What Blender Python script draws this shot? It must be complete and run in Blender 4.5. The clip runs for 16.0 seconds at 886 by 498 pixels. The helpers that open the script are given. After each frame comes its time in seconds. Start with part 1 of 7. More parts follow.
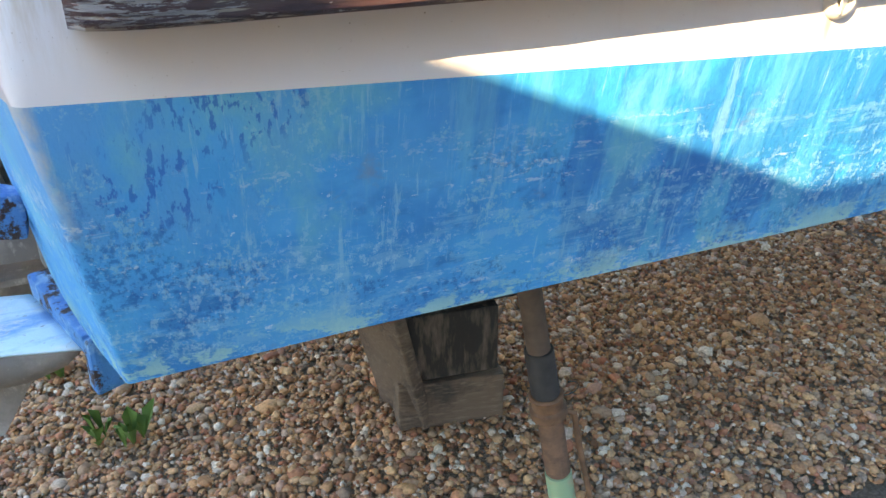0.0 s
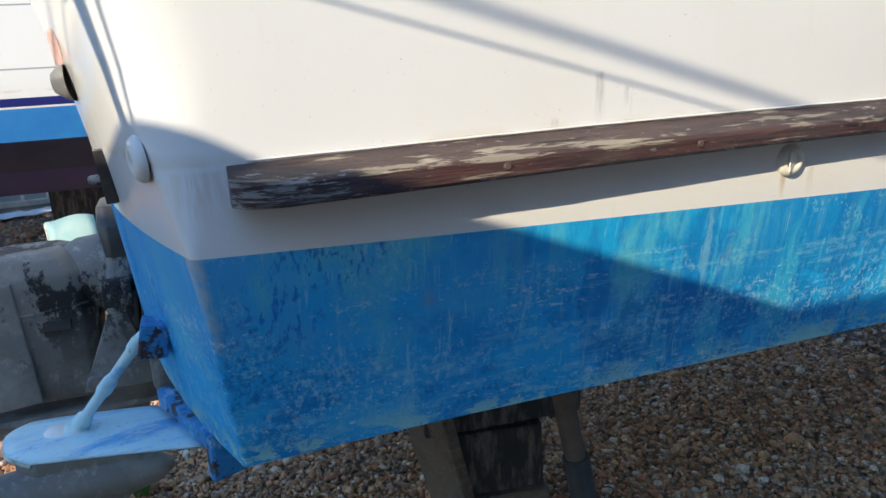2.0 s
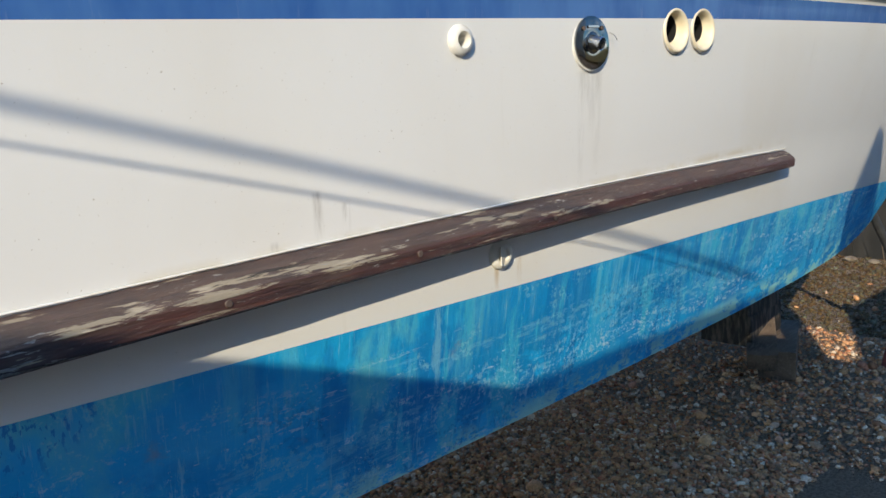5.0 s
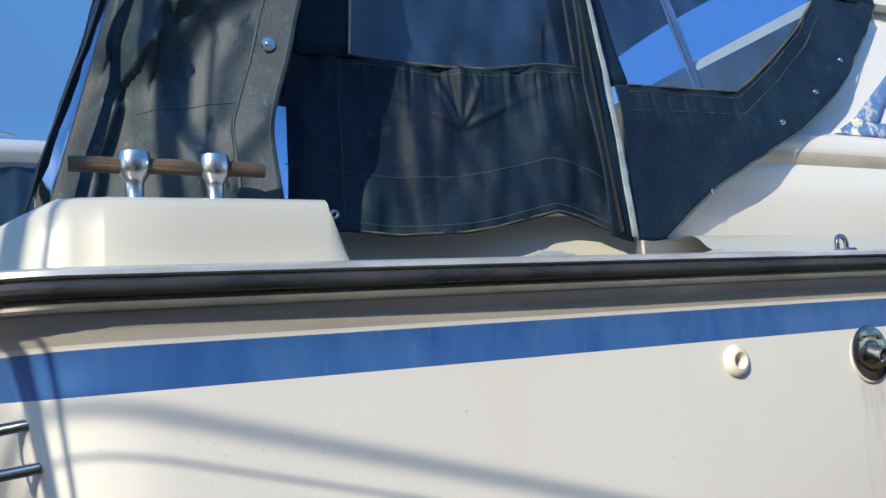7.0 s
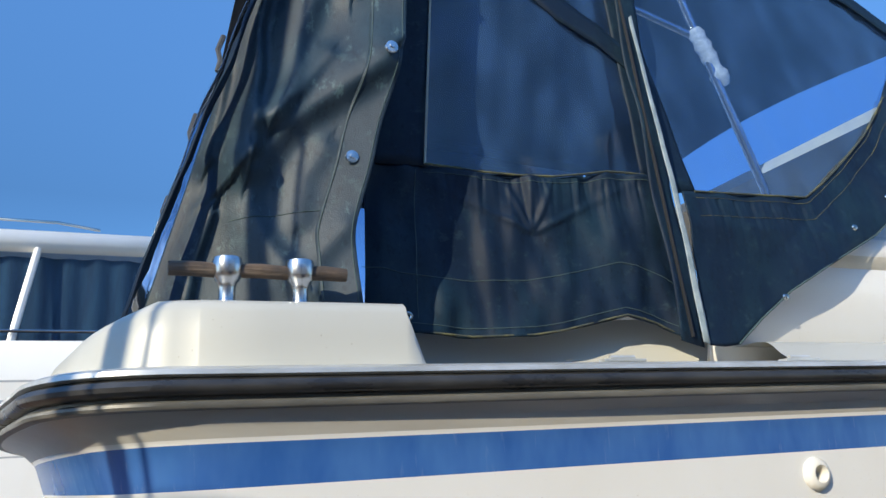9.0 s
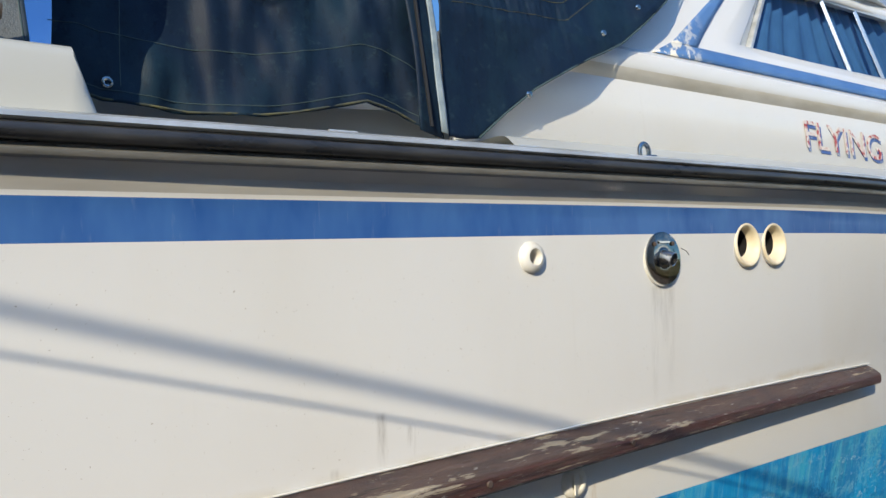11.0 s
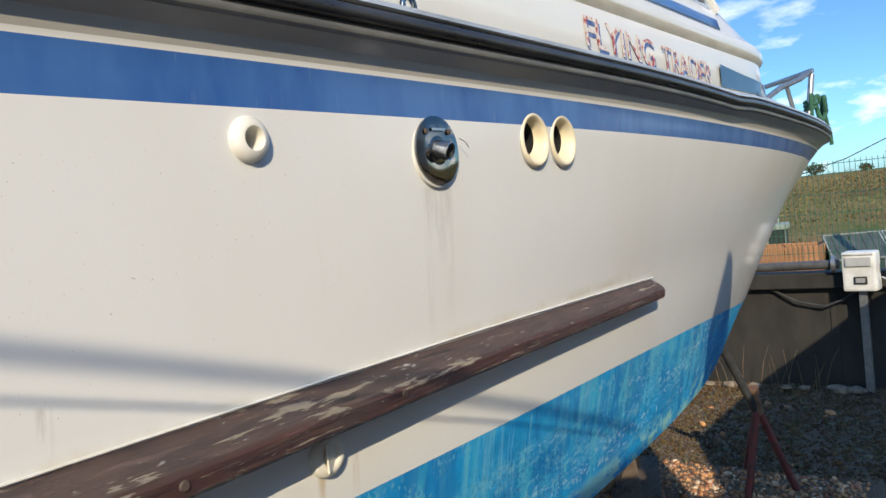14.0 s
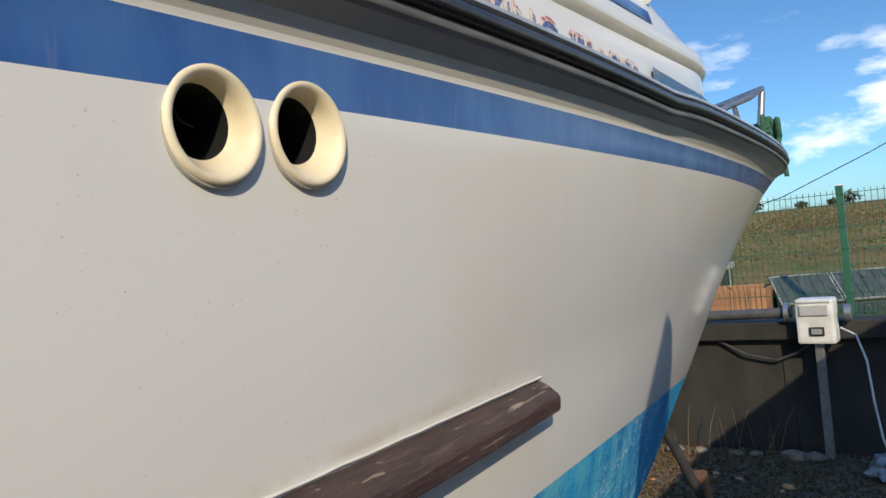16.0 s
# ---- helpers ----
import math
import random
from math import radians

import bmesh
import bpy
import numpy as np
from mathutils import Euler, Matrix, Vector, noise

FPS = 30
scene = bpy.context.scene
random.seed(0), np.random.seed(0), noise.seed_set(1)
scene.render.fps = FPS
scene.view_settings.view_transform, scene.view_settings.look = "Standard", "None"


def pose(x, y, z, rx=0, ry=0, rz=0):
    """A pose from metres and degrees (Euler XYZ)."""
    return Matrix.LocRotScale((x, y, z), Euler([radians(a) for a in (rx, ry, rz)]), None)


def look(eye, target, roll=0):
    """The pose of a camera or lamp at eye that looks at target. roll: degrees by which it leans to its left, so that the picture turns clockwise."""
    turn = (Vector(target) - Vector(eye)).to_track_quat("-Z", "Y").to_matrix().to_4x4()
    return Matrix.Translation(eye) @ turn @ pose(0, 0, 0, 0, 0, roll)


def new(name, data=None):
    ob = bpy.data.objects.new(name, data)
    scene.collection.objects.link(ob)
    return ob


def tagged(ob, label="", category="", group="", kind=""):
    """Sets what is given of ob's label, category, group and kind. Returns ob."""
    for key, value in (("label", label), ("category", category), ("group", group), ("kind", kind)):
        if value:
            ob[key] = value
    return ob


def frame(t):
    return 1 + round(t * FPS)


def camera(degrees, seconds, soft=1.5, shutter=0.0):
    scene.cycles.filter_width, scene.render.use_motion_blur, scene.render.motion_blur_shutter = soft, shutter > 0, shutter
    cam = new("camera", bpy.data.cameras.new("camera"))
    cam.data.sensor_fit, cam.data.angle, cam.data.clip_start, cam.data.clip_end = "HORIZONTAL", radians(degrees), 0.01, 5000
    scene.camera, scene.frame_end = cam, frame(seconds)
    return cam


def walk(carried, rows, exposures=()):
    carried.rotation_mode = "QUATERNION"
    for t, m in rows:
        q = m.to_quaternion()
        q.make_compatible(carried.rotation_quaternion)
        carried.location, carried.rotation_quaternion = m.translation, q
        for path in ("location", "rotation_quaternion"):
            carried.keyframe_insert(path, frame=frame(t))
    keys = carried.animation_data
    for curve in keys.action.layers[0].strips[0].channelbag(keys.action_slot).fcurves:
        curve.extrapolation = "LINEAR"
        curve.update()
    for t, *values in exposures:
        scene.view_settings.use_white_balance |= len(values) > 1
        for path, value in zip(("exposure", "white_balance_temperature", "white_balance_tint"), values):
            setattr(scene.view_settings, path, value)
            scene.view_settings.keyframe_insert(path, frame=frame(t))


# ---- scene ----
cam = camera(60.3, 16.0)
PATH = [
    (0, (0.115, -0.838, 1.531), (0.798, 0.84, 0.683), -0.8),
    (0.5, (0.05, -0.952, 1.56), (0.616, 0.825, 0.838), -2.8),
    (1, (0.012, -1.061, 1.576), (0.546, 0.745, 0.903), -3.4),
    (1.5, (0.032, -1.083, 1.608), (0.617, 0.745, 1.047), -2.6),
    (2, (0.01, -1.127, 1.623), (0.627, 0.706, 1.114), -3.1),
    (2.5, (-0.057, -1.173, 1.644), (0.59, 0.651, 1.141), -4.5),
    (3, (-0.055, -1.174, 1.659), (0.674, 0.628, 1.191), -4.5),
    (5.5, (0.063, -1.057, 1.736), (1.376, 0.413, 1.394), -4.6),
    (6, (0.043, -1.042, 1.772), (1.342, 0.474, 1.662), -4.8),
    (6.5, (-0.023, -1.04, 1.833), (1.077, 0.624, 1.979), -5.9),
    (7, (-0.077, -1.027, 1.848), (0.812, 0.741, 2.14), -4.9),
    (7.5, (-0.119, -1.047, 1.854), (0.594, 0.764, 2.315), -2.6),
    (8, (-0.145, -1.06, 1.862), (0.51, 0.73, 2.468), -1.8),
    (10.5, (0.013, -1.042, 1.803), (1.08, 0.632, 2.055), -5.0),
    (11, (0.065, -1.015, 1.757), (1.253, 0.59, 1.863), -3.7),
    (11.5, (0.108, -0.984, 1.71), (1.379, 0.556, 1.595), -2.3),
    (12, (0.148, -0.945, 1.67), (1.418, 0.575, 1.394), -2.6),
    (12.5, (0.179, -0.924, 1.632), (1.479, 0.555, 1.281), -2.6),
    (13, (0.225, -0.937, 1.635), (1.627, 0.453, 1.317), -5.0),
    (13.5, (0.308, -0.852, 1.66), (1.825, 0.435, 1.447), -6.7),
    (14, (0.405, -0.746, 1.688), (1.991, 0.47, 1.601), -6.0),
    (14.5, (0.628, -0.694, 1.752), (2.233, 0.494, 1.838), -4.9),
    (15, (0.799, -0.664, 1.789), (2.408, 0.502, 2.018), -5.4),
    (15.5, (1.038, -0.576, 1.735), (2.677, 0.556, 1.917), -5.2),
    (16, (1.266, -0.507, 1.693), (2.935, 0.594, 1.686), -5.9),
]
walk(cam, [(t, look(eye, target, roll)) for t, eye, target, roll in PATH],
     exposures=[(0.0, 3.28, 11000, 15), (0.5, 2.84, 10000, 10), (1.0, 2.63, 9500, 8), (1.5, 2.12, 8300, 7), (2.0, 1.75, 7400, 6), (2.5, 1.6, 7200, 6), (3.0, 1.53, 7200, 6),
                (5.5, 1.5, 7300, 5), (7.0, 1.5, 7200, 5), (8.0, 1.62, 7150, 5), (10.5, 1.44, 7250, 5), (12.5, 1.58, 7450, 6), (13.5, 1.57, 7500, 6), (14.5, 1.30, 7700, 7), (16.0, 1.2, 7700, 7)])

# ---- world and sun ----
SUN = Vector((-0.68, -0.50, 0.43)).normalized()
world = bpy.data.worlds.new("sky")
scene.world = world
world.use_nodes = True
wt = world.node_tree
wt.nodes.clear()
w_out = wt.nodes.new("ShaderNodeOutputWorld")
w_bg = wt.nodes.new("ShaderNodeBackground")
w_sky = wt.nodes.new("ShaderNodeTexSky")
w_sky.sky_type = "NISHITA"
w_sky.sun_disc = False
w_sky.sun_elevation = math.asin(SUN.z)
w_sky.sun_rotation = math.atan2(SUN.x, SUN.y)
w_sky.air_density, w_sky.dust_density, w_sky.ozone_density = 0.7, 0.45, 6.0
w_bg.inputs["Strength"].default_value = 0.15
# scattered fair-weather clouds, low over the horizon
w_tc = wt.nodes.new("ShaderNodeTexCoord")
w_map = wt.nodes.new("ShaderNodeMapping")
w_map.inputs["Scale"].default_value = (2.2, 2.2, 6.0)
w_map.inputs["Location"].default_value = (0.35, 0.1, 0.2)
w_noise = wt.nodes.new("ShaderNodeTexNoise")
w_noise.inputs["Scale"].default_value = 2.2
w_noise.inputs["Detail"].default_value = 7.0
w_noise.inputs["Roughness"].default_value = 0.55
w_ramp = wt.nodes.new("ShaderNodeValToRGB")
w_ramp.color_ramp.elements[0].position = 0.475
w_ramp.color_ramp.elements[1].position = 0.60
w_sep = wt.nodes.new("ShaderNodeSeparateXYZ")
w_low = wt.nodes.new("ShaderNodeMapRange")
w_low.inputs["From Min"].default_value = 0.27
w_low.inputs["From Max"].default_value = 0.14
w_mul = wt.nodes.new("ShaderNodeMath")
w_mul.operation = "MULTIPLY"
w_mix = wt.nodes.new("ShaderNodeMix")
w_mix.data_type = "RGBA"
w_mix.inputs["B"].default_value = (4.3, 4.6, 5.2, 1)
wt.links.new(w_tc.outputs["Generated"], w_map.inputs["Vector"])
wt.links.new(w_map.outputs["Vector"], w_noise.inputs["Vector"])
wt.links.new(w_noise.outputs["Fac"], w_ramp.inputs["Fac"])
wt.links.new(w_tc.outputs["Generated"], w_sep.inputs["Vector"])
wt.links.new(w_sep.outputs["Z"], w_low.inputs["Value"])
wt.links.new(w_ramp.outputs["Color"], w_mul.inputs[0])
wt.links.new(w_low.outputs["Result"], w_mul.inputs[1])
wt.links.new(w_mul.outputs["Value"], w_mix.inputs["Factor"])
w_tint = wt.nodes.new("ShaderNodeMix")
w_tint.data_type, w_tint.blend_type = "RGBA", "MULTIPLY"
w_tint.inputs["Factor"].default_value = 1.0
w_tint.inputs["B"].default_value = (0.66, 0.93, 1.07, 1)
# sky graded by height: deep blue at the horizon, raised overhead to fill shade
w_deep = wt.nodes.new("ShaderNodeMapRange")
w_deep.inputs["From Min"].default_value, w_deep.inputs["From Max"].default_value = 0.33, 0.90
w_deep.inputs["To Min"].default_value, w_deep.inputs["To Max"].default_value = 0.44, 1.30
wt.links.new(w_sep.outputs["Z"], w_deep.inputs["Value"])
w_dim = wt.nodes.new("ShaderNodeMix")
w_dim.data_type, w_dim.blend_type = "RGBA", "MULTIPLY"
w_dim.inputs["Factor"].default_value = 1.0
wt.links.new(w_sky.outputs["Color"], w_dim.inputs["A"])
wt.links.new(w_deep.outputs["Result"], w_dim.inputs["B"])
wt.links.new(w_dim.outputs["Result"], w_tint.inputs["A"])
wt.links.new(w_tint.outputs["Result"], w_mix.inputs["A"])
wt.links.new(w_mix.outputs["Result"], w_bg.inputs["Color"])
wt.links.new(w_bg.outputs["Background"], w_out.inputs["Surface"])

sun_data = bpy.data.lights.new("sun", "SUN")
sun_data.energy, sun_data.angle, sun_data.color = 1.62, radians(0.3), (1.0, 0.91, 0.78)
sun = new("sun", sun_data)
sun.matrix_world = look(SUN * 30, (0, 0, 0))


# ---- materials ----
def material(name, colour, rough=0.5, metal=0.0, other=None, scale=8.0, detail=5.0, contrast=(0.35, 0.65), stretch=(1, 1, 1),
             bump=0.0, bump_scale=60.0, fine=0.0, spec=0.5, random_tint=0.0):
    m = bpy.data.materials.new(name)
    m.use_nodes = True
    nt = m.node_tree
    b = nt.nodes["Principled BSDF"]
    b.inputs["Roughness"].default_value, b.inputs["Metallic"].default_value = rough, metal
    b.inputs["Specular IOR Level"].default_value = spec
    b.inputs["Base Color"].default_value = (*colour, 1)
    tc = nt.nodes.new("ShaderNodeTexCoord")
    mp = nt.nodes.new("ShaderNodeMapping")
    mp.inputs["Scale"].default_value = stretch
    nt.links.new(tc.outputs["Object"], mp.inputs["Vector"])
    last = None
    if other is not None:
        n = nt.nodes.new("ShaderNodeTexNoise")
        n.inputs["Scale"].default_value, n.inputs["Detail"].default_value, n.inputs["Roughness"].default_value = scale, detail, 0.6
        r = nt.nodes.new("ShaderNodeMapRange")
        r.inputs["From Min"].default_value, r.inputs["From Max"].default_value = contrast
        x = nt.nodes.new("ShaderNodeMix")
        x.data_type = "RGBA"
        x.inputs["A"].default_value, x.inputs["B"].default_value = (*colour, 1), (*other, 1)
        nt.links.new(mp.outputs["Vector"], n.inputs["Vector"])
        nt.links.new(n.outputs["Fac"], r.inputs["Value"])
        nt.links.new(r.outputs["Result"], x.inputs["Factor"])
        last = x.outputs["Result"]
        nt.links.new(last, b.inputs["Base Color"])
        if fine > 0:
            rr = nt.nodes.new("ShaderNodeMapRange")
            rr.inputs["To Min"].default_value, rr.inputs["To Max"].default_value = max(rough - fine, 0.02), min(rough + fine, 1)
            nt.links.new(n.outputs["Fac"], rr.inputs["Value"])
            nt.links.new(rr.outputs["Result"], b.inputs["Roughness"])
    if random_tint > 0:
        info = nt.nodes.new("ShaderNodeObjectInfo")
        h = nt.nodes.new("ShaderNodeHueSaturation")
        v = nt.nodes.new("ShaderNodeMapRange")
        v.inputs["To Min"].default_value, v.inputs["To Max"].default_value = 1 - random_tint, 1 + random_tint
        nt.links.new(info.outputs["Random"], v.inputs["Value"])
        nt.links.new(v.outputs["Result"], h.inputs["Value"])
        if last:
            nt.links.new(last, h.inputs["Color"])
        else:
            h.inputs["Color"].default_value = (*colour, 1)
        nt.links.new(h.outputs["Color"], b.inputs["Base Color"])
    if bump > 0:
        bn = nt.nodes.new("ShaderNodeTexNoise")
        bn.inputs["Scale"].default_value, bn.inputs["Detail"].default_value = bump_scale, 6.0
        bp = nt.nodes.new("ShaderNodeBump")
        bp.inputs["Strength"].default_value, bp.inputs["Distance"].default_value = bump, 0.004
        nt.links.new(mp.outputs["Vector"], bn.inputs["Vector"])
        nt.links.new(bn.outputs["Fac"], bp.inputs["Height"])
        nt.links.new(bp.outputs["Normal"], b.inputs["Normal"])
    return m


class Layers:
    """Lays masked colours over one another on a Principled surface."""

    def __init__(self, name, colour, rough=0.5, spec=0.5, unwrapped=False):
        self.m = bpy.data.materials.new(name)
        self.m.use_nodes = True
        self.nt = self.m.node_tree
        self.b = self.nt.nodes["Principled BSDF"]
        self.b.inputs["Roughness"].default_value = rough
        self.b.inputs["Specular IOR Level"].default_value = spec
        self.tc = self.nt.nodes.new("ShaderNodeTexCoord")
        self.co = self.tc.outputs["UV" if unwrapped else "Object"]
        self.last = None
        self.colour = (*colour, 1)
        self.b.inputs["Base Color"].default_value = self.colour

    def noise(self, scale, stretch=(1, 1, 1), detail=6.0, rough=0.6, offset=(0, 0, 0), lo=0.45, hi=0.6):
        nt = self.nt
        mp = nt.nodes.new("ShaderNodeMapping")
        mp.inputs["Scale"].default_value = stretch
        mp.inputs["Location"].default_value = offset
        n = nt.nodes.new("ShaderNodeTexNoise")
        n.inputs["Scale"].default_value, n.inputs["Detail"].default_value, n.inputs["Roughness"].default_value = scale, detail, rough
        r = nt.nodes.new("ShaderNodeMapRange")
        r.inputs["From Min"].default_value, r.inputs["From Max"].default_value = lo, hi
        nt.links.new(self.co, mp.inputs["Vector"])
        nt.links.new(mp.outputs["Vector"], n.inputs["Vector"])
        nt.links.new(n.outputs["Fac"], r.inputs["Value"])
        return r.outputs["Result"]

    def band(self, axis, lo, hi):
        """0 at lo, 1 at hi along an axis."""
        s = self.nt.nodes.new("ShaderNodeSeparateXYZ")
        r = self.nt.nodes.new("ShaderNodeMapRange")
        r.inputs["From Min"].default_value, r.inputs["From Max"].default_value = lo, hi
        self.nt.links.new(self.co, s.inputs["Vector"])
        self.nt.links.new(s.outputs[axis], r.inputs["Value"])
        return r.outputs["Result"]

    def slant(self, axis, lo, hi):
        """0 at lo, 1 at hi along any direction."""
        d = self.nt.nodes.new("ShaderNodeVectorMath")
        d.operation = "DOT_PRODUCT"
        d.inputs[1].default_value = axis
        r = self.nt.nodes.new("ShaderNodeMapRange")
        r.inputs["From Min"].default_value, r.inputs["From Max"].default_value = lo, hi
        self.nt.links.new(self.co, d.inputs[0])
        self.nt.links.new(d.outputs["Value"], r.inputs["Value"])
        return r.outputs["Result"]

    def times(self, *masks):
        out = masks[0]
        for k in masks[1:]:
            n = self.nt.nodes.new("ShaderNodeMath")
            n.operation = "MULTIPLY"
            self.nt.links.new(out, n.inputs[0])
            if isinstance(k, (int, float)):
                n.inputs[1].default_value = k
            else:
                self.nt.links.new(k, n.inputs[1])
            out = n.outputs["Value"]
        return out

    def patches(self, raw, lean, amount, lo, hi):
        """Crisp patches of a noise, more of them where the lean is high."""
        a = self.nt.nodes.new("ShaderNodeMath")
        a.operation = "MULTIPLY_ADD"
        a.inputs[1].default_value = amount
        r = self.nt.nodes.new("ShaderNodeMapRange")
        r.inputs["From Min"].default_value, r.inputs["From Max"].default_value = lo, hi
        self.nt.links.new(lean, a.inputs[0])
        self.nt.links.new(raw, a.inputs[2])
        self.nt.links.new(a.outputs["Value"], r.inputs["Value"])
        return r.outputs["Result"]

    def over(self, colour, mask):
        x = self.nt.nodes.new("ShaderNodeMix")
        x.data_type = "RGBA"
        x.inputs["B"].default_value = (*colour, 1)
        if self.last:
            self.nt.links.new(self.last, x.inputs["A"])
        else:
            x.inputs["A"].default_value = self.colour
        self.nt.links.new(mask, x.inputs["Factor"])
        self.last = x.outputs["Result"]
        self.nt.links.new(self.last, self.b.inputs["Base Color"])
        return self

    def relief(self, height, strength=0.3, distance=0.003):
        bp = self.nt.nodes.new("ShaderNodeBump")
        bp.inputs["Strength"].default_value, bp.inputs["Distance"].default_value = strength, distance
        self.nt.links.new(height, bp.inputs["Height"])
        self.nt.links.new(bp.outputs["Normal"], self.b.inputs["Normal"])
        return self


# aged blue antifouling: vertical runs, ragged scuffs in sloping bands, dark flecks by the stern, turquoise old coats
L = Layers("antifouling", (0.004, 0.375, 0.72), 0.55, 0.12)
L.over((0.003, 0.25, 0.58), L.times(L.noise(1.7, (1, 1, 1.5), 7, 0.62, (3, 1, 2), 0.47, 0.58), 0.85))
L.over((0.002, 0.21, 0.50), L.times(L.noise(2.9, (0.9, 1, 1.7), 8, 0.70, (5, 4, 1), 0.53, 0.57), L.band("Z", 1.24, 1.14), 0.75))
L.over((0.05, 0.44, 0.72), L.times(L.noise(2.2, (0.8, 1, 1.8), 7, 0.65, (6, 2, 2), 0.50, 0.60), 0.55))
L.over((0.10, 0.50, 0.62), L.times(L.noise(3.3, (1.3, 1, 0.8), 6, 0.65, (7, 0, 3), 0.54, 0.64), L.band("Z", 1.02, 1.16), 0.8))
# washed-out top courses with runs
L.over((0.16, 0.52, 0.68), L.times(L.noise(13, (2.6, 1, 0.10), 6, 0.65, (5, 2, 1), 0.49, 0.62), L.noise(1.1, (1, 1, 1), 3, 0.5, (1, 4, 0), 0.38, 0.54), L.band("X", 0.75, 1.25), L.band("Z", 1.02, 1.20), 0.55))
L.over((0.12, 0.54, 0.66), L.times(L.noise(9, (2.4, 1, 0.12), 6, 0.65, (1, 7, 1), 0.53, 0.66), L.band("Z", 1.08, 1.20), 0.5))
L.over((0.36, 0.66, 0.74), L.times(L.noise(34, (3.0, 1, 0.09), 6, 0.7, (2, 2, 5), 0.60, 0.70), L.band("Z", 1.08, 1.24), 0.5))
L.over((0.05, 0.36, 0.66), L.times(L.band("X", 0.62, 0.30), L.band("Z", 1.14, 1.20), L.noise(7, (1.4, 1, 0.5), 5, 0.6, (0, 1, 1), 0.40, 0.60), 0.8))
L.over((0.004, 0.14, 0.50), L.times(L.band("X", 0.42, 0.30), L.band("Z", 1.15, 1.20), L.noise(60, (1.7, 1, 0.6), 4, 0.62, (1, 1, 0), 0.56, 0.585), L.noise(4, (1, 1, 1), 3, 0.5, (3, 0, 0), 0.47, 0.57), 0.7))
# broad vertical runs of thicker and thinner paint
L.over((0.003, 0.19, 0.50), L.times(L.noise(5.5, (1.7, 1, 0.40), 8, 0.66, (11, 3, 2), 0.52, 0.57), L.band("X", 0.35, 0.75), 0.60))
L.over((0.045, 0.46, 0.66), L.times(L.noise(7.0, (1.9, 1, 0.32), 8, 0.68, (2, 9, 6), 0.55, 0.60), L.band("X", 0.45, 0.90), 0.60))
L.over((0.24, 0.58, 0.70), L.times(L.noise(18, (2.4, 1, 0.16), 8, 0.72, (6, 3, 8), 0.57, 0.62), L.noise(1.9, (1, 1, 0.8), 4, 0.6, (3, 3, 3), 0.48, 0.58), 0.5))
# level lines of scuffing
L.over((0.22, 0.56, 0.70), L.times(L.noise(3.2, (0.22, 1, 5.0), 8, 0.70, (1, 0, 7), 0.54, 0.57), L.noise(34, (0.7, 1, 1.2), 7, 0.75, (0, 0, 2), 0.49, 0.54), L.band("Z", 1.28, 1.20), 0.32))
L.over((0.50, 0.66, 0.72), L.times(L.noise(2.4, (0.35, 1, 4.0), 7, 0.68, (4, 1, 1), 0.56, 0.585), L.noise(60, (0.8, 1, 1.3), 8, 0.8, (6, 5, 0), 0.53, 0.55), L.band("Z", 1.27, 1.20), 0.6))
# ragged areas rubbed down to older coats
L.over((0.003, 0.11, 0.36), L.times(L.noise(3.6, (0.9, 1, 1.4), 8, 0.72, (8, 1, 1), 0.52, 0.56), L.noise(130, (1, 1, 0.8), 6, 0.75, (8, 3, 4), 0.51, 0.55), L.band("Z", 1.26, 1.16), 0.55))
L.over((0.34, 0.64, 0.74), L.times(L.noise(3.0, (0.8, 1, 1.7), 9, 0.75, (1, 1, 5), 0.525, 0.545), L.noise(85, (1, 1, 0.7), 7, 0.78, (2, 2, 2), 0.535, 0.56), L.band("Z", 1.20, 1.10), 0.45))
L.over((0.26, 0.60, 0.66), L.times(L.noise(4.4, (0.9, 1, 1.3), 9, 0.75, (4, 7, 5), 0.55, 0.57), L.noise(120, (1, 1, 0.7), 6, 0.75, (7, 2, 6), 0.52, 0.55), 0.4))
L.over((0.60, 0.74, 0.76), L.times(L.noise(26, (0.8, 1, 1.1), 8, 0.78, (3, 8, 1), 0.625, 0.64), L.noise(2.2, (0.8, 1, 1.4), 4, 0.6, (9, 1, 5), 0.46, 0.56), L.band("Z", 1.24, 1.08), 0.6))
L.over((0.62, 0.76, 0.78), L.times(L.noise(75, (0.9, 1, 1.1), 3, 0.6, (3, 4, 4), 0.69, 0.705), L.noise(5, (1, 1, 1), 5, 0.65, (4, 4, 1), 0.46, 0.56), L.band("Z", 1.28, 1.16), 0.5))
L.over((0.20, 0.24, 0.34), L.times(L.noise(5, (0.9, 1, 1.3), 6, 0.7, (9, 9, 1), 0.64, 0.72), 0.5))
L.over((0.30, 0.62, 0.58), L.times(L.band("Z", 1.020, 0.968), L.noise(16, (0.5, 1, 1), 8, 0.75, (2, 3, 9), 0.49, 0.53), 0.85))
L.over((0.50, 0.50, 0.44), L.times(L.slant((1.0, 0.0, 0.1), 0.158, 0.149), L.band("Y", 0.040, 0.025), L.noise(9, (1, 1, 0.5), 6, 0.7, (0, 0, 4), 0.38, 0.54), 0.8))
L.relief(L.noise(120, (1, 1, 0.6), 6, 0.6, (0, 0, 0), 0.3, 0.7), 0.30, 0.002)
M_ANTIFOUL = L.m

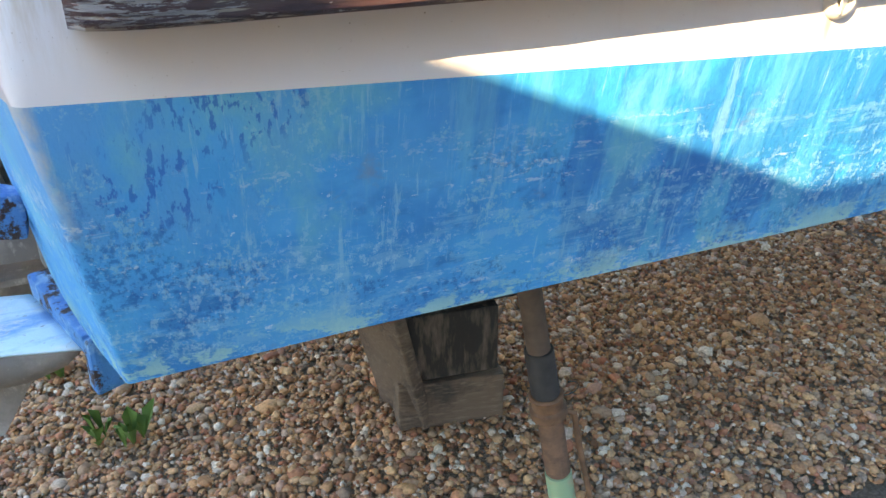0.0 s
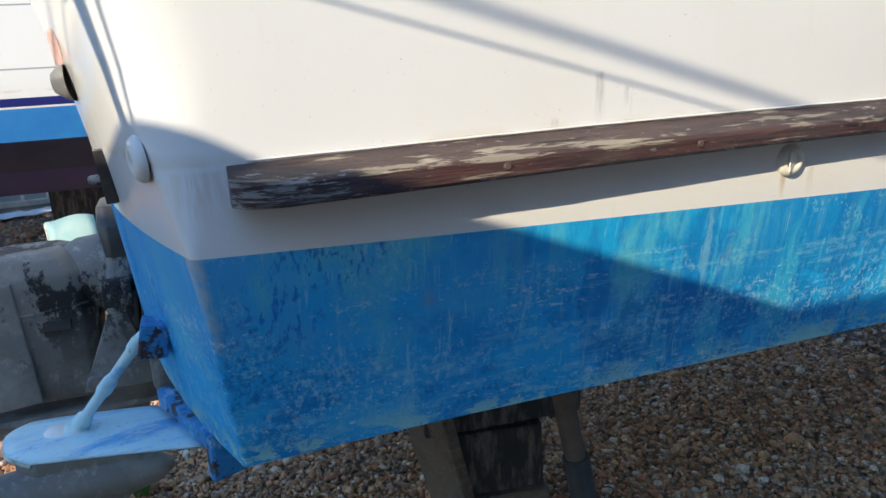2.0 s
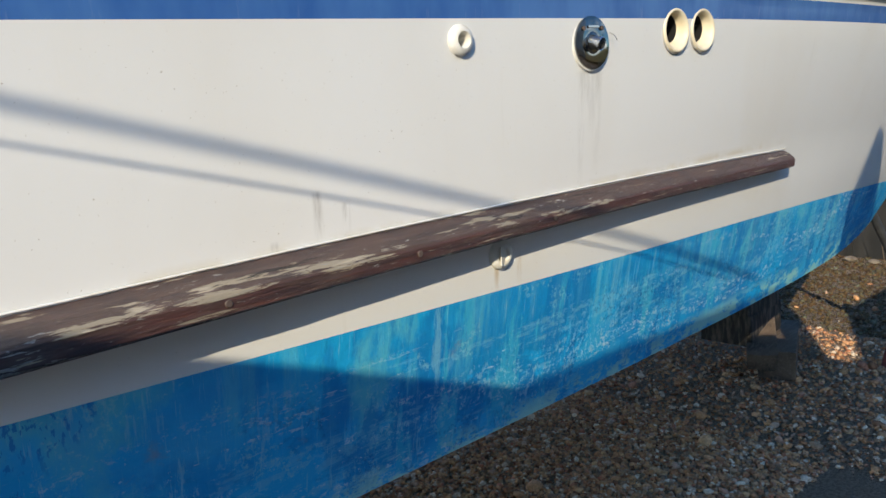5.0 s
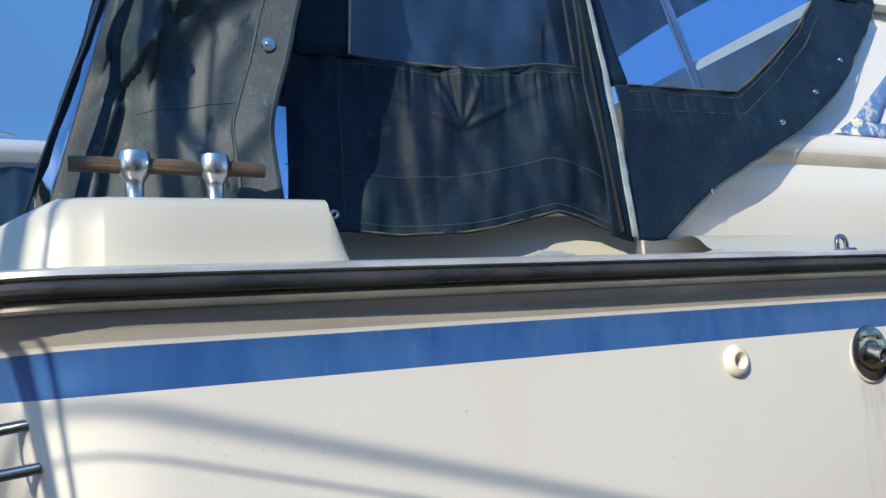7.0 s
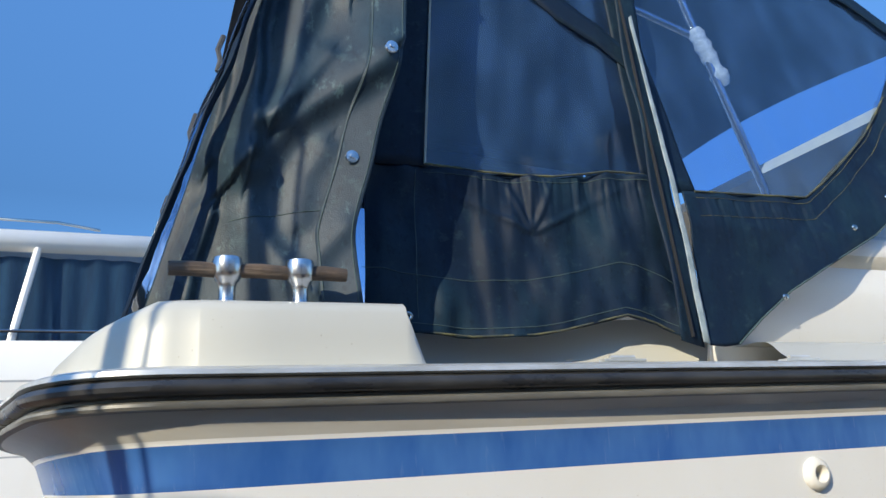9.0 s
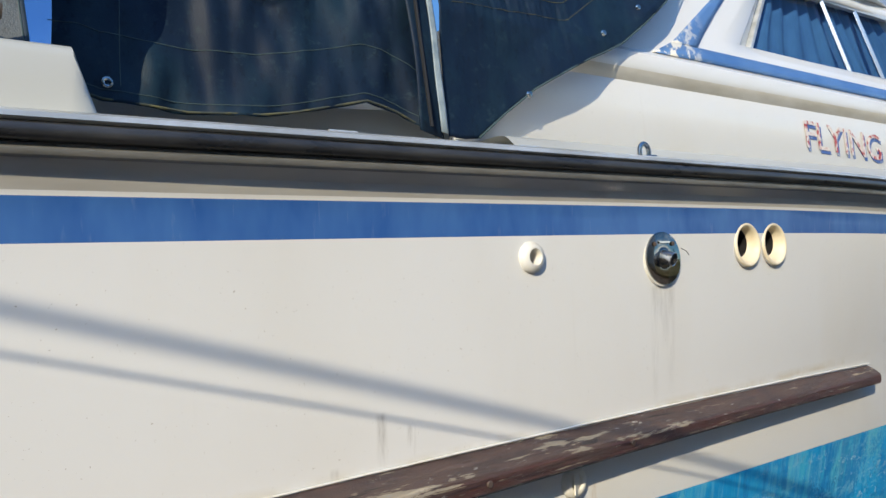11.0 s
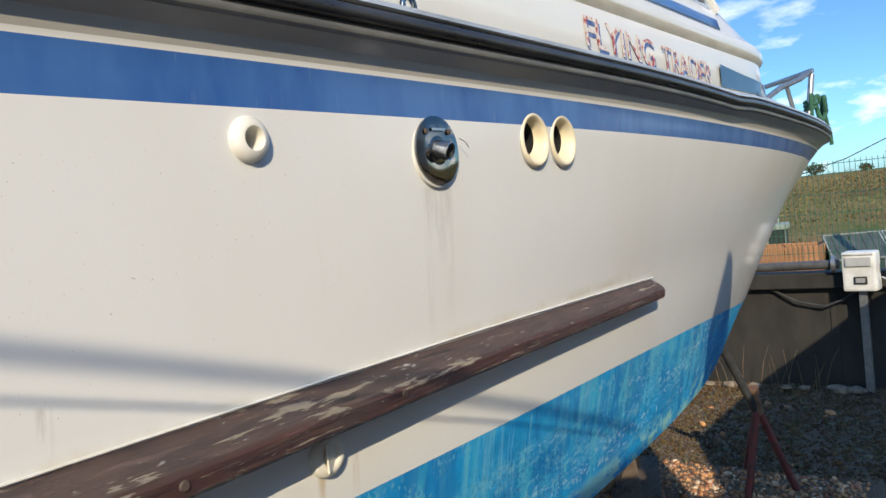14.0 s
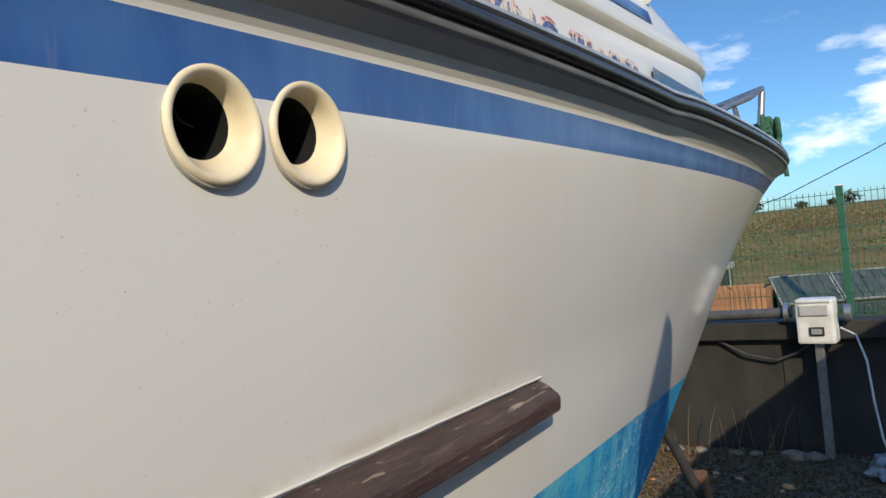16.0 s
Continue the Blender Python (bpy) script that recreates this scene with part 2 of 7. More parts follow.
L = Layers("gelcoat_white", (0.80, 0.79, 0.76), 0.14, 0.5)
L.over((0.74, 0.70, 0.62), L.times(L.noise(2.2, (1, 1, 0.5), 4, 0.5, (0, 3, 0), 0.50, 0.75), 0.5))
L.over((0.45, 0.40, 0.33), L.times(L.noise(240, (1, 1, 1), 2, 0.5, (0, 0, 0), 0.735, 0.76), 0.8))
L.over((0.60, 0.55, 0.46), L.times(L.noise(26, (1.6, 1, 0.08), 4, 0.6, (0, 0, 0), 0.64, 0.84), 0.16))
def stain(L, x, w, z0, z1, colour, amount, wander=60):
    """A run of dirt about x, from z0 down to z1."""
    L.over(colour, L.times(L.band("X", x - w, x - w * 0.3), L.band("X", x + w, x + w * 0.3), L.band("Z", z1, z1 + (z0 - z1) * 0.7), L.band("Z", z0 + 0.004, z0 - 0.004),
                           L.noise(wander, (1, 1, 0.12), 5, 0.7, (x, 0, 0), 0.42, 0.60), amount))


for x, w, z0, z1, k in ((0.683, 0.012, 1.57, 1.48, 0.55), (0.739, 0.010, 1.545, 1.48, 0.5), (0.60, 0.010, 1.50, 1.478, 0.4), (1.36, 0.014, 1.735, 1.46, 0.26), (1.415, 0.018, 1.735, 1.50, 0.22), (1.385, 0.05, 1.735, 1.60, 0.25)):
    stain(L, x, w, z0, z1, (0.30, 0.27, 0.23), k * 0.95, 45)
for x, w, z0, z1, k in ((1.095, 0.012, 1.36, 1.30, 0.6), (1.16, 0.010, 1.37, 1.30, 0.4), (0.03, 0.06, 1.47, 1.36, 0.35)):
    stain(L, x, w, z0, z1, (0.52, 0.36, 0.17), k)
L.over((0.62, 0.53, 0.36), L.times(L.band("X", 2.42, 2.30), L.band("Z", 1.500, 1.482), L.band("Z", 1.472, 1.480), L.noise(7, (1, 1, 1), 4, 0.6, (0, 0, 3), 0.45, 0.6), 0.5))
L.relief(L.noise(3.0, (1, 1, 0.6), 2, 0.5, (0, 0, 0), 0.2, 0.8), 0.10, 0.012)
M_WHITE = L.m
L = Layers("gelcoat_blue", (0.030, 0.115, 0.36), 0.25, 0.5)
L.over((0.055, 0.165, 0.43), L.noise(7, (1, 1, 0.4), 4, 0.6, (0, 0, 0), 0.42, 0.62))
L.over((0.17, 0.24, 0.46), L.times(L.noise(90, (1, 1, 0.1), 4, 0.6, (0, 0, 0), 0.62, 0.76), 0.5))
M_STRIPE = L.m
L = Layers("gelcoat_cream", (0.49, 0.485, 0.435), 0.32, 0.5)
L.over((0.51, 0.485, 0.39), L.times(L.noise(3.0, (1, 1, 1), 4, 0.6, (0, 0, 0), 0.55, 0.75), 0.5))
L.over((0.30, 0.27, 0.20), L.times(L.noise(160, (1, 1, 1), 2, 0.5, (0, 0, 0), 0.74, 0.76), 0.7))
M_CREAM = L.m
# darker white: shade under the rub rail put into colour, and dirt on sealant
M_SHADE_GRIME = material("shade_grime_gelcoat", (0.53, 0.51, 0.46), 0.3, other=(0.44, 0.42, 0.38), scale=5, stretch=(0.6, 1, 3))
# beige tone that paints the shade under the cabin ridge
M_RIDGE_SHADE = material("ridge_shade_gelcoat", (0.56, 0.51, 0.41), 0.4, other=(0.70, 0.65, 0.55), scale=9, stretch=(0.5, 1, 2))
L = Layers("flaking_varnished_wood", (0.125, 0.072, 0.058), 0.5, 0.5, True)    # u along the strake, v across: 0 wall, 1 arris, 2 foot
L.over((0.075, 0.046, 0.042), L.noise(10, (1, 0.255, 1), 6, 0.65, (0, 0, 0), 0.46, 0.62))
L.over((0.13, 0.042, 0.034), L.times(L.band("Y", 0.95, 1.02), L.noise(7, (1, 0.17, 1), 5, 0.6, (2, 0, 0), 0.36, 0.6), 0.85))
L.over((0.055, 0.024, 0.024), L.times(L.band("Y", 1.0, 1.3), L.noise(8, (1, 0.255, 1), 5, 0.6, (5, 0, 0), 0.5, 0.62), 0.8))
L.over((0.21, 0.135, 0.095), L.times(L.noise(30, (0.35, 0.51, 1), 6, 0.65, (1, 0, 0), 0.58, 0.68), L.band("Y", 1.05, 0.95), 0.7))
# bare wood where the varnish has lifted, mostly along the arris
rub = L.noise(9, (0.45, 0.24, 1), 10, 0.68, (4, 0, 0), 0.0, 1.0)
L.over((0.47, 0.385, 0.275), L.patches(rub, L.times(L.band("Y", 0.25, 0.85), L.band("Y", 1.20, 1.02), L.band("X", 0.14, 0.26), L.band("X", 1.10, 0.55)), 0.125, 0.612, 0.622))
L.over((0.42, 0.35, 0.26), L.patches(L.noise(11, (0.5, 0.22, 1), 10, 0.68, (8, 3, 0), 0.0, 1.0), L.times(L.band("Y", 1.12, 0.98), L.band("X", 0.55, 0.80), L.band("X", 1.9, 1.3)), 0.055, 0.642, 0.652))
L.over((0.45, 0.38, 0.29), L.patches(L.noise(16, (0.7, 0.2, 1), 9, 0.7, (3, 9, 0), 0.0, 1.0), L.band("Y", 0.0, 2.0), 0.01, 0.675, 0.685))
L.over((0.43, 0.40, 0.36), L.patches(L.noise(24, (1.0, 0.22, 1), 9, 0.7, (7, 1, 0), 0.0, 1.0), L.times(L.band("X", 0.26, 0.17), L.band("Y", 0.5, 0.9)), 0.12, 0.625, 0.635))
L.over((0.43, 0.36, 0.28), L.patches(L.noise(30, (0.8, 0.2, 1), 8, 0.7, (5, 5, 0), 0.0, 1.0), L.band("Y", 1.6, 1.95), 0.10, 0.66, 0.67))
# open cracks and the blackened aft end
L.over((0.014, 0.009, 0.008), L.times(L.noise(14, (0.28, 0.30, 1), 8, 0.68, (1, 5, 0), 0.612, 0.622), L.band("Y", 1.08, 0.98), 0.9))
L.over((0.022, 0.014, 0.013), L.times(L.band("X", 0.26, 0.12), L.noise(9, (1, 0.2, 1), 6, 0.65, (6, 0, 0), 0.45, 0.52), L.band("Y", 0.6, 1.0), 0.5))
L.relief(L.noise(13, (0.5, 0.272, 1), 8, 0.75, (4, 0, 0), 0.42, 0.60), 0.9, 0.005)
M_RAILWOOD = L.m
M_RUBBER = material("aged_black_rubber", (0.024, 0.025, 0.028), 0.30, other=(0.055, 0.055, 0.055), scale=30, stretch=(0.3, 1, 1), bump=0.2, fine=0.12)
M_LIP = material("bleached_rubber_lip", (0.10, 0.10, 0.092), 0.4, other=(0.20, 0.19, 0.165), scale=24, stretch=(0.25, 1, 1), bump=0.2)
M_METALSTRIP = material("dull_aluminium_strip", (0.78, 0.78, 0.75), 0.32, 0.45, other=(0.50, 0.50, 0.46), scale=20, stretch=(0.3, 1, 1), bump=0.1)
M_STEEL = material("stainless_steel", (0.42, 0.41, 0.39), 0.09, 1.0, other=(0.44, 0.43, 0.41), scale=25)
M_FLANGE = material("polished_flange_steel", (0.33, 0.32, 0.295), 0.09, 1.0, other=(0.24, 0.23, 0.21), scale=30, fine=0.04)
M_CHROME = material("polished_alloy", (0.72, 0.72, 0.72), 0.25, 1.0, other=(0.6, 0.6, 0.6), scale=20)
M_PLASTIC = material("white_plastic", (0.82, 0.80, 0.75), 0.4, other=(0.74, 0.70, 0.60), scale=14, bump=0.15)
M_IVORY = material("yellowed_vent_plastic", (0.86, 0.77, 0.58), 0.45, other=(0.76, 0.64, 0.44), scale=18, bump=0.1)
M_DARK = material("black_hose", (0.012, 0.012, 0.013), 0.6)
M_BLACKPLATE = material("black_paint", (0.02, 0.02, 0.022), 0.35, other=(0.05, 0.045, 0.04), scale=20)
L = Layers("weathered_canvas", (0.005, 0.015, 0.035), 0.55, 0.22)
L.over((0.010, 0.032, 0.050), L.times(L.noise(5.0, (1, 1, 0.6), 5, 0.65, (0, 0, 0), 0.46, 0.66), 0.75))
L.over((0.016, 0.034, 0.058), L.times(L.noise(3.0, (1.4, 1, 0.7), 5, 0.6, (4, 0, 1), 0.54, 0.70), 0.5))
L.over((0.030, 0.066, 0.075), L.times(L.noise(40, (1, 1, 1), 6, 0.7, (0, 1, 0), 0.56, 0.72), 0.4))
L.over((0.003, 0.007, 0.016), L.times(L.noise(75, (1, 1, 0.6), 6, 0.7, (2, 7, 1), 0.54, 0.64), 0.5))
L.over((0.040, 0.076, 0.088), L.times(L.noise(14, (1, 1, 1.4), 8, 0.75, (8, 2, 3), 0.60, 0.66), 0.35))
L.relief(L.noise(420, (1, 1, 1), 2, 0.5, (0, 0, 0), 0.3, 0.7), 0.25, 0.001)
M_CANVAS = L.m
# lighter copy of the canvas: the corner panel's sunlit tone put into colour
L = Layers("sunlit_canvas", (0.013, 0.030, 0.048), 0.50, 0.34)
L.over((0.034, 0.066, 0.084), L.times(L.noise(4.0, (1, 1, 0.6), 6, 0.65, (1, 0, 0), 0.45, 0.66), 0.8))
L.over((0.050, 0.070, 0.090), L.times(L.noise(3.0, (1.4, 1, 0.7), 5, 0.6, (4, 0, 1), 0.52, 0.70), 0.6))
L.over((0.10, 0.17, 0.18), L.times(L.noise(30, (1, 1, 0.5), 7, 0.75, (0, 1, 0), 0.58, 0.66), 0.5))
L.over((0.005, 0.012, 0.022), L.times(L.noise(75, (1, 1, 0.6), 6, 0.7, (2, 7, 1), 0.54, 0.64), 0.45))
L.over((0.06, 0.105, 0.115), L.times(L.noise(14, (1, 1, 1.4), 8, 0.75, (8, 2, 3), 0.58, 0.66), 0.4))
L.relief(L.noise(420, (1, 1, 1), 2, 0.5, (0, 0, 0), 0.3, 0.7), 0.25, 0.001)
M_CANVAS_SUNLIT = L.m
M_PIPING = material("mossy_canvas_edge", (0.05, 0.06, 0.05), 0.9, other=(0.13, 0.125, 0.06), scale=25, contrast=(0.5, 0.62))
M_THREAD = material("pale_thread", (0.42, 0.42, 0.36), 0.8)
M_STITCH = material("teal_thread", (0.05, 0.085, 0.09), 0.8)
M_ZIP = material("white_zip_tape", (0.36, 0.42, 0.45), 0.6, other=(0.20, 0.26, 0.29), scale=30)


def clear_film(name, tint, gloss, sky_haze):
    m = bpy.data.materials.new(name)
    m.use_nodes = True
    nt = m.node_tree
    nt.nodes.clear()
    out = nt.nodes.new("ShaderNodeOutputMaterial")
    tr = nt.nodes.new("ShaderNodeBsdfTransparent")
    tr.inputs["Color"].default_value = (*tint, 1)
    gl = nt.nodes.new("ShaderNodeBsdfGlossy")
    gl.inputs["Roughness"].default_value = 0.12
    # blue diffuse share stands in for sky reflected in the film
    df = nt.nodes.new("ShaderNodeBsdfDiffuse")
    df.inputs["Color"].default_value = (0.10, 0.24, 0.56, 1)
    tc = nt.nodes.new("ShaderNodeTexCoord")
    mp = nt.nodes.new("ShaderNodeMapping")
    mp.inputs["Scale"].default_value = (1.6, 1.0, 0.7)
    n = nt.nodes.new("ShaderNodeTexNoise")
    n.inputs["Scale"].default_value, n.inputs["Detail"].default_value = 7.0, 7.0
    r = nt.nodes.new("ShaderNodeMapRange")
    r.inputs["From Min"].default_value, r.inputs["From Max"].default_value = 0.40, 0.75
    r.inputs["To Min"].default_value, r.inputs["To Max"].default_value = sky_haze * 0.3, sky_haze
    a = nt.nodes.new("ShaderNodeMixShader")
    f = nt.nodes.new("ShaderNodeFresnel")
    f.inputs["IOR"].default_value = 1.45
    g = nt.nodes.new("ShaderNodeMath")
    g.operation = "MULTIPLY"
    g.inputs[1].default_value = gloss
    c = nt.nodes.new("ShaderNodeMixShader")
    nt.links.new(tc.outputs["Object"], mp.inputs["Vector"])
    nt.links.new(mp.outputs["Vector"], n.inputs["Vector"])
    nt.links.new(n.outputs["Fac"], r.inputs["Value"])
    nt.links.new(r.outputs["Result"], a.inputs["Fac"])
    nt.links.new(tr.outputs["BSDF"], a.inputs[1])
    nt.links.new(df.outputs["BSDF"], a.inputs[2])
    nt.links.new(f.outputs["Fac"], g.inputs[0])
    nt.links.new(g.outputs["Value"], c.inputs["Fac"])
    nt.links.new(a.outputs["Shader"], c.inputs[1])
    nt.links.new(gl.outputs["BSDF"], c.inputs[2])
    nt.links.new(c.outputs["Shader"], out.inputs["Surface"])
    return m


M_VINYL = clear_film("clear_vinyl", (0.46, 0.64, 0.92), 2.4, 0.22)
M_GLASS = clear_film("tinted_glass", (0.50, 0.64, 0.78), 0.8, 0.03)
M_CURTAIN = material("blue_curtain", (0.035, 0.12, 0.27), 0.9, other=(0.06, 0.18, 0.36), scale=12, stretch=(1, 1, 0.2))
M_RED = material("red_letter_paint", (0.42, 0.05, 0.05), 0.5, other=(0.70, 0.62, 0.56), scale=45, detail=6, contrast=(0.42, 0.50))
M_NAVY = material("blue_letter_paint", (0.06, 0.12, 0.32), 0.5, other=(0.45, 0.48, 0.5), scale=50, detail=6, contrast=(0.52, 0.64))
L = Layers("painted_tab", (0.48, 0.72, 0.76), 0.5)
L.over((0.10, 0.40, 0.66), L.noise(5, (0.6, 2.2, 1), 6, 0.7, (0, 0, 0), 0.52, 0.66))
L.over((0.60, 0.70, 0.66), L.times(L.noise(30, (0.5, 2, 1), 6, 0.7, (7, 0, 0), 0.54, 0.62), 0.7))
L.over((0.20, 0.20, 0.16), L.times(L.noise(70, (1, 1, 1), 5, 0.7, (2, 0, 0), 0.62, 0.66), 0.7))
L.relief(L.noise(60, (1, 1, 1), 5, 0.7, (0, 0, 0), 0.3, 0.7), 0.3, 0.003)
L.over((0.50, 0.62, 0.55), L.times(L.noise(4, (1, 1, 1), 5, 0.6, (3, 0, 0), 0.55, 0.72), 0.7))
M_TAB = L.m
L = Layers("corroded_hinge", (0.02, 0.24, 0.52), 0.6, 0.3)
L.over((0.20, 0.46, 0.64), L.noise(14, (1, 1, 1), 6, 0.7, (0, 0, 0), 0.50, 0.60))
L.over((0.055, 0.035, 0.03), L.noise(22, (1, 1, 1), 7, 0.75, (3, 1, 0), 0.53, 0.57))
L.relief(L.noise(60, (1, 1, 1), 6, 0.7, (0, 0, 0), 0.3, 0.7), 0.7, 0.004)
M_HINGE = L.m
M_TABPALE = material("pale_green_tab", (0.36, 0.50, 0.45), 0.5, other=(0.26, 0.42, 0.42), scale=14, detail=6)
M_TABEDGE = material("pale_tab_edge", (0.62, 0.64, 0.56), 0.6, other=(0.30, 0.28, 0.22), scale=30)
L = Layers("corroded_drive_alloy", (0.20, 0.19, 0.175), 0.6)
L.over((0.32, 0.30, 0.275), L.noise(5, (1, 1, 1), 6, 0.65, (0, 0, 0), 0.5, 0.68))
L.over((0.015, 0.015, 0.016), L.times(L.noise(6, (1, 1, 0.6), 8, 0.72, (5, 1, 2), 0.50, 0.53), L.band("Z", 0.80, 1.0)))
L.over((0.42, 0.40, 0.36), L.times(L.noise(24, (1, 1, 0.7), 8, 0.75, (3, 1, 8), 0.56, 0.62), 0.55))
L.over((0.10, 0.09, 0.08), L.times(L.noise(3.5, (1, 1, 1), 7, 0.7, (8, 1, 3), 0.54, 0.66), 0.7))
L.over((0.30, 0.20, 0.10), L.times(L.noise(11, (1, 1, 1), 6, 0.7, (1, 7, 2), 0.62, 0.72), 0.6))
L.relief(L.noise(70, (1, 1, 1), 6, 0.6, (0, 0, 0), 0.3, 0.7), 0.3, 0.003)
M_DRIVE = L.m
M_RUST = material("rusty_steel", (0.14, 0.075, 0.045), 0.75, other=(0.26, 0.13, 0.07), scale=30, bump=0.5)
M_BROWNSTEEL = material("brown_weathered_steel", (0.15, 0.105, 0.08), 0.6, other=(0.08, 0.055, 0.045), scale=14, bump=0.3)
M_TAPE = material("black_tape", (0.03, 0.032, 0.036), 0.55, other=(0.06, 0.06, 0.06), scale=20)
M_GREENPAINT = material("pale_green_paint", (0.28, 0.46, 0.28), 0.5, other=(0.42, 0.40, 0.25), scale=20, contrast=(0.5, 0.7))
M_REDSTEEL = material("faded_red_paint", (0.20, 0.035, 0.03), 0.6, other=(0.10, 0.03, 0.025), scale=18, bump=0.2)
L = Layers("old_timber", (0.15, 0.105, 0.075), 0.85)
L.over((0.05, 0.04, 0.035), L.noise(5, (1, 1, 1), 6, 0.65, (0, 0, 0), 0.48, 0.66))
L.over((0.26, 0.20, 0.15), L.times(L.noise(30, (0.2, 3, 3), 5, 0.6, (0, 0, 0), 0.52, 0.70), 0.6))
L.relief(L.noise(34, (0.2, 3, 3), 6, 0.6, (0, 0, 0), 0.3, 0.7), 0.6, 0.004)
M_TIMBER = L.m
M_TARTIMBER = material("tarred_timber", (0.022, 0.019, 0.017), 0.7, other=(0.13, 0.105, 0.085), scale=22, contrast=(0.46, 0.66), stretch=(1.6, 1.6, 0.35), bump=0.9, bump_scale=40)


# ---- mesh helpers ----
def mesh_of(name, verts, faces, mats, smooth=False, indices=None, sharp=None):
    me = bpy.data.meshes.new(name)
    me.from_pydata([tuple(map(float, v)) for v in verts], [], [tuple(int(i) for i in f) for f in faces])
    for m in mats if isinstance(mats, (list, tuple)) else [mats]:
        me.materials.append(m)
    if indices is not None:
        me.polygons.foreach_set("material_index", np.asarray(indices, dtype=np.int32))
    if smooth:
        me.polygons.foreach_set("use_smooth", np.ones(len(me.polygons), dtype=bool))
    me.update()
    if sharp:
        me.set_sharp_from_angle(angle=radians(sharp))
    return me


def part(name, bm, mats, parent=None, label="", smooth=False, sharp=None):
    """Links a bmesh as one mesh object, under a thing or a part."""
    me = bpy.data.meshes.new(name)
    bmesh.ops.recalc_face_normals(bm, faces=bm.faces)
    bm.to_mesh(me)
    bm.free()
    for m in mats if isinstance(mats, (list, tuple)) else [mats]:
        me.materials.append(m)
    if smooth:
        me.polygons.foreach_set("use_smooth", np.ones(len(me.polygons), dtype=bool))
        me.set_sharp_from_angle(angle=radians(sharp or 40))
    ob = new(name, me)
    if parent:
        ob.parent = parent
    return tagged(ob, label)


def put(name, me, parent=None, label=""):
    ob = new(name, me)
    if parent:
        ob.parent = parent
    return tagged(ob, label)


def thing(name, label, category, group="", kind=""):
    return tagged(new(name), label, category, group, kind)


def add_box(bm, m, size, bevel=0.0, jitter=0.0):
    r = bmesh.ops.create_cube(bm, size=1.0, matrix=m @ Matrix.Diagonal((*size, 1)))
    vs = r["verts"]
    if jitter:
        for v in vs:
            v.co += Vector((random.uniform(-jitter, jitter) for _ in range(3)))
    if bevel > 0:
        es = list({e for v in vs for e in v.link_edges})
        bmesh.ops.bevel(bm, geom=es, offset=bevel, segments=2, affect="EDGES", profile=0.6)
    return bm


def box(m, size, bevel=0.0, jitter=0.0):
    return add_box(bmesh.new(), m, size, bevel, jitter)


def add_tube(bm, points, radius, sides=12, closed=False, caps=True):
    """A round bar along points; radius is one number or one for each point."""
    pts = [Vector(p) for p in points]
    rad = radius if isinstance(radius, (list, tuple)) else [radius] * len(pts)
    rings = []
    up = Vector((0.137, 0.211, 0.97))
    for i, p in enumerate(pts):
        a = pts[i - 1] if (i or closed) else p
        c = pts[(i + 1) % len(pts)] if (i < len(pts) - 1 or closed) else p
        d = (c - a).normalized()
        u = (up - d * up.dot(d))
        if u.length < 0.05:
            u = Vector((1, 0, 0)) - d * d.x
        u.normalize()
        up = u
        v = d.cross(u)
        rings.append([bm.verts.new(p + (u * math.cos(k * math.tau / sides) + v * math.sin(k * math.tau / sides)) * rad[i]) for k in range(sides)])
    n = len(rings)
    for i in range(n if closed else n - 1):
        r, s = rings[i], rings[(i + 1) % n]
        for k in range(sides):
            bm.faces.new((r[k], r[(k + 1) % sides], s[(k + 1) % sides], s[k]))
    if caps and not closed:
        bm.faces.new(rings[0])
        bm.faces.new(list(reversed(rings[-1])))
    return bm


def tube(points, radius, sides=12, closed=False):
    return add_tube(bmesh.new(), points, radius, sides, closed)


def add_lathe(bm, profile, m=Matrix(), sides=32):
    """Turns (radius, height) rows about the local z axis."""
    rings = []
    for r, z in profile:
        if r < 1e-6:
            rings.append([bm.verts.new(m @ Vector((0, 0, z)))])
        else:
            rings.append([bm.verts.new(m @ Vector((r * math.cos(k * math.tau / sides), r * math.sin(k * math.tau / sides), z))) for k in range(sides)])
    for a, b in zip(rings, rings[1:]):
        for k in range(sides):
            q = [a[k % len(a)], a[(k + 1) % len(a)], b[(k + 1) % len(b)], b[k % len(b)]]
            q = list(dict.fromkeys(q))
            if len(q) > 2:
                bm.faces.new(q)
    return bm


def lathe(profile, m=Matrix(), sides=32):
    return add_lathe(bmesh.new(), profile, m, sides)


def hermite(rows, x):
    """Smooth curve through (x, value) rows, straight beyond the ends."""
    xs, ys = [r[0] for r in rows], [r[1] for r in rows]
    n = len(xs)
    s = [(ys[i + 1] - ys[i]) / (xs[i + 1] - xs[i]) for i in range(n - 1)]
    d = [s[0]] + [0 if s[i - 1] * s[i] < 0 else (s[i - 1] + s[i]) / 2 for i in range(1, n - 1)] + [s[-1]]
    if x <= xs[0]:
        return ys[0] + d[0] * (x - xs[0])
    if x >= xs[-1]:
        return ys[-1]
    i = max(k for k in range(n - 1) if xs[k] <= x)
    h = xs[i + 1] - xs[i]
    t = (x - xs[i]) / h
    return ((1 + 2 * t) * (1 - t) ** 2 * ys[i] + t * (1 - t) ** 2 * h * d[i] + t * t * (3 - 2 * t) * ys[i + 1] + t * t * (t - 1) * h * d[i + 1])


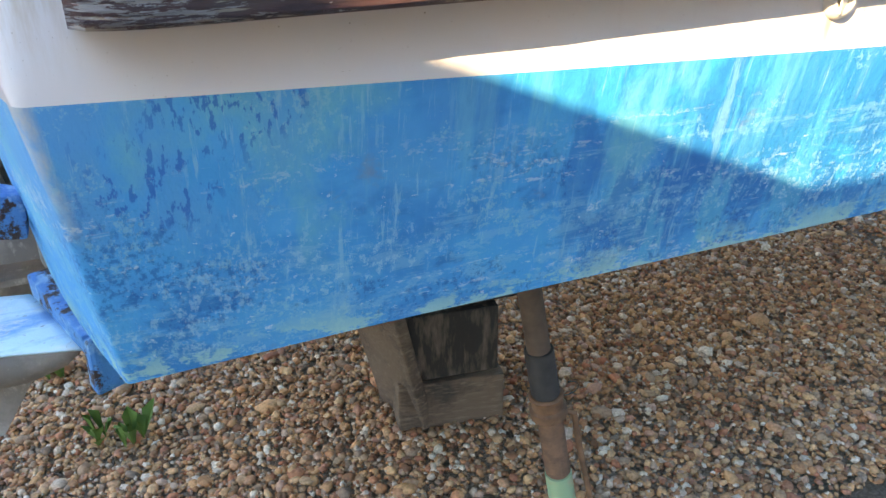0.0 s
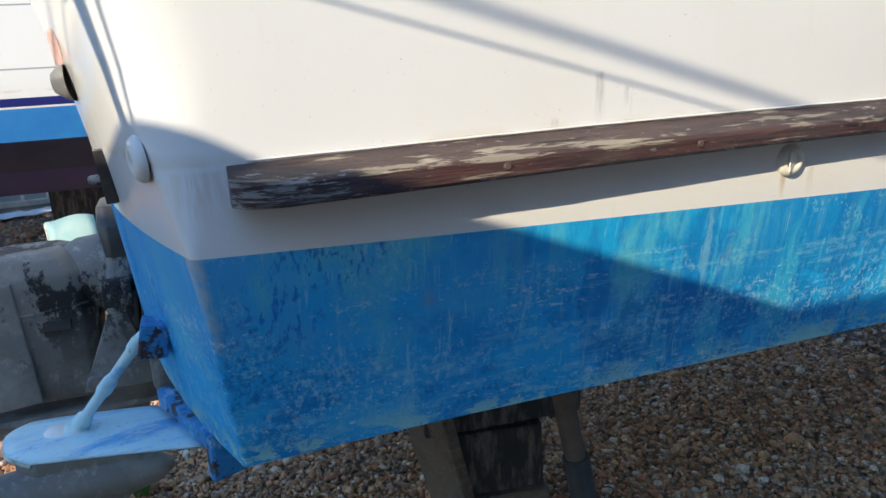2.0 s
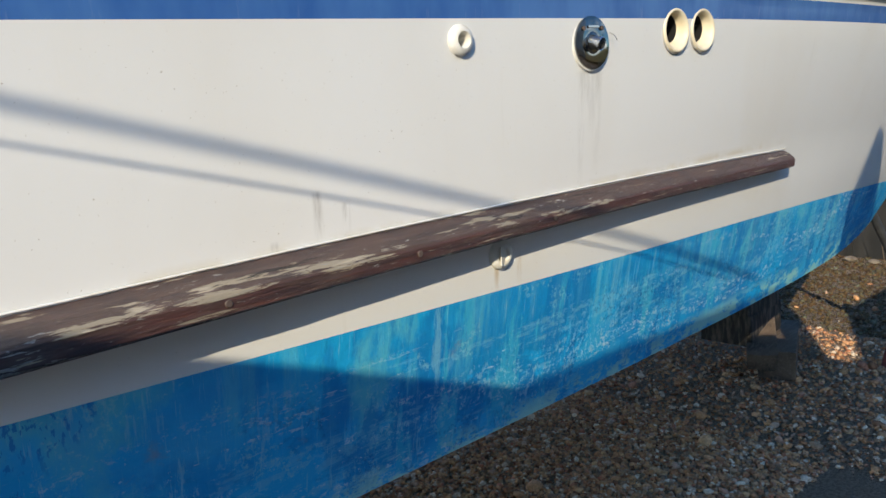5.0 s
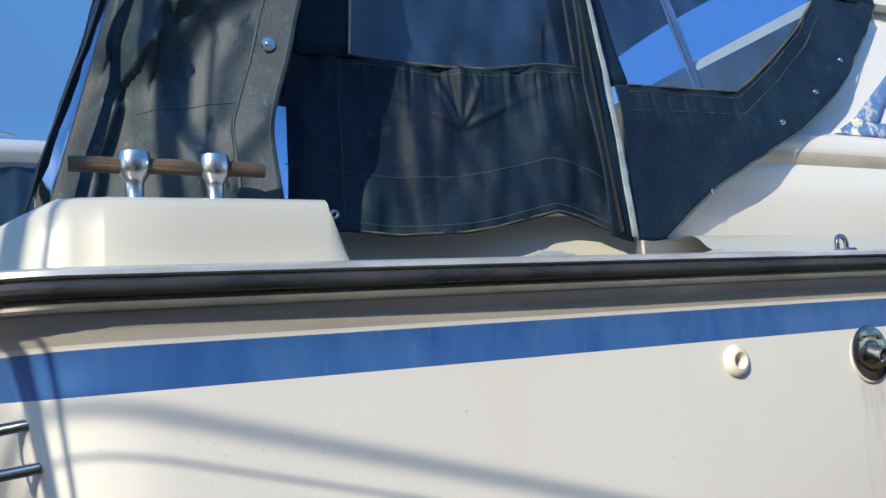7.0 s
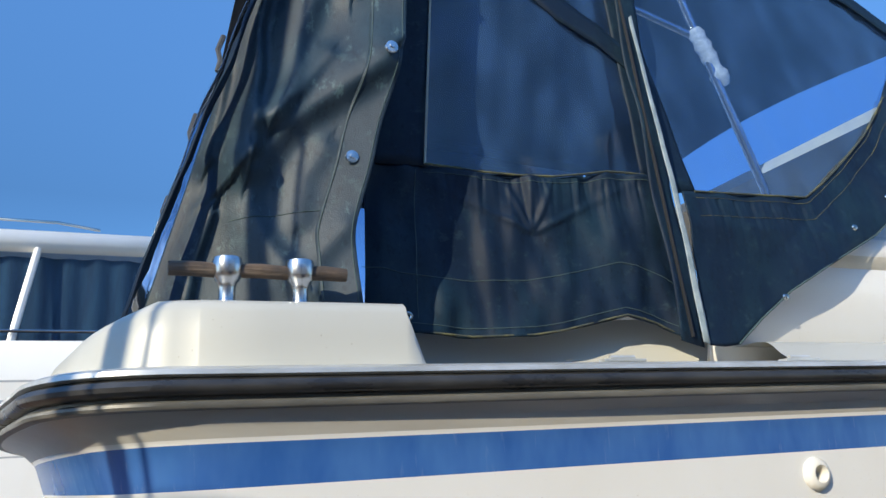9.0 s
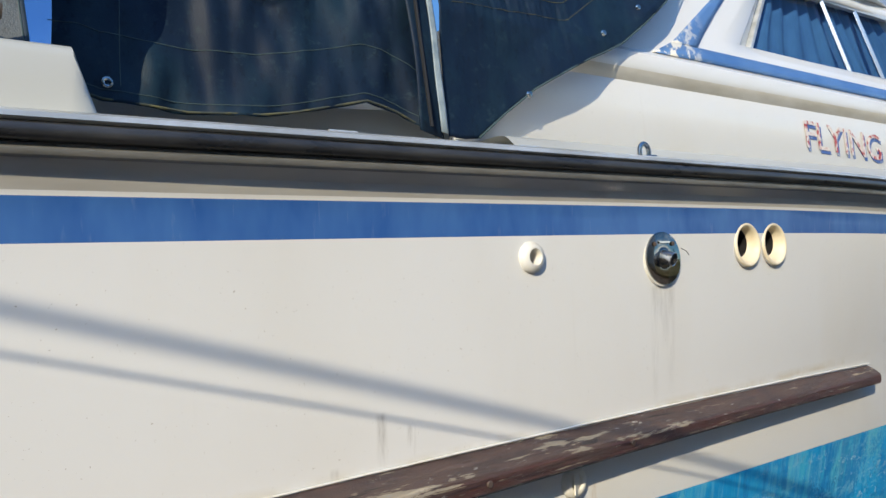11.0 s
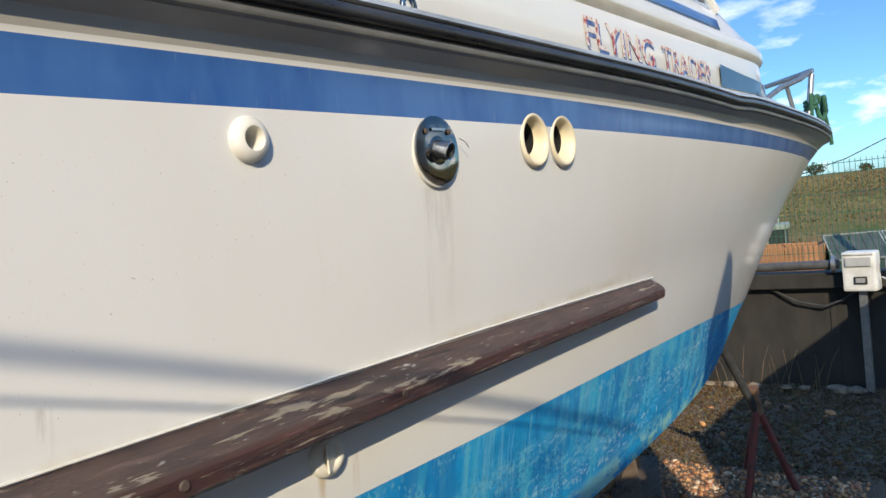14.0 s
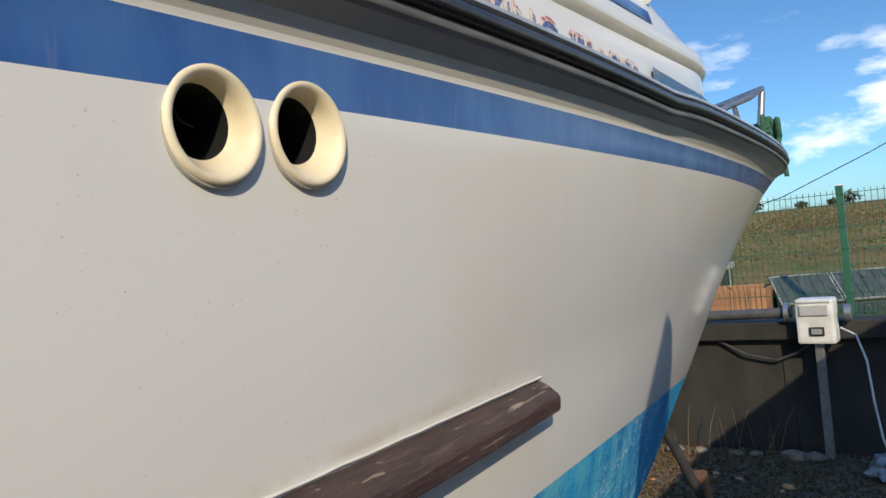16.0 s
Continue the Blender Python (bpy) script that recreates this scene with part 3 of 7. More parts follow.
def grid_mesh(name, grid, mats, smooth=True, index=None, closed=False, sharp=None):
    """A sheet from rows of points; index(i, j) picks a face's material."""
    rows, cols = len(grid), len(grid[0])
    verts = [p for row in grid for p in row]
    faces, idx = [], []
    for i in range(rows - 1):
        for j in range(cols if closed else cols - 1):
            faces.append((i * cols + j, i * cols + (j + 1) % cols, (i + 1) * cols + (j + 1) % cols, (i + 1) * cols + j))
            idx.append(index(i, j) if index else 0)
    return mesh_of(name, verts, faces, mats, smooth, idx, sharp)


def thicken(ob, thickness, offset=0.0):
    m = ob.modifiers.new("thickness", "SOLIDIFY")
    m.thickness, m.offset = thickness, offset
    return ob


MID = 1.15      # centre line of the boat


# ---- ground ----
L = Layers("gravel_bed", (0.40, 0.31, 0.235), 0.95, 0.2)
L.over((0.26, 0.19, 0.14), L.noise(70, (1, 1, 1), 5, 0.7, (0, 0, 0), 0.42, 0.55))
L.over((0.36, 0.28, 0.21), L.times(L.noise(55, (1, 1, 1), 3, 0.6, (5, 2, 0), 0.54, 0.62), 0.8))
L.over((0.055, 0.065, 0.03), L.times(L.noise(0.9, (1, 1, 1), 4, 0.6, (2, 8, 0), 0.56, 0.68), 0.6))
L.relief(L.noise(60, (1, 1, 1), 5, 0.7, (0, 0, 0), 0.35, 0.65), 1.0, 0.02)
M_GRAVEL = L.m
bm = bmesh.new()
bmesh.ops.create_grid(bm, x_segments=2, y_segments=2, size=1500)
ground = part("ground", bm, M_GRAVEL)
ground.location = (0, 0, 0)
tagged(ground, "yard floor of brown and grey loose gravel", "ground", kind="structure")

# ---- the boat ----
boat = thing("motor_boat", "white fibreglass cabin cruiser with blue bottom and stripe, propped ashore", "boat")

# lines of the hull: (x, half-side y) and (x, z); y runs from the outside inwards
LINES = []
# name, y rows, z rows, stem x, stern x, corner radius
LINES.append(("keel", [(0, 1.149), (6, 1.149)], [(0, 0.58), (3.5, 0.58), (4.2, 0.68), (4.7, 0.86), (5.0, 1.02)], 5.0, 0.07, 0.005))
LINES.append(("chine", [(0, 0.085), (0.5, 0.087), (1, 0.096), (1.5, 0.118), (2, 0.152), (2.5, 0.192), (3, 0.243), (3.5, 0.31), (4, 0.405), (4.5, 0.62), (4.85, 0.92), (5.0, 1.149)],
     [(0, 0.953), (0.5, 0.964), (1, 0.963), (2, 0.944), (2.5, 0.933), (3, 0.926), (3.5, 0.935), (4, 0.985), (5, 1.05)], 5.02, 0.044, 0.008))
LINES.append(("waterline", [(0, 0.004), (0.5, 0.012), (1, 0.026), (1.5, 0.048), (2, 0.082), (2.5, 0.122), (3, 0.168), (3.5, 0.225), (4, 0.305), (4.5, 0.46), (4.9, 0.80), (5.15, 1.149)],
     [(0, 1.344), (1, 1.309), (2, 1.271), (2.5, 1.249), (3, 1.224), (3.5, 1.193), (4, 1.157), (5.2, 1.12)], 5.15, 0.005, 0.014))
LINES.append(("mid", [(0, 0.008), (0.5, 0.012), (1.1, 0.021), (1.8, 0.049), (2.5, 0.089), (3.35, 0.138), (4, 0.198), (4.5, 0.29), (5, 0.53), (5.55, 1.149)],
     [(0, 1.47), (2, 1.46), (3.5, 1.44), (5.6, 1.42)], 5.55, -0.015, 0.055))
LINES.append(("high", [(0, 0.005), (1.1, 0.010), (1.8, 0.026), (2.5, 0.051), (3.35, 0.087), (4, 0.137), (4.5, 0.203), (5, 0.355), (5.4, 0.60), (5.8, 1.149)],
     [(0, 1.62), (2, 1.61), (4, 1.59), (6, 1.57)], 5.8, -0.045, 0.11))
LINES.append(("stripe_low", [(0, 0.0), (2, 0.0), (3, 0.008), (3.5, 0.018), (4, 0.045), (4.5, 0.095), (5, 0.195), (5.5, 0.45), (6, 1.149)],
     [(0, 1.843), (2, 1.841), (3, 1.825), (4, 1.797), (5, 1.765), (6.1, 1.75)], 6.0, -0.105, 0.14))
LINES.append(("stripe_high", [(0, -0.004), (2, -0.004), (3, 0.0), (3.5, 0.008), (4, 0.026), (4.5, 0.066), (5, 0.145), (5.5, 0.36), (6.05, 1.149)],
     [(0, 1.900), (2, 1.898), (3, 1.880), (4, 1.850), (5, 1.818), (6.1, 1.80)], 6.06, -0.125, 0.15))
LINES.append(("flare", [(0, -0.012), (2, -0.012), (3, -0.010), (3.5, -0.005), (4, 0.006), (4.5, 0.040), (5, 0.112), (5.5, 0.30), (6.1, 1.149)],
     [(0, 1.926), (2, 1.926), (3, 1.912), (4, 1.884), (5, 1.855), (6.1, 1.84)], 6.1, -0.15, 0.155))
LINES.append(("sheer", [(0, -0.024), (0.6, -0.033), (1.2, -0.035), (2, -0.036), (3, -0.035), (3.5, -0.031), (4, -0.020), (4.5, 0.010), (5, 0.082), (5.5, 0.265), (6.14, 1.149)],
     [(0, 1.942), (1, 1.944), (2, 1.945), (3, 1.932), (4, 1.905), (5, 1.875), (6.2, 1.86)], 6.14, -0.19, 0.16))


def outline(yrows, zrows, stem, stern, radius, inset=0.0, lift=0.0, crown=0.185):
    """One line round the starboard half: middle of the transom, rounded corner, side, stem."""
    y0 = hermite(yrows, stern)
    half = max(MID - y0, 1e-4)
    back = lambda y: stern + inset - crown * min(half, 1.1) / 1.1 * (1 - ((MID - y) / half) ** 2)
    pts = []
    r = min(radius, half * 0.4)
    for k in range(12):
        y = MID + (y0 + r - MID) * k / 11
        pts.append(Vector((back(y), y + (inset if k == 11 else 0), 0)))
    a, c = pts[-1].copy(), Vector((stern + inset, y0 + inset, 0))
    e = Vector((stern + inset + r, hermite(yrows, stern + r) + inset, 0))
    for k in range(1, 9):
        t = k / 9
        pts.append(a * (1 - t) ** 2 + c * 2 * t * (1 - t) + e * t * t)
    n = 84
    for k in range(n + 1):
        t = k / n
        x = (stern + r) + (stem - stern - r) * (1 - (1 - t) ** 1.35)
        pts.append(Vector((x, min(hermite(yrows, x) + inset, MID), 0)))
    pts[-1].y = MID
    for p in pts:
        p.z = hermite(zrows, max(p.x, 0)) + lift
        if zrows[0][1] > 1.94:      # the joint where the rail steps up to the foredeck
            p.z -= 0.012 * math.exp((p.x - 2.95) / 0.45) if p.x < 2.95 else 0.012 * math.exp((2.95 - p.x) / 0.10)
    return pts


def between(a, b, t):
    return [p.lerp(q, t) for p, q in zip(a, b)]


lines = {row[0]: outline(*row[1:]) for row in LINES}
ladder_rows, strip_mat = [], []
STEPS = {"keel": 4, "chine": 4, "waterline": 3, "mid": 3, "high": 4, "stripe_low": 2, "stripe_high": 4, "flare": 2}
# 3 is the flare's underside, darkened for the rail's shade
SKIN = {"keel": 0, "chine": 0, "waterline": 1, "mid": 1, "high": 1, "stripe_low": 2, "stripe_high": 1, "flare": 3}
names = [row[0] for row in LINES]
for a, b in zip(names, names[1:]):
    for k in range(STEPS[a]):
        ladder_rows.append(between(lines[a], lines[b], k / STEPS[a]))
        # lowest strip stays white as the sunlit line, the rest takes the shade tone
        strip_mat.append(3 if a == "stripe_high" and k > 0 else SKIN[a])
ladder_rows.append(lines["sheer"])


def mirrored(rows):
    return [[Vector((p.x, 2 * MID - p.y, p.z)) for p in reversed(row)] for row in rows]


hull = put("hull", grid_mesh("hull", ladder_rows, [M_ANTIFOUL, M_WHITE, M_STRIPE, M_SHADE_GRIME], True, lambda i, j: strip_mat[i], sharp=32), boat,
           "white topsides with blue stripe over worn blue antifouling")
put("hull", grid_mesh("hull_far", mirrored(ladder_rows), [M_ANTIFOUL, M_WHITE, M_STRIPE, M_SHADE_GRIME], True, lambda i, j: strip_mat[i], sharp=32), boat)


def pierce(ob, holes):
    """Opens round holes (x, z, radius) through a skin."""
    bm = bmesh.new()
    bm.from_mesh(ob.data)
    near = lambda c, k: c.y < 0.5 and any(abs(c.x - x) < r + k and abs(c.z - z) < r + k for x, z, r in holes)
    for _ in range(5):
        fs = [f for f in bm.faces if near(f.calc_center_median(), 0.02 + f.calc_perimeter() / 6) and max(e.calc_length() for e in f.edges) > 0.005]
        es = {e for f in fs for e in f.edges if e.calc_length() > 0.0045}
        if es:
            bmesh.ops.subdivide_edges(bm, edges=list(es), cuts=1, use_grid_fill=True)
            bmesh.ops.triangulate(bm, faces=[f for f in bm.faces if len(f.verts) > 4])
    gone = [f for f in bm.faces if f.calc_center_median().y < 0.5 and any(math.hypot(f.calc_center_median().x - x, f.calc_center_median().z - z) < r for x, z, r in holes)]
    bmesh.ops.delete(bm, geom=gone, context="FACES")
    bm.to_mesh(ob.data)
    bm.free()


pierce(hull, [(1.706, 1.8155, 0.0485), (1.822, 1.8155, 0.0485), (1.013, 1.805, 0.020)])


def side_y(x, z):
    """The y of the starboard skin at a place."""
    zs = [(hermite(r[2], max(x, 0)), hermite(r[1], x)) for r in LINES[1:]]
    zs.sort()
    return float(np.interp(z, [a for a, _ in zs], [b for _, b in zs]))


# rub rail, swept round the sheer: alloy top strip, black rubber, pale lower lip
def sweep(name, profile, mat, label, base="sheer"):
    row = [r for r in LINES if r[0] == base][0]
    rings = [outline(*row[1:], inset=-o, lift=h) for o, h in profile]
    ob = put(name, grid_mesh(name, rings + [rings[0]], mat, True, sharp=35), boat, label)
    put(name, grid_mesh(name + "_far", mirrored(rings + [rings[0]]), mat, True, sharp=35), boat)
    return ob


sweep("rub_rail_lip", [(-0.01, -0.001), (0.004, -0.001), (0.009, 0.001), (0.011, 0.005), (0.0105, 0.009), (0.007, 0.0115), (0.002, 0.012), (0.002, 0.0168), (-0.01, 0.0168)], M_LIP, "grey rubber lip under the fender")
sweep("rub_rail_rubber", [(-0.008, 0.0165), (0.008, 0.0165), (0.016, 0.0185), (0.020, 0.023), (0.021, 0.029), (0.018, 0.036), (0.009, 0.041), (-0.008, 0.041)], M_RUBBER, "weathered black rubber fender")
sweep("rub_rail_cap", [(-0.03, 0.0405), (0.013, 0.0405), (0.018, 0.0435), (0.0165, 0.050), (0.009, 0.0545), (-0.03, 0.0565)], M_METALSTRIP, "dull alloy cap strip")

# decks
row_s = [r for r in LINES if r[0] == "sheer"][0]
d0, d1 = outline(*row_s[1:], inset=0.025, lift=0.051), outline(*row_s[1:], inset=0.23, lift=0.056)
deck_rows = [d0, between(d0, d1, 0.1), d1]
put("side_deck", grid_mesh("side_deck", deck_rows, M_CREAM, True), boat, "cream side deck")
put("side_deck", grid_mesh("side_deck_far", mirrored(deck_rows), M_CREAM, True), boat)
bm = bmesh.new()
front = [p for p in d1 if p.x > 1.3]
vs = [bm.verts.new((p.x, p.y, p.z)) for p in front] + [bm.verts.new((p.x, 2 * MID - p.y, p.z)) for p in reversed(front[:-1])]
bm.faces.new(vs)
part("foredeck", bm, M_CREAM, boat)
coam = [p for p in d1 if p.x < 1.6]
low = [Vector((p.x, p.y, 1.45)) for p in coam]
put("cockpit_liner", grid_mesh("cockpit_liner", [coam, low], M_CREAM, True), boat)
put("cockpit_liner", grid_mesh("cockpit_liner_far", mirrored([coam, low]), M_CREAM, True), boat)
part("cockpit_sole", box(pose(0.85, MID, 1.44), (1.6, 1.8, 0.03)), M_CREAM, boat)

# wooden rubbing strake with its rounded aft end
def strake():
    bm = bmesh.new()
    rings = []
    n = 150
    x0, x1 = 0.070, 2.408
    for k in range(n + 1):
        x = x0 + (x1 - x0) * k / n
        top = hermite([(0, 1.477), (0.8, 1.484), (1.5, 1.479), (2.5, 1.457)], x)
        deep = hermite([(0, 0.058), (0.8, 0.056), (1.6, 0.056), (2.5, 0.056)], x)
        low = hermite([(0, 0.34), (0.9, 0.46), (2.5, 0.56)], x) + 0.03 * noise.noise((x * 6, 4, 0))
        out = hermite([(0, 0.092), (0.5, 0.090), (1.2, 0.068), (2.5, 0.040)], x)
        wob = 0.0018 * noise.noise((x * 9, 0, 0)) + 0.0010 * noise.noise((x * 40, 2, 0))
        if x < x0 + 0.09:
            out *= 0.45 + 0.55 * math.sqrt(max(1 - ((x0 + 0.09 - x) / 0.09) ** 2, 0))
        y = side_y(x, top - deep / 2)
        prof = [(0.012, 0.0), (-out * 0.5, -deep * low * 0.45 + wob), (-out * 0.93, -deep * low * 0.90 + wob), (-out, -deep * (low + 0.06)), (-out * 0.985 + wob, -deep * 0.90), (-out * 0.90, -deep), (0.012, -deep)]
        rings.append([bm.verts.new((x, y + a, top + b)) for a, b in prof])
    m = len(rings[0])
    for a, b in zip(rings, rings[1:]):
        for k in range(m):
            bm.faces.new((a[k], a[(k + 1) % m], b[(k + 1) % m], b[k]))
    bm.faces.new(rings[0])
    bm.faces.new(list(reversed(rings[-1])))
    across = {v: w for r in rings for v, w in zip(r, (0.0, 0.5, 0.93, 1.05, 1.85, 2.0, 3.0))}
    uv = bm.loops.layers.uv.new("UVMap")
    for f in bm.faces:
        for l in f.loops:
            l[uv].uv = (l.vert.co.x, across[l.vert] if not (l.vert in (rings[0][0], rings[-1][0]) and len(f.verts) > 4) else 0.6)
    return bm


rail = part("rubbing_strake", strake(), M_RAILWOOD, boat, "dark varnished wooden strake, flaking to bare wood", True, 22)
bm = bmesh.new()
pts = [(0.10 + k * 2.306 / 60, 0, 0) for k in range(61)]
add_tube(bm, [(x, side_y(x, 1.47) - 0.004, hermite([(0, 1.480), (0.8, 1.485), (1.5, 1.480), (2.5, 1.457)], x) + 0.0012 * noise.noise((x * 20, 3, 0))) for x, _, _ in pts], 0.0018, 6)
part("sealant_bead", bm, M_PLASTIC, rail, "cracked pale sealant", True)
for x in (0.473, 0.831, 1.20):
    part("plug", lathe([(0.0, 0.004), (0.0048, 0.004), (0.0062, 0.002), (0.0066, -0.01)], pose(x, side_y(x, 1.45) - hermite([(0, 0.092), (0.5, 0.090), (1.2, 0.068), (2.5, 0.040)], x) + 0.002, 1.446, 90), 14), M_BROWNSTEEL, rail)

# ---- topside fittings ----
def facing(x, z, out=0.0):
    return pose(x, side_y(x, z) - out, z, 90, 0, 0)


f = part("skin_outlet", lathe([(0.0138, -0.05), (0.0138, 0.0115), (0.0155, 0.0140), (0.0200, 0.0130), (0.0262, 0.0085), (0.0292, 0.002), (0.0292, -0.004)], facing(1.013, 1.805), 36), M_PLASTIC, boat, "white plastic skin outlet", True, 60)
part("bore", lathe([(0.0, -0.03), (0.0140, -0.03), (0.0140, 0.008)], facing(1.013, 1.805), 20), M_DARK, f)
f = part("heater_exhaust", lathe([(0.0, 0.0085), (0.0185, 0.0085), (0.0215, 0.0078), (0.0235, 0.0066), (0.0535, 0.0066), (0.0555, 0.0058), (0.0562, 0.003)], facing(1.388, 1.793), 48), M_FLANGE, boat, "stainless heater exhaust flange", True, 30)
part("gasket", lathe([(0.0, 0.003), (0.0575, 0.003), (0.0585, 0.0), (0.0585, -0.004)], facing(1.3865, 1.792), 48), M_PLASTIC, f, "discoloured white gasket", True, 30)
part("nozzle", lathe([(0.011, -0.014), (0.0145, -0.014), (0.0148, 0.010), (0.0150, 0.026), (0.0140, 0.0272), (0.0122, 0.026), (0.0118, 0.000), (0.0, 0.000)], facing(1.388, 1.793) @ pose(-0.003, 0.003, 0.004, 17, 10, 0), 28), M_CHROME, f, "polished angled nozzle", True, 40)
part("maker_mark", box(facing(1.390, 1.8265) @ pose(0, 0, 0.0068), (0.036, 0.005, 0.0012), 0.0005), M_STEEL, f, "worn embossed mark")
# black disc painted as the dark of a missing screw's hole
part("hole_shade_disc", lathe([(0.0, 0.0075), (0.0045, 0.0075), (0.0052, 0.0062)], facing(1.418, 1.763), 14), M_DARK, f)
for dx, dz in ((-0.030, 0.030), (0.030, 0.030), (-0.030, -0.030)):
    part("screw", lathe([(0.0, 0.0082), (0.003, 0.0082), (0.0048, 0.0076), (0.0048, 0.006)], facing(1.388 + dx, 1.793 + dz), 12), M_BROWNSTEEL, f)
part("whisker", tube([(1.436, side_y(1.43, 1.81) - 0.014, 1.812), (1.447, side_y(1.43, 1.81) - 0.018, 1.806), (1.458, side_y(1.43, 1.81) - 0.016, 1.797)], 0.0007, 5), M_DARK, f)

def funnel(x, z):
    """Vent skirt whose throat leans up and aft."""
    rows = []
    for r, out, dx, dz in ((0.0335, -0.021, 0.001, 0.0065), (0.0350, -0.017, 0.001, 0.0055), (0.0385, -0.008, 0.0005, 0.0026), (0.0415, 0.0, 0.0, 0.0005), (0.0440, 0.0035, 0, 0), (0.0465, 0.0058, 0, 0), (0.0495, 0.0058, 0, 0), (0.0520, 0.0036, 0, 0), (0.0528, 0.0, 0, 0), (0.0528, -0.006, 0, 0)):
        rows.append([facing(x, z) @ Vector((dx + r * math.cos(k * math.tau / 44), dz + r * math.sin(k * math.tau / 44), out)) for k in range(44)])
    return rows


for x in (1.706, 1.822):
    f = put("air_vent", grid_mesh("air_vent", funnel(x, 1.8155), M_IVORY, True, closed=True, sharp=60), boat, "yellowed plastic funnel vent")
    part("hose", lathe([(0.0, -0.085), (0.0338, -0.085), (0.0338, -0.0245)], facing(x, 1.8155) @ pose(0.001, 0.0065, 0.004), 28), M_DARK, f, "black hose mouth", True)
    part("sealant_ring", lathe([(0.0526, 0.0012), (0.0540, 0.0010), (0.0546, -0.003)], facing(x, 1.8155), 36), M_SHADE_GRIME, f, "dirty sealant", True)
part("grille_rag", tube([(1.695, side_y(1.7, 1.81) + 0.040, 1.843), (1.700, side_y(1.7, 1.81) + 0.036, 1.825), (1.712, side_y(1.7, 1.81) + 0.034, 1.820)], 0.0012, 5), M_DARK, boat)

f = part("drain_outlet", lathe([(0.013, -0.03), (0.013, 0.012), (0.018, 0.015), (0.028, 0.010), (0.031, 0.002), (0.031, -0.004)], facing(1.102, 1.382), 32), M_PLASTIC, boat, "white drain outlet under the strake", True, 60)
part("flap", box(facing(1.102, 1.382) @ pose(0, 0, 0.012, 0, 25, 0), (0.030, 0.040, 0.003), 0.001), M_PLASTIC, f)

# eye on the side deck
for x, y, z in ((1.360, 0.004, 2.005), (3.36, 0.008, 1.984)):
    pts = [(x + 0.0145 * math.cos(a), y, z + 0.014 + 0.016 * math.sin(a)) for a in [math.pi * k / 12 for k in range(13)]]
    pts = [(x + 0.0145, y, z)] + pts + [(x - 0.0145, y, z)]
    f = part("deck_eye", tube(pts, 0.0052, 10), M_STEEL, boat, "stainless deck eye", True)
    part("eye_base", lathe([(0, 0.004), (0.026, 0.004), (0.028, 0)], pose(x, y, z - 0.002), 24), M_STEEL, f, "", True)

# ---- stern quarter moulding with its wooden cleat ----
def quarter(far=False):
    base = [p for p in outline(*row_s[1:], inset=0.030, lift=0.055) if p.x < 0.20 and p.y < 0.75]
    tail = base[-1]
    base += [tail + Vector((x - tail.x, 0, 0)) for x in (0.245, 0.262, 0.268, 0.275, 0.282, 0.289, 0.296)]
    def rise(p):
        if p.y < 0.06 and p.x > -0.10:
            return 0.103 * min(1, max(0.02, (0.296 - p.x) / 0.028)) ** 0.9
        s = max(0.0, -0.085 - p.x) + max(0, p.y - 0.03) * 0.30
        return max(0.103 - 0.24 * s - 0.25 * s * s, 0.004)
    n = len(base)
    inner = [Vector((p.x + 0.16 if p.y > 0.30 else max(p.x, -0.02), max(p.y, 0.0) + (0.24 if p.y < 0.30 else 0.05), p.z)) for p in base]
    rows = [base]
    for f, k in ((0.45, 0.006), (0.80, 0.012), (0.92, 0.019), (0.985, 0.030), (1.0, 0.046)):
        rows.append([p + (q - p).normalized() * k + Vector((0, 0, rise(p) * f)) for p, q in zip(base, inner)])
    rows.append([p.lerp(q, 0.6) + Vector((0, 0, rise(p) * 1.02)) for p, q in zip(base, inner)])
    rows.append([q + Vector((0, 0, rise(p))) for p, q in zip(base, inner)])
    rows.append(inner)
    return rows


pad = put("quarter_moulding", grid_mesh("quarter_moulding", quarter(), M_CREAM, True, sharp=35), boat, "cream moulded quarter locker")
bm = bmesh.new()
q = quarter()
bm.faces.new([bm.verts.new(r[-1]) for r in q])
part("end_cap", bm, M_CREAM, pad)
cleat = part("mooring_cleat", tube([(-0.072 + 0.2735 * k / 8, 0.117, 2.1635 + 0.001 * math.sin(k * 2.1)) for k in range(9)], [0.0112, 0.0118, 0.0115, 0.0112, 0.0116, 0.0112, 0.0116, 0.0118, 0.0108], 14), M_TIMBER, boat,
             "weathered wooden bar in two alloy posts", True)
for x in (0.014, 0.126):
    part("post", lathe([(0.0, 0.0845), (0.013, 0.084), (0.0215, 0.080), (0.0232, 0.073), (0.0225, 0.056), (0.0195, 0.047), (0.0140, 0.040), (0.0125, 0.032), (0.0125, 0.010), (0.016, 0.0), (0.018, -0.006)], pose(x, 0.117, 2.102), 28), M_CHROME, cleat, "polished alloy post", True, 50)

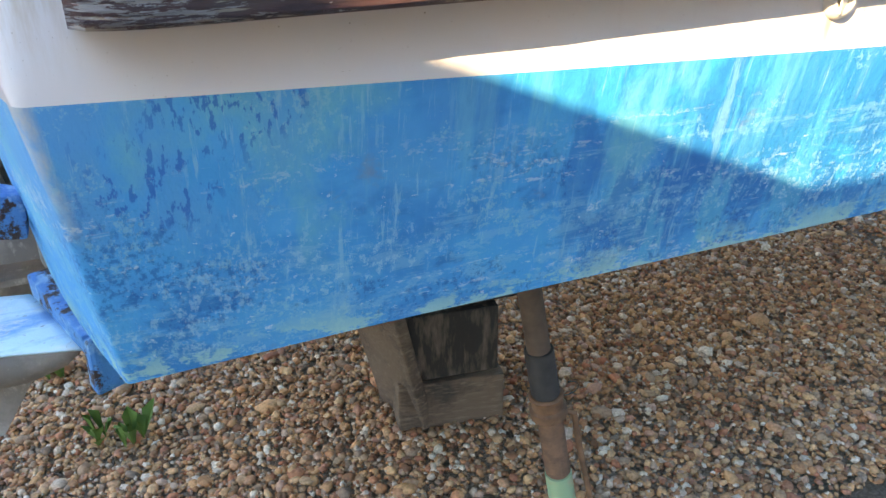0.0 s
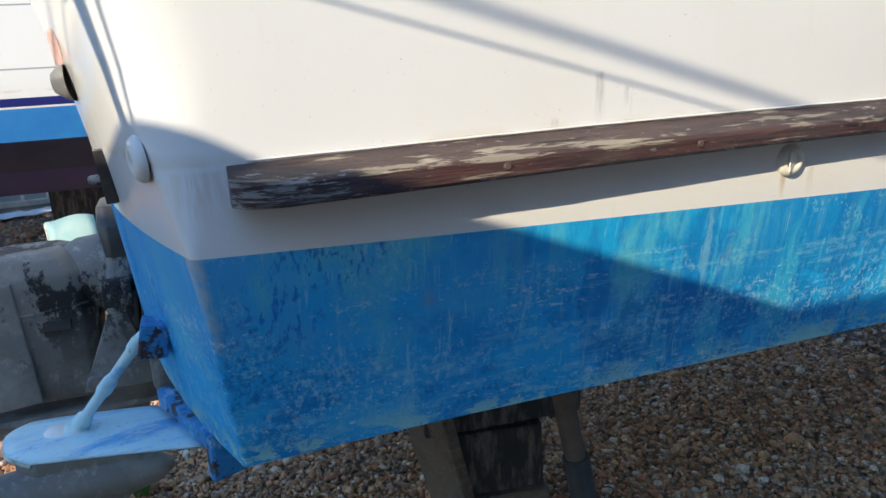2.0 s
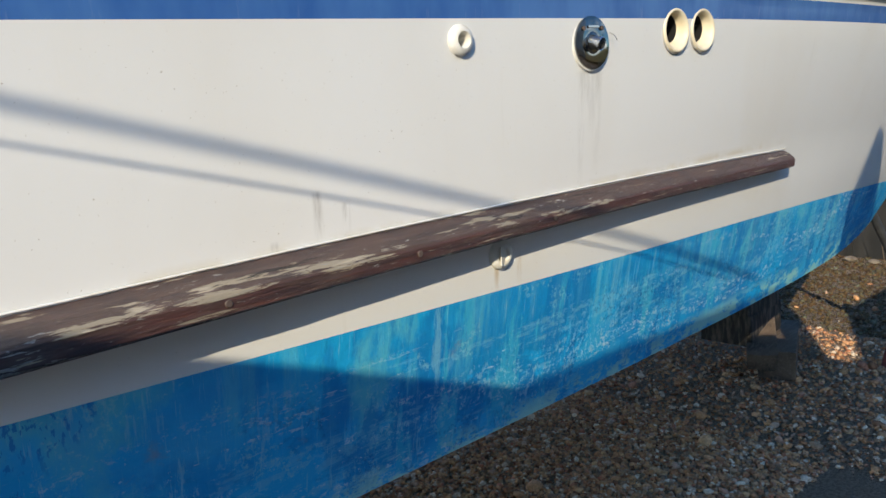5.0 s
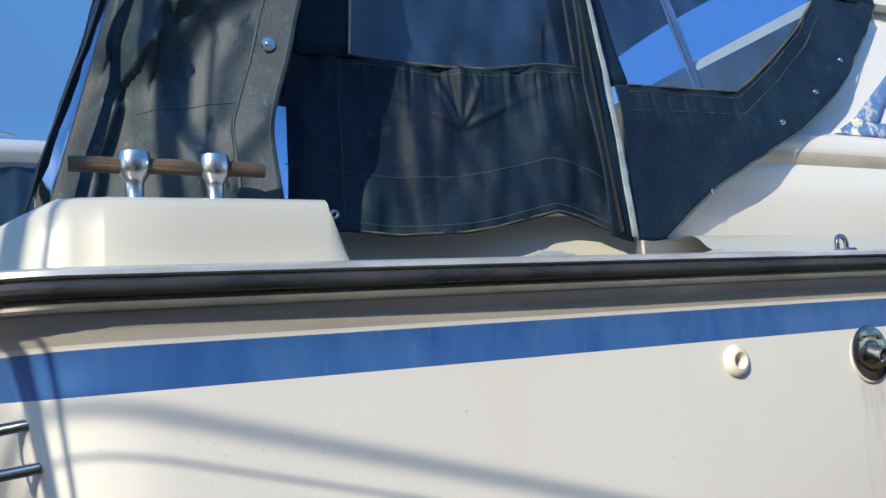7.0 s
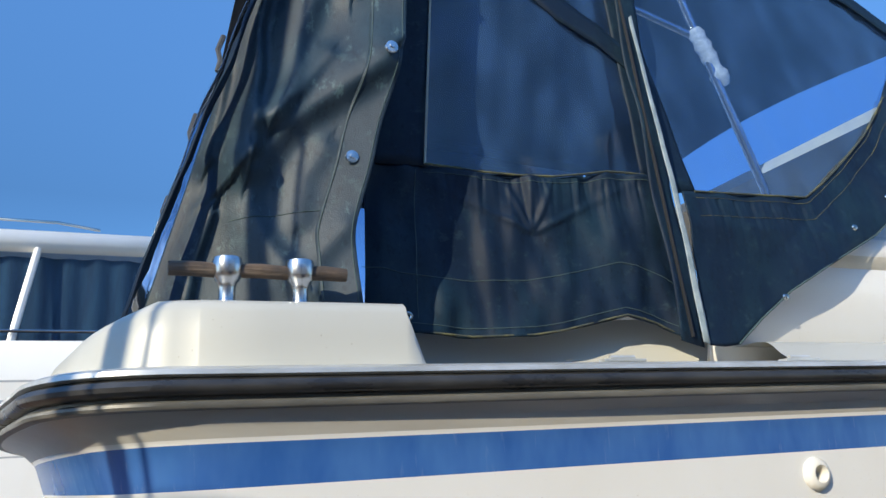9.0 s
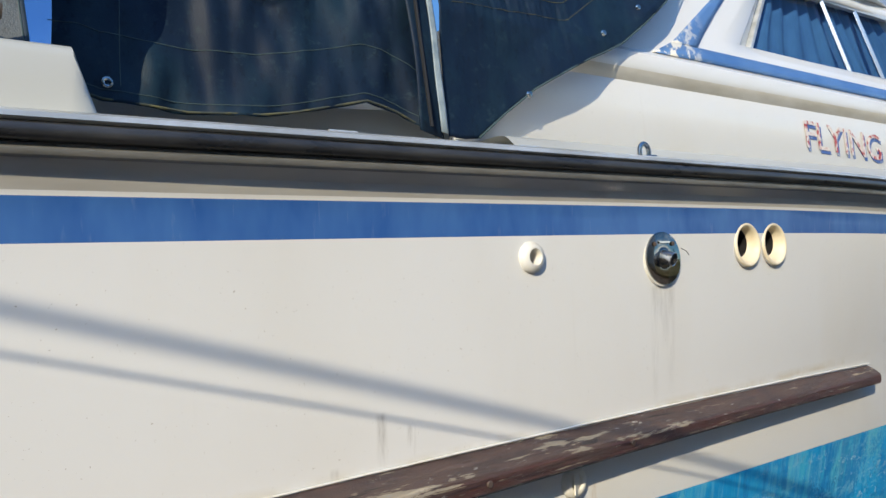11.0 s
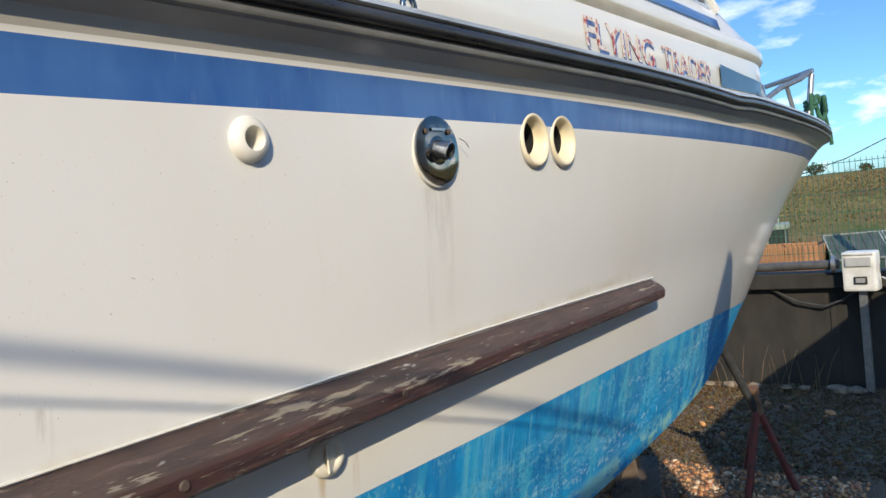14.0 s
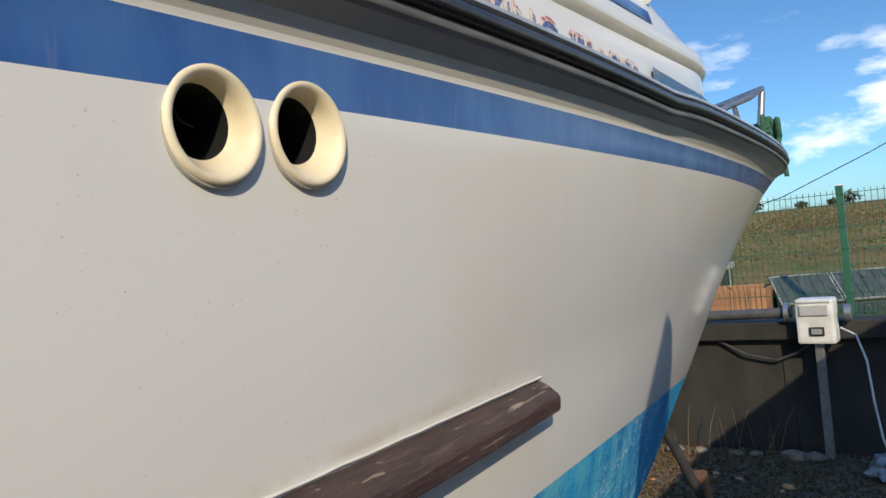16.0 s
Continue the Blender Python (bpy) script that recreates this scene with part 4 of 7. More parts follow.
# ---- cabin ----
# rows: z, y of the side, x of: aft end, window start, two mullions, window end, side end, nose
CABIN = [
    (1.97, 0.240, (1.02, 2.20, 2.95, 3.20, 3.85, 4.20, 5.00)),
    (2.264, 0.250, (1.10, 2.22, 2.95, 3.20, 3.84, 4.20, 4.96)),
    (2.276, 0.240, (1.10, 2.22, 2.95, 3.20, 3.84, 4.20, 4.96)),
    (2.292, 0.231, (1.12, 2.22, 2.95, 3.20, 3.83, 4.20, 4.97)),
    (2.318, 0.227, (1.14, 2.23, 2.95, 3.20, 3.83, 4.18, 4.96)),
    (2.338, 0.233, (1.18, 2.24, 2.95, 3.20, 3.82, 4.15, 4.92)),
]
CABIN += [
    (2.352, 0.248, (1.20, 2.24, 2.95, 3.20, 3.82, 4.10, 4.85)),
    (2.372, 0.254, (1.24, 2.25, 2.95, 3.20, 3.81, 4.02, 4.70)),
    (2.405, 0.262, (1.30, 2.26, 2.95, 3.20, 3.80, 3.94, 4.45)),
    (2.445, 0.272, (1.45, 2.195, 2.94, 3.19, 3.76, 3.84, 4.20)),
    (2.740, 0.334, (1.98, 2.480, 2.89, 3.13, 3.44, 3.52, 3.70)),
    (2.800, 0.352, (2.06, 2.56, 2.88, 3.12, 3.40, 3.46, 3.62)),
]
cols_of = []
for z, y, (aft, w0, m1, m2, w1, side, nose) in CABIN:
    xs = [aft + (w0 - aft) * k / 8 for k in range(8)] + [w0 + (m1 - w0) * k / 4 for k in range(4)] + [m1 + (m2 - m1) * k / 3 for k in range(3)] + \
         [m2 + (w1 - m2) * k / 4 for k in range(4)] + [w1 + (side - w1) * k / 2 for k in range(2)]
    row = [Vector((x, y, z)) for x in xs]
    for k in range(15):
        a = math.pi / 2 * k / 14
        row.append(Vector((side + (nose - side) * math.sin(a) ** 0.9, MID - (MID - y) * math.cos(a) ** 0.45 if k < 14 else MID, z)))
    cols_of.append(row)
WIN_ROW, WIN_COLS = 9, range(8, 19)
cab_verts = [p for r in cols_of for p in r]
nc = len(cols_of[0])
cab_faces, cab_idx = [], []
for i in range(len(CABIN) - 1):
    for j in range(nc - 1):
        if i == WIN_ROW and (j in WIN_COLS or j > 21):
            continue
        cab_faces.append((i * nc + j, i * nc + j + 1, (i + 1) * nc + j + 1, (i + 1) * nc + j))
        # only the ridge's underside rows take the painted shade
        cab_idx.append(1 if 1 <= i <= 2 else 0)
cabin = thicken(put("cabin_side", mesh_of("cabin_side", cab_verts, cab_faces, [M_WHITE, M_RIDGE_SHADE], True, cab_idx, 28), boat, "white cabin side with a moulded ridge, its underside coloured as shade"), 0.02, -1)
far_verts = [(p.x, 2 * MID - p.y, p.z) for p in cab_verts]
thicken(put("cabin_side", mesh_of("cabin_side_far", far_verts, [tuple(reversed(f)) for f in cab_faces], [M_WHITE, M_RIDGE_SHADE], True, cab_idx, 28), boat), 0.02, -1)
bm = bmesh.new()
top_row = [Vector((x, y, 2.80)) for x, y in ((1.96, 0.31), (2.6, 0.30), (3.2, 0.31), (3.52, 0.36), (3.60, 0.48), (3.66, 0.80), (3.67, MID))]
ring = top_row + [Vector((p.x, 2 * MID - p.y, p.z)) for p in reversed(top_row[:-1])]
lo = [bm.verts.new(p) for p in ring]
hi = [bm.verts.new(p + Vector((0, 0, 0.035))) for p in ring]
cr = [bm.verts.new(Vector((p.x + (2.8 - p.x) * 0.12, MID + (p.y - MID) * 0.8, 2.875))) for p in ring]
bm.faces.new(lo)
for a, b in ((lo, hi), (hi, cr)):
    for k in range(len(ring)):
        bm.faces.new((a[k], a[(k + 1) % len(ring)], b[(k + 1) % len(ring)], b[k]))
bm.faces.new(cr)
part("cabin_roof", bm, M_WHITE, boat, "white moulded cabin roof with a lip", True, 50)


def on_side(x, z, out=0.0):
    return Vector((x, float(np.interp(z, [r[0] for r in CABIN], [r[1] for r in CABIN])) - out, z))


L = Layers("flaking_blue_stripe", (0.07, 0.18, 0.41), 0.35)
L.over((0.10, 0.22, 0.45), L.noise(6, (1, 1, 1), 3, 0.5, (0, 0, 0), 0.45, 0.6))
L.over((0.78, 0.75, 0.68), L.times(L.noise(22, (1, 1, 1), 7, 0.72, (3, 0, 1), 0.505, 0.52), L.band("X", 2.02, 1.88)))
M_FLAKE = L.m


def stripe_band(rows, label=""):
    return thicken(put("cabin_stripe", grid_mesh("cabin_stripe", rows, M_FLAKE, True), cabin, label), 0.002)


stripe_band([[on_side(x0 + (3.80 - x0) * k / 14, z, 0.003) for k in range(15)] for z, x0 in ((2.354, 1.738), (2.372, 1.778), (2.398, 1.836))], "pale blue stripe, flaking at its aft point")
stripe_band([[on_side(a + (b - a) * k / 3, z, 0.003) for k in range(4)] for z, a, b in ((2.3975, 1.835, 1.955), (2.405, 1.848, 1.962), (2.445, 1.907, 2.004), (2.54, 2.045, 2.112), (2.64, 2.190, 2.232))], "upper arm of the pale blue stripe")

# side window: alloy frame, three panes, curtain behind
win = new("window")
win.parent = boat
tagged(win, "long raked cabin window with alloy frame")
wx = lambda z, c: float(np.interp(z, [2.445, 2.74], [2.295, 2.545] if c == 1 else [CABIN[9][2][c], CABIN[10][2][c]]))
z0, z1 = 2.447, 2.738
sunk = lambda z, c, more=0.0: on_side(wx(z, c), z, -more - (0, 0.034, 0.022, 0.016, 0.006)[c])
corners = [sunk(z0, 1), sunk(z0, 4), sunk(z1, 4), sunk(z1, 1)]
def bar(name, a, b, w, d, mat, parent, label=""):
    a, b = Vector(a), Vector(b)
    mid, l = (a + b) / 2, (b - a).length
    m = Matrix.Translation(mid) @ (b - a).to_track_quat("X", "Y").to_matrix().to_4x4()
    return part(name, box(m, (l + w * 0.8, d, w), 0.002), mat, parent, label)
for k in range(4):
    bar("window_frame", corners[k], corners[(k + 1) % 4], 0.020, 0.016, M_METALSTRIP, win)
for c in (2, 3):
    bar("mullion", sunk(z0, c), sunk(z1, c), 0.016, 0.014, M_CHROME, win)
for c in (1, 2, 3):
    q = [sunk(z0, c, 0.010), sunk(z0, c + 1, 0.010), sunk(z1, c + 1, 0.010), sunk(z1, c, 0.010)]
    pane = put("pane", mesh_of("pane", q, [(0, 1, 2, 3)], M_GLASS), win, "tinted pane")
    pane.visible_shadow = False
rows = []
for z in (2.42, 2.55, 2.66, 2.76):
    rows.append([Vector((wx(z, 1) + 0.05 + (wx(z, 4) - wx(z, 1) - 0.05) * k / 80, on_side(0, z).y + 0.085 - 0.03 * k / 80 + 0.012 * math.sin(k * 0.9) + 0.006 * math.sin(k * 0.37 + z), z)) for k in range(81)])
put("curtain", grid_mesh("curtain", rows, M_CURTAIN, True), win, "drawn blue curtain")
part("window_latch", lathe([(0, 0.006), (0.014, 0.006), (0.018, 0.0)], pose(3.58, on_side(0, 2.47).y + 0.020, 2.475, 90), 20), M_PLASTIC, win, "round white sticker")
# reveal round the sunken window, widest at its aft end
hole = [on_side(CABIN[9][2][1], 2.445), on_side(CABIN[9][2][4], 2.445), on_side(CABIN[10][2][4], 2.740), on_side(CABIN[10][2][1], 2.740)]
ring_in = [p + Vector((0, 0.012, 0)) for p in corners]
rows = [[p.lerp(q, t) for p, q in zip(hole + hole[:1], ring_in + ring_in[:1])] for t in (0.0, 0.15, 0.85, 1.0)]
put("window_reveal", grid_mesh("window_reveal", rows, M_WHITE, False), win, "white moulded reveal")
# windscreen of the nose
rows = []
for i in (9, 10):
    rows.append([p + Vector((-0.012, 0, 0)) for p in cols_of[i][21:]] + [Vector((p.x - 0.012, 2 * MID - p.y, p.z)) for p in reversed(cols_of[i][21:-1])])
put("windscreen", grid_mesh("windscreen", rows, M_GLASS, True), boat, "raked wrap-round windscreen").visible_shadow = False
for s in (0, 1):
    a, b = cols_of[9][21], cols_of[10][21]
    if s:
        a, b = Vector((a.x, 2 * MID - a.y, a.z)), Vector((b.x, 2 * MID - b.y, b.z))
    part("screen_pillar", tube([a, b], 0.022, 12), M_WHITE, boat, "", True)
# dark foredeck window band at the fore end of the cabin trunk
M_TRUNKGLASS = material("dark_trunk_glass", (0.045, 0.085, 0.13), 0.08, other=(0.06, 0.10, 0.15), scale=6)
trunk = [Vector((x, 0.243, 1.97)) for x in (3.72, 3.80, 3.90, 4.0, 4.1)] + cols_of[0][21:29]
rows = [[p + Vector((0.004, -0.006, h - 0.02 * u - 0.06 * min(k / 12, 1.0) * u)) for k, p in enumerate(trunk)] for h, u in ((0.135, 0), (0.25, 1))]
put("trunk_window", grid_mesh("trunk_window", rows, M_TRUNKGLASS, True), boat, "dark tapering trunk window")
# cream plinth that the cabin side stands on
foot = lambda x: side_y(min(x, 4.3), 1.93)
rows = [[Vector((1.10 + 3.05 * k / 30, y + max(foot(1.10 + 3.05 * k / 30) * 0.5, 0), z)) for k in range(31)] for y, z in ((0.055, 1.994), (0.115, 2.035), (0.135, 2.055), (0.150, 2.064), (0.175, 2.067), (0.25, 2.068))]
put("cabin_plinth", grid_mesh("cabin_plinth", rows, M_CREAM, True, sharp=50), boat, "cream moulded foot of the cabin")
# chrome clamshell vent on the cabin side
f = part("clam_vent", lathe([(0.0, 0.0), (0.016, 0.004), (0.019, 0.018), (0.016, 0.050), (0.008, 0.068), (0.0, 0.072)], pose(2.27, on_side(0, 2.70).y - 0.006, 2.700, 0, 96, 0), 24), M_STEEL, boat, "chromed clamshell vent", True, 50)

# boat's name on the cabin side
def lettering(text, x, z, width, height, slope, mat, out, parent, name):
    cu = bpy.data.curves.new(name, "FONT")
    cu.body, cu.size, cu.extrude = text, 1.0, 0.004
    ob = bpy.data.objects.new(name, cu)
    scene.collection.objects.link(ob)
    me = bpy.data.meshes.new_from_object(ob.evaluated_get(bpy.context.evaluated_depsgraph_get()))
    bpy.data.objects.remove(ob)
    co = np.empty(len(me.vertices) * 3)
    me.vertices.foreach_get("co", co)
    co = co.reshape(-1, 3)
    lo, hi = co.min(0), co.max(0)
    fx, fz = (co[:, 0] - lo[0]) / (hi[0] - lo[0]), (co[:, 1] - lo[1]) / (hi[1] - lo[1])
    put_at = [on_side(x + a * width, z + b * height + slope * a, out + (0.0015 if c > 0 else 0.0)) for a, b, c in zip(fx, fz, co[:, 2])]
    me.vertices.foreach_set("co", np.array([tuple(v) for v in put_at], dtype=np.float32).ravel())
    me.materials.append(mat)
    me.update()
    return put(name, me, parent)


sign = new("name_lettering")
sign.parent = boat
tagged(sign, "worn red and blue painted boat name")
for word, x, w, z in (("FLYING", 2.485, 0.52, 2.139), ("TRADER", 3.085, 0.53, 2.117)):
    lettering(word, x + 0.012, z - 0.012, w, 0.092, -0.018, M_NAVY, 0.0012, sign, "shadow_letters")
    lettering(word, x, z, w, 0.092, -0.018, M_RED, 0.003, sign, "letters")

# moulded coaming inside the side deck, under the canvas
coaming = [Vector((x, y, 0)) for x, y in ((0.30, 0.400), (0.55, 0.375), (0.80, 0.340), (1.0, 0.300), (1.10, 0.262))]
put("coaming", grid_mesh("coaming", [[p + Vector((0, 0, z)) + Vector((0, d, 0)) for p in coaming] for z, d in ((1.985, -0.05), (2.03, -0.012), (2.10, 0.0), (2.142, 0.012), (2.147, 0.05))], M_CREAM, True, sharp=40), boat, "cream moulded coaming")

# ---- canopy ----
def sheet_y(x, z, ybase, fold=0.0, seed=0.0, crease=()):
    """Depth of a slack cloth at a place: its plane, soft folds and pleats."""
    y = ybase(x, z) + fold * (noise.noise((x * 9 + seed, z * 4, seed)) + 0.6 * noise.noise((x * 22, z * 9 + seed, 3.1)))
    for cx, cz, dx, dz, w, a in crease:
        u = (x - cx) * dz - (z - cz) * dx
        k = (x - cx) * dx + (z - cz) * dz
        if k > 0:
            y += a * min(1.0, k / 0.02) * math.exp(-(u / (w * (0.6 + 2 * k))) ** 2) * math.exp(-k * (20 if w < 0.0065 else 7))
    return y


def fabric(name, low, high, ybase, mat, parent, label="", n=40, m=14, fold=0.006, thick=0.0025, far=False, seed=0.0, crease=()):
    """A sheet between a lower and an upper edge of (x, z) points."""
    def along(rows, t):
        d = [0.0]
        for a, b in zip(rows, rows[1:]):
            d.append(d[-1] + math.hypot(b[0] - a[0], b[1] - a[1]))
        s = t * d[-1]
        return float(np.interp(s, d, [r[0] for r in rows])), float(np.interp(s, d, [r[1] for r in rows]))
    grid = []
    for i in range(m + 1):
        v = i / m
        row = []
        for j in range(n + 1):
            (xa, za), (xb, zb) = along(low, j / n), along(high, j / n)
            x, z = xa + (xb - xa) * v, za + (zb - za) * v
            y = sheet_y(x, z, ybase, fold, seed, crease)
            row.append(Vector((x, 2 * MID - y if far else y, z)))
        grid.append(row)
    ob = put(name, grid_mesh(name, grid, mat, True), parent, label)
    if thick:
        thicken(ob, thick)
    return ob


canopy = new("canopy")
canopy.parent = boat
tagged(canopy, "weathered dark green cockpit canopy with clear vinyl windows")
yb = lambda x, z: 0.325 - 0.12 * (x - 0.335) + 0.03 * (z - 2.1)
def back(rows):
    """Slides an outline along the camera's sight lines to the side panel's plane, growing it in step."""
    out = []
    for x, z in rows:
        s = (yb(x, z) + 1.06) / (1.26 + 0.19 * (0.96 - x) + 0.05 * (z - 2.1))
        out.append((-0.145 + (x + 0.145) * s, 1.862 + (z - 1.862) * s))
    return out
yd = lambda x, z: 0.198 + 0.21 * max(z - 2.33, 0)
FOLDS = [    # crest of each fold, height, width of the gentle and of the steep side; the steep side faces forward
    ([(0.290, 2.605), (0.266, 2.586), (0.174, 2.510), (0.102, 2.445), (0.057, 2.394)], 0.032, 0.075, 0.034),
    ([(0.115, 3.05), (0.090, 2.755), (0.077, 2.625), (0.065, 2.542), (0.062, 2.479), (0.057, 2.409)], 0.034, 0.050, 0.014),
    ([(0.235, 3.10), (0.175, 2.773), (0.137, 2.594), (0.101, 2.484)], 0.024, 0.050, 0.024),
    ([(0.058, 2.365), (0.063, 2.307), (0.084, 2.246), (0.126, 2.194)], 0.022, 0.050, 0.022),
    ([(0.000, 2.300), (-0.030, 2.215), (-0.036, 2.150)], 0.020, 0.030, 0.010),
    ([(0.020, 2.62), (0.012, 2.50), (-0.010, 2.40)], 0.016, 0.030, 0.012),
    ([(0.200, 2.62), (0.150, 2.545), (0.085, 2.470)], 0.012, 0.026, 0.016),
    ([(0.190, 2.42), (0.150, 2.36), (0.140, 2.28)], 0.008, 0.030, 0.020),
    ([(0.215, 2.27), (0.170, 2.215), (0.150, 2.13)], 0.008, 0.026, 0.020),
    ([(0.300, 3.20), (0.270, 2.95), (0.250, 2.78)], 0.014, 0.040, 0.024),
]


def fold_depth(x, z, crest, height, soft, steep):
    """How far a fold stands out at a place, fading past the ends of its crest."""
    best = None
    for (xa, za), (xb, zb) in zip(crest, crest[1:]):
        dx, dz = xb - xa, zb - za
        l = math.hypot(dx, dz)
        t = ((x - xa) * dx + (z - za) * dz) / (l * l)
        q = min(max(t, 0.0), 1.0)
        px, pz = x - xa - dx * q, z - za - dz * q
        d = math.hypot(px, pz)
        if best is None or d < best[0]:
            best = (d, (px * -dz + pz * dx) / l)
    d, side = best
    w = steep if side > 0 else soft
    return height * math.exp(-(d / w) ** 2)


aft_edge = [(2.085, 0.242), (2.137, 0.238), (2.248, 0.232), (2.307, 0.245), (2.37, 0.264), (2.475, 0.290), (2.571, 0.321), (2.687, 0.342), (2.808, 0.355), (3.25, 0.420)]
edge_x = lambda z: hermite(aft_edge, z)


def ya(x, z):
    h = z - 2.1
    y = 0.155 + 0.42 * max(0.236 + 0.155 * h - x, -0.02) + 0.03 * h + 0.005 * noise.noise((x * 9, z * 5, 4))
    u, v = x + 0.014 * noise.noise((x * 7, z * 7, 1)), z + 0.020 * noise.noise((x * 6, z * 6, 8))
    return y - sum(fold_depth(u, v, *f) for f in FOLDS)
yv = lambda x, z: yb(x, z) + 0.004
PIN = [(0.655, 2.315, a, b, 0.009, -0.008) for a, b in ((0.0, 1.0), (-0.40, 0.92), (0.40, 0.92), (-0.9, 0.45), (0.9, 0.45))]
DROP = [(0.455 + 0.020 * k + 0.004 * math.sin(k * 5.1), 2.452, 0.10 * math.sin(k * 2.3), -1.0, 0.0060, 0.007 * (1 if k % 2 else -0.8) * (0.6 + 0.4 * math.sin(k * 1.7))) for k in range(24)]
SLACK = dict(fold=0.019, seed=1.0, crease=PIN + DROP)
on_b = lambda x, z: sheet_y(x, z, yb, **SLACK)
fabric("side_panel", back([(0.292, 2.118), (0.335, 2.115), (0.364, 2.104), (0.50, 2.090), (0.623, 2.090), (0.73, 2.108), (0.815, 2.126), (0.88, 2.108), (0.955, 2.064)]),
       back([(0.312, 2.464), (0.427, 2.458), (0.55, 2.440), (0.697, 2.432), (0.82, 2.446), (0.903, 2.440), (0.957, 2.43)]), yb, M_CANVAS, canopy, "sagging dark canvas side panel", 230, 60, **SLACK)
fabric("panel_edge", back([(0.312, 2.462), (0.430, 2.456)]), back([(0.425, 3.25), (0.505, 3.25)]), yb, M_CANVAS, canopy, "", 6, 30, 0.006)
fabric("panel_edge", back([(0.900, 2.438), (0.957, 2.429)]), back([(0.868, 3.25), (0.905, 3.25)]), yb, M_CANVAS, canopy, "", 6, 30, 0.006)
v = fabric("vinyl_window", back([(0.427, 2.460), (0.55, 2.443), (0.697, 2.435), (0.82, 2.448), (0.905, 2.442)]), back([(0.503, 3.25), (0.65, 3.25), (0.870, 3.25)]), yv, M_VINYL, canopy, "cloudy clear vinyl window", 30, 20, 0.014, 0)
v.visible_shadow = False
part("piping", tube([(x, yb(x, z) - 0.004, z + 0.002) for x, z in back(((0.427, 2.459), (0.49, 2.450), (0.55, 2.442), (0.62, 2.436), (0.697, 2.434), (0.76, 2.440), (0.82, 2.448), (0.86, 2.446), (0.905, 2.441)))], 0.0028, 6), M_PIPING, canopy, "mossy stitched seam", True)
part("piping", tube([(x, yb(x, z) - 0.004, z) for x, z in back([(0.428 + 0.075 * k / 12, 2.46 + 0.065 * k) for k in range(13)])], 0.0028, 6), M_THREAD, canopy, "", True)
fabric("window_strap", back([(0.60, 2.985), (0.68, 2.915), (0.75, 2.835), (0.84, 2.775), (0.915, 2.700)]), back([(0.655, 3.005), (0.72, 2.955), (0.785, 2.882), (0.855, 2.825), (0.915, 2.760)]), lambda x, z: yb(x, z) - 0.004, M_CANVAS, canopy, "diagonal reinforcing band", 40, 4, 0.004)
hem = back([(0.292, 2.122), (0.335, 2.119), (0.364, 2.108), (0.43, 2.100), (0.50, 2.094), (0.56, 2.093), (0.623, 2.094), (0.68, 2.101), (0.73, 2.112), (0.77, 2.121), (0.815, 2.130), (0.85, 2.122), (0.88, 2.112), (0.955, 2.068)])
part("hem", tube([(x, on_b(x, z) - 0.002, z) for x, z in hem], 0.0024, 6), M_PIPING, canopy, "mossy hem", True)
fine = lambda rows, n=60: [(float(np.interp(t, range(len(rows)), [r[0] for r in rows])), float(np.interp(t, range(len(rows)), [r[1] for r in rows]))) for t in np.linspace(0, len(rows) - 1, n)]
for d in (0.016, 0.115):
    part("stitching", tube([(x, on_b(x, z + d) - 0.0018, z + d) for x, z in fine(hem)], 0.0009, 5), M_STITCH, canopy, "", True)
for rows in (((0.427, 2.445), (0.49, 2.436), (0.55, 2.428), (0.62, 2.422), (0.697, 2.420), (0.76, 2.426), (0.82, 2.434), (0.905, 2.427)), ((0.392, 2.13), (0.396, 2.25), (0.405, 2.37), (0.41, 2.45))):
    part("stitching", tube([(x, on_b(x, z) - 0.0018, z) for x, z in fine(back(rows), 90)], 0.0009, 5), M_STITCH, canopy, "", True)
FORE = dict(fold=0.008, seed=2.0, crease=[(1.06 + 0.026 * k, 2.405, 0.08 * math.sin(k * 2.1), -1.0, 0.0062, 0.009 if k % 2 else -0.006) for k in range(13)])
yf = lambda x, z: yd(x, z) - 0.026 * (0.5 + 0.5 * math.sin(x * 15.0 + 0.6)) * max(0.0, 1 - abs(z - (2.06 + 0.62 * max(x - 1.06, 0))) / 0.12)
on_f = lambda x, z: sheet_y(x, z, yf, **FORE)
for dz in (0.016, 0.060):
    part("stitching", tube([(x, on_f(x, z - dz) - 0.0018, z - dz) for x, z in fine(((1.030, 2.412), (1.25, 2.420), (1.366, 2.425), (1.51, 2.518), (1.675, 2.642), (1.80, 2.765)), 90)], 0.0009, 5), M_PIPING, canopy, "", True)
# zip with its turned white tape
fabric("zip_flap", [(0.930, 2.075), (0.985, 2.060)], [(0.880, 3.25), (0.935, 3.25)], lambda x, z: 0.196 + 0.05 * (z - 2.1) + 0.006 * math.sin(z * 19), M_CANVAS, canopy, "", 6, 40, 0.004)
part("zip_teeth", tube([(0.948 - 0.05 * (z - 2.07), 0.188 + 0.05 * (z - 2.1), z) for z in [2.08 + 0.08 * k for k in range(15)]], 0.004, 6), M_DARK, canopy)
fabric("zip_tape", [(0.962, 2.068), (0.978, 2.064)], [(0.910, 3.25), (0.916, 3.25)], lambda x, z: 0.184 + 0.05 * (z - 2.1) - 0.012 * math.sin((z - 2.05) * 5.0), M_ZIP, canopy, "turned white zip tape", 4, 40, 0.008, seed=5)
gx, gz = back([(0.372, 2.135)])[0]
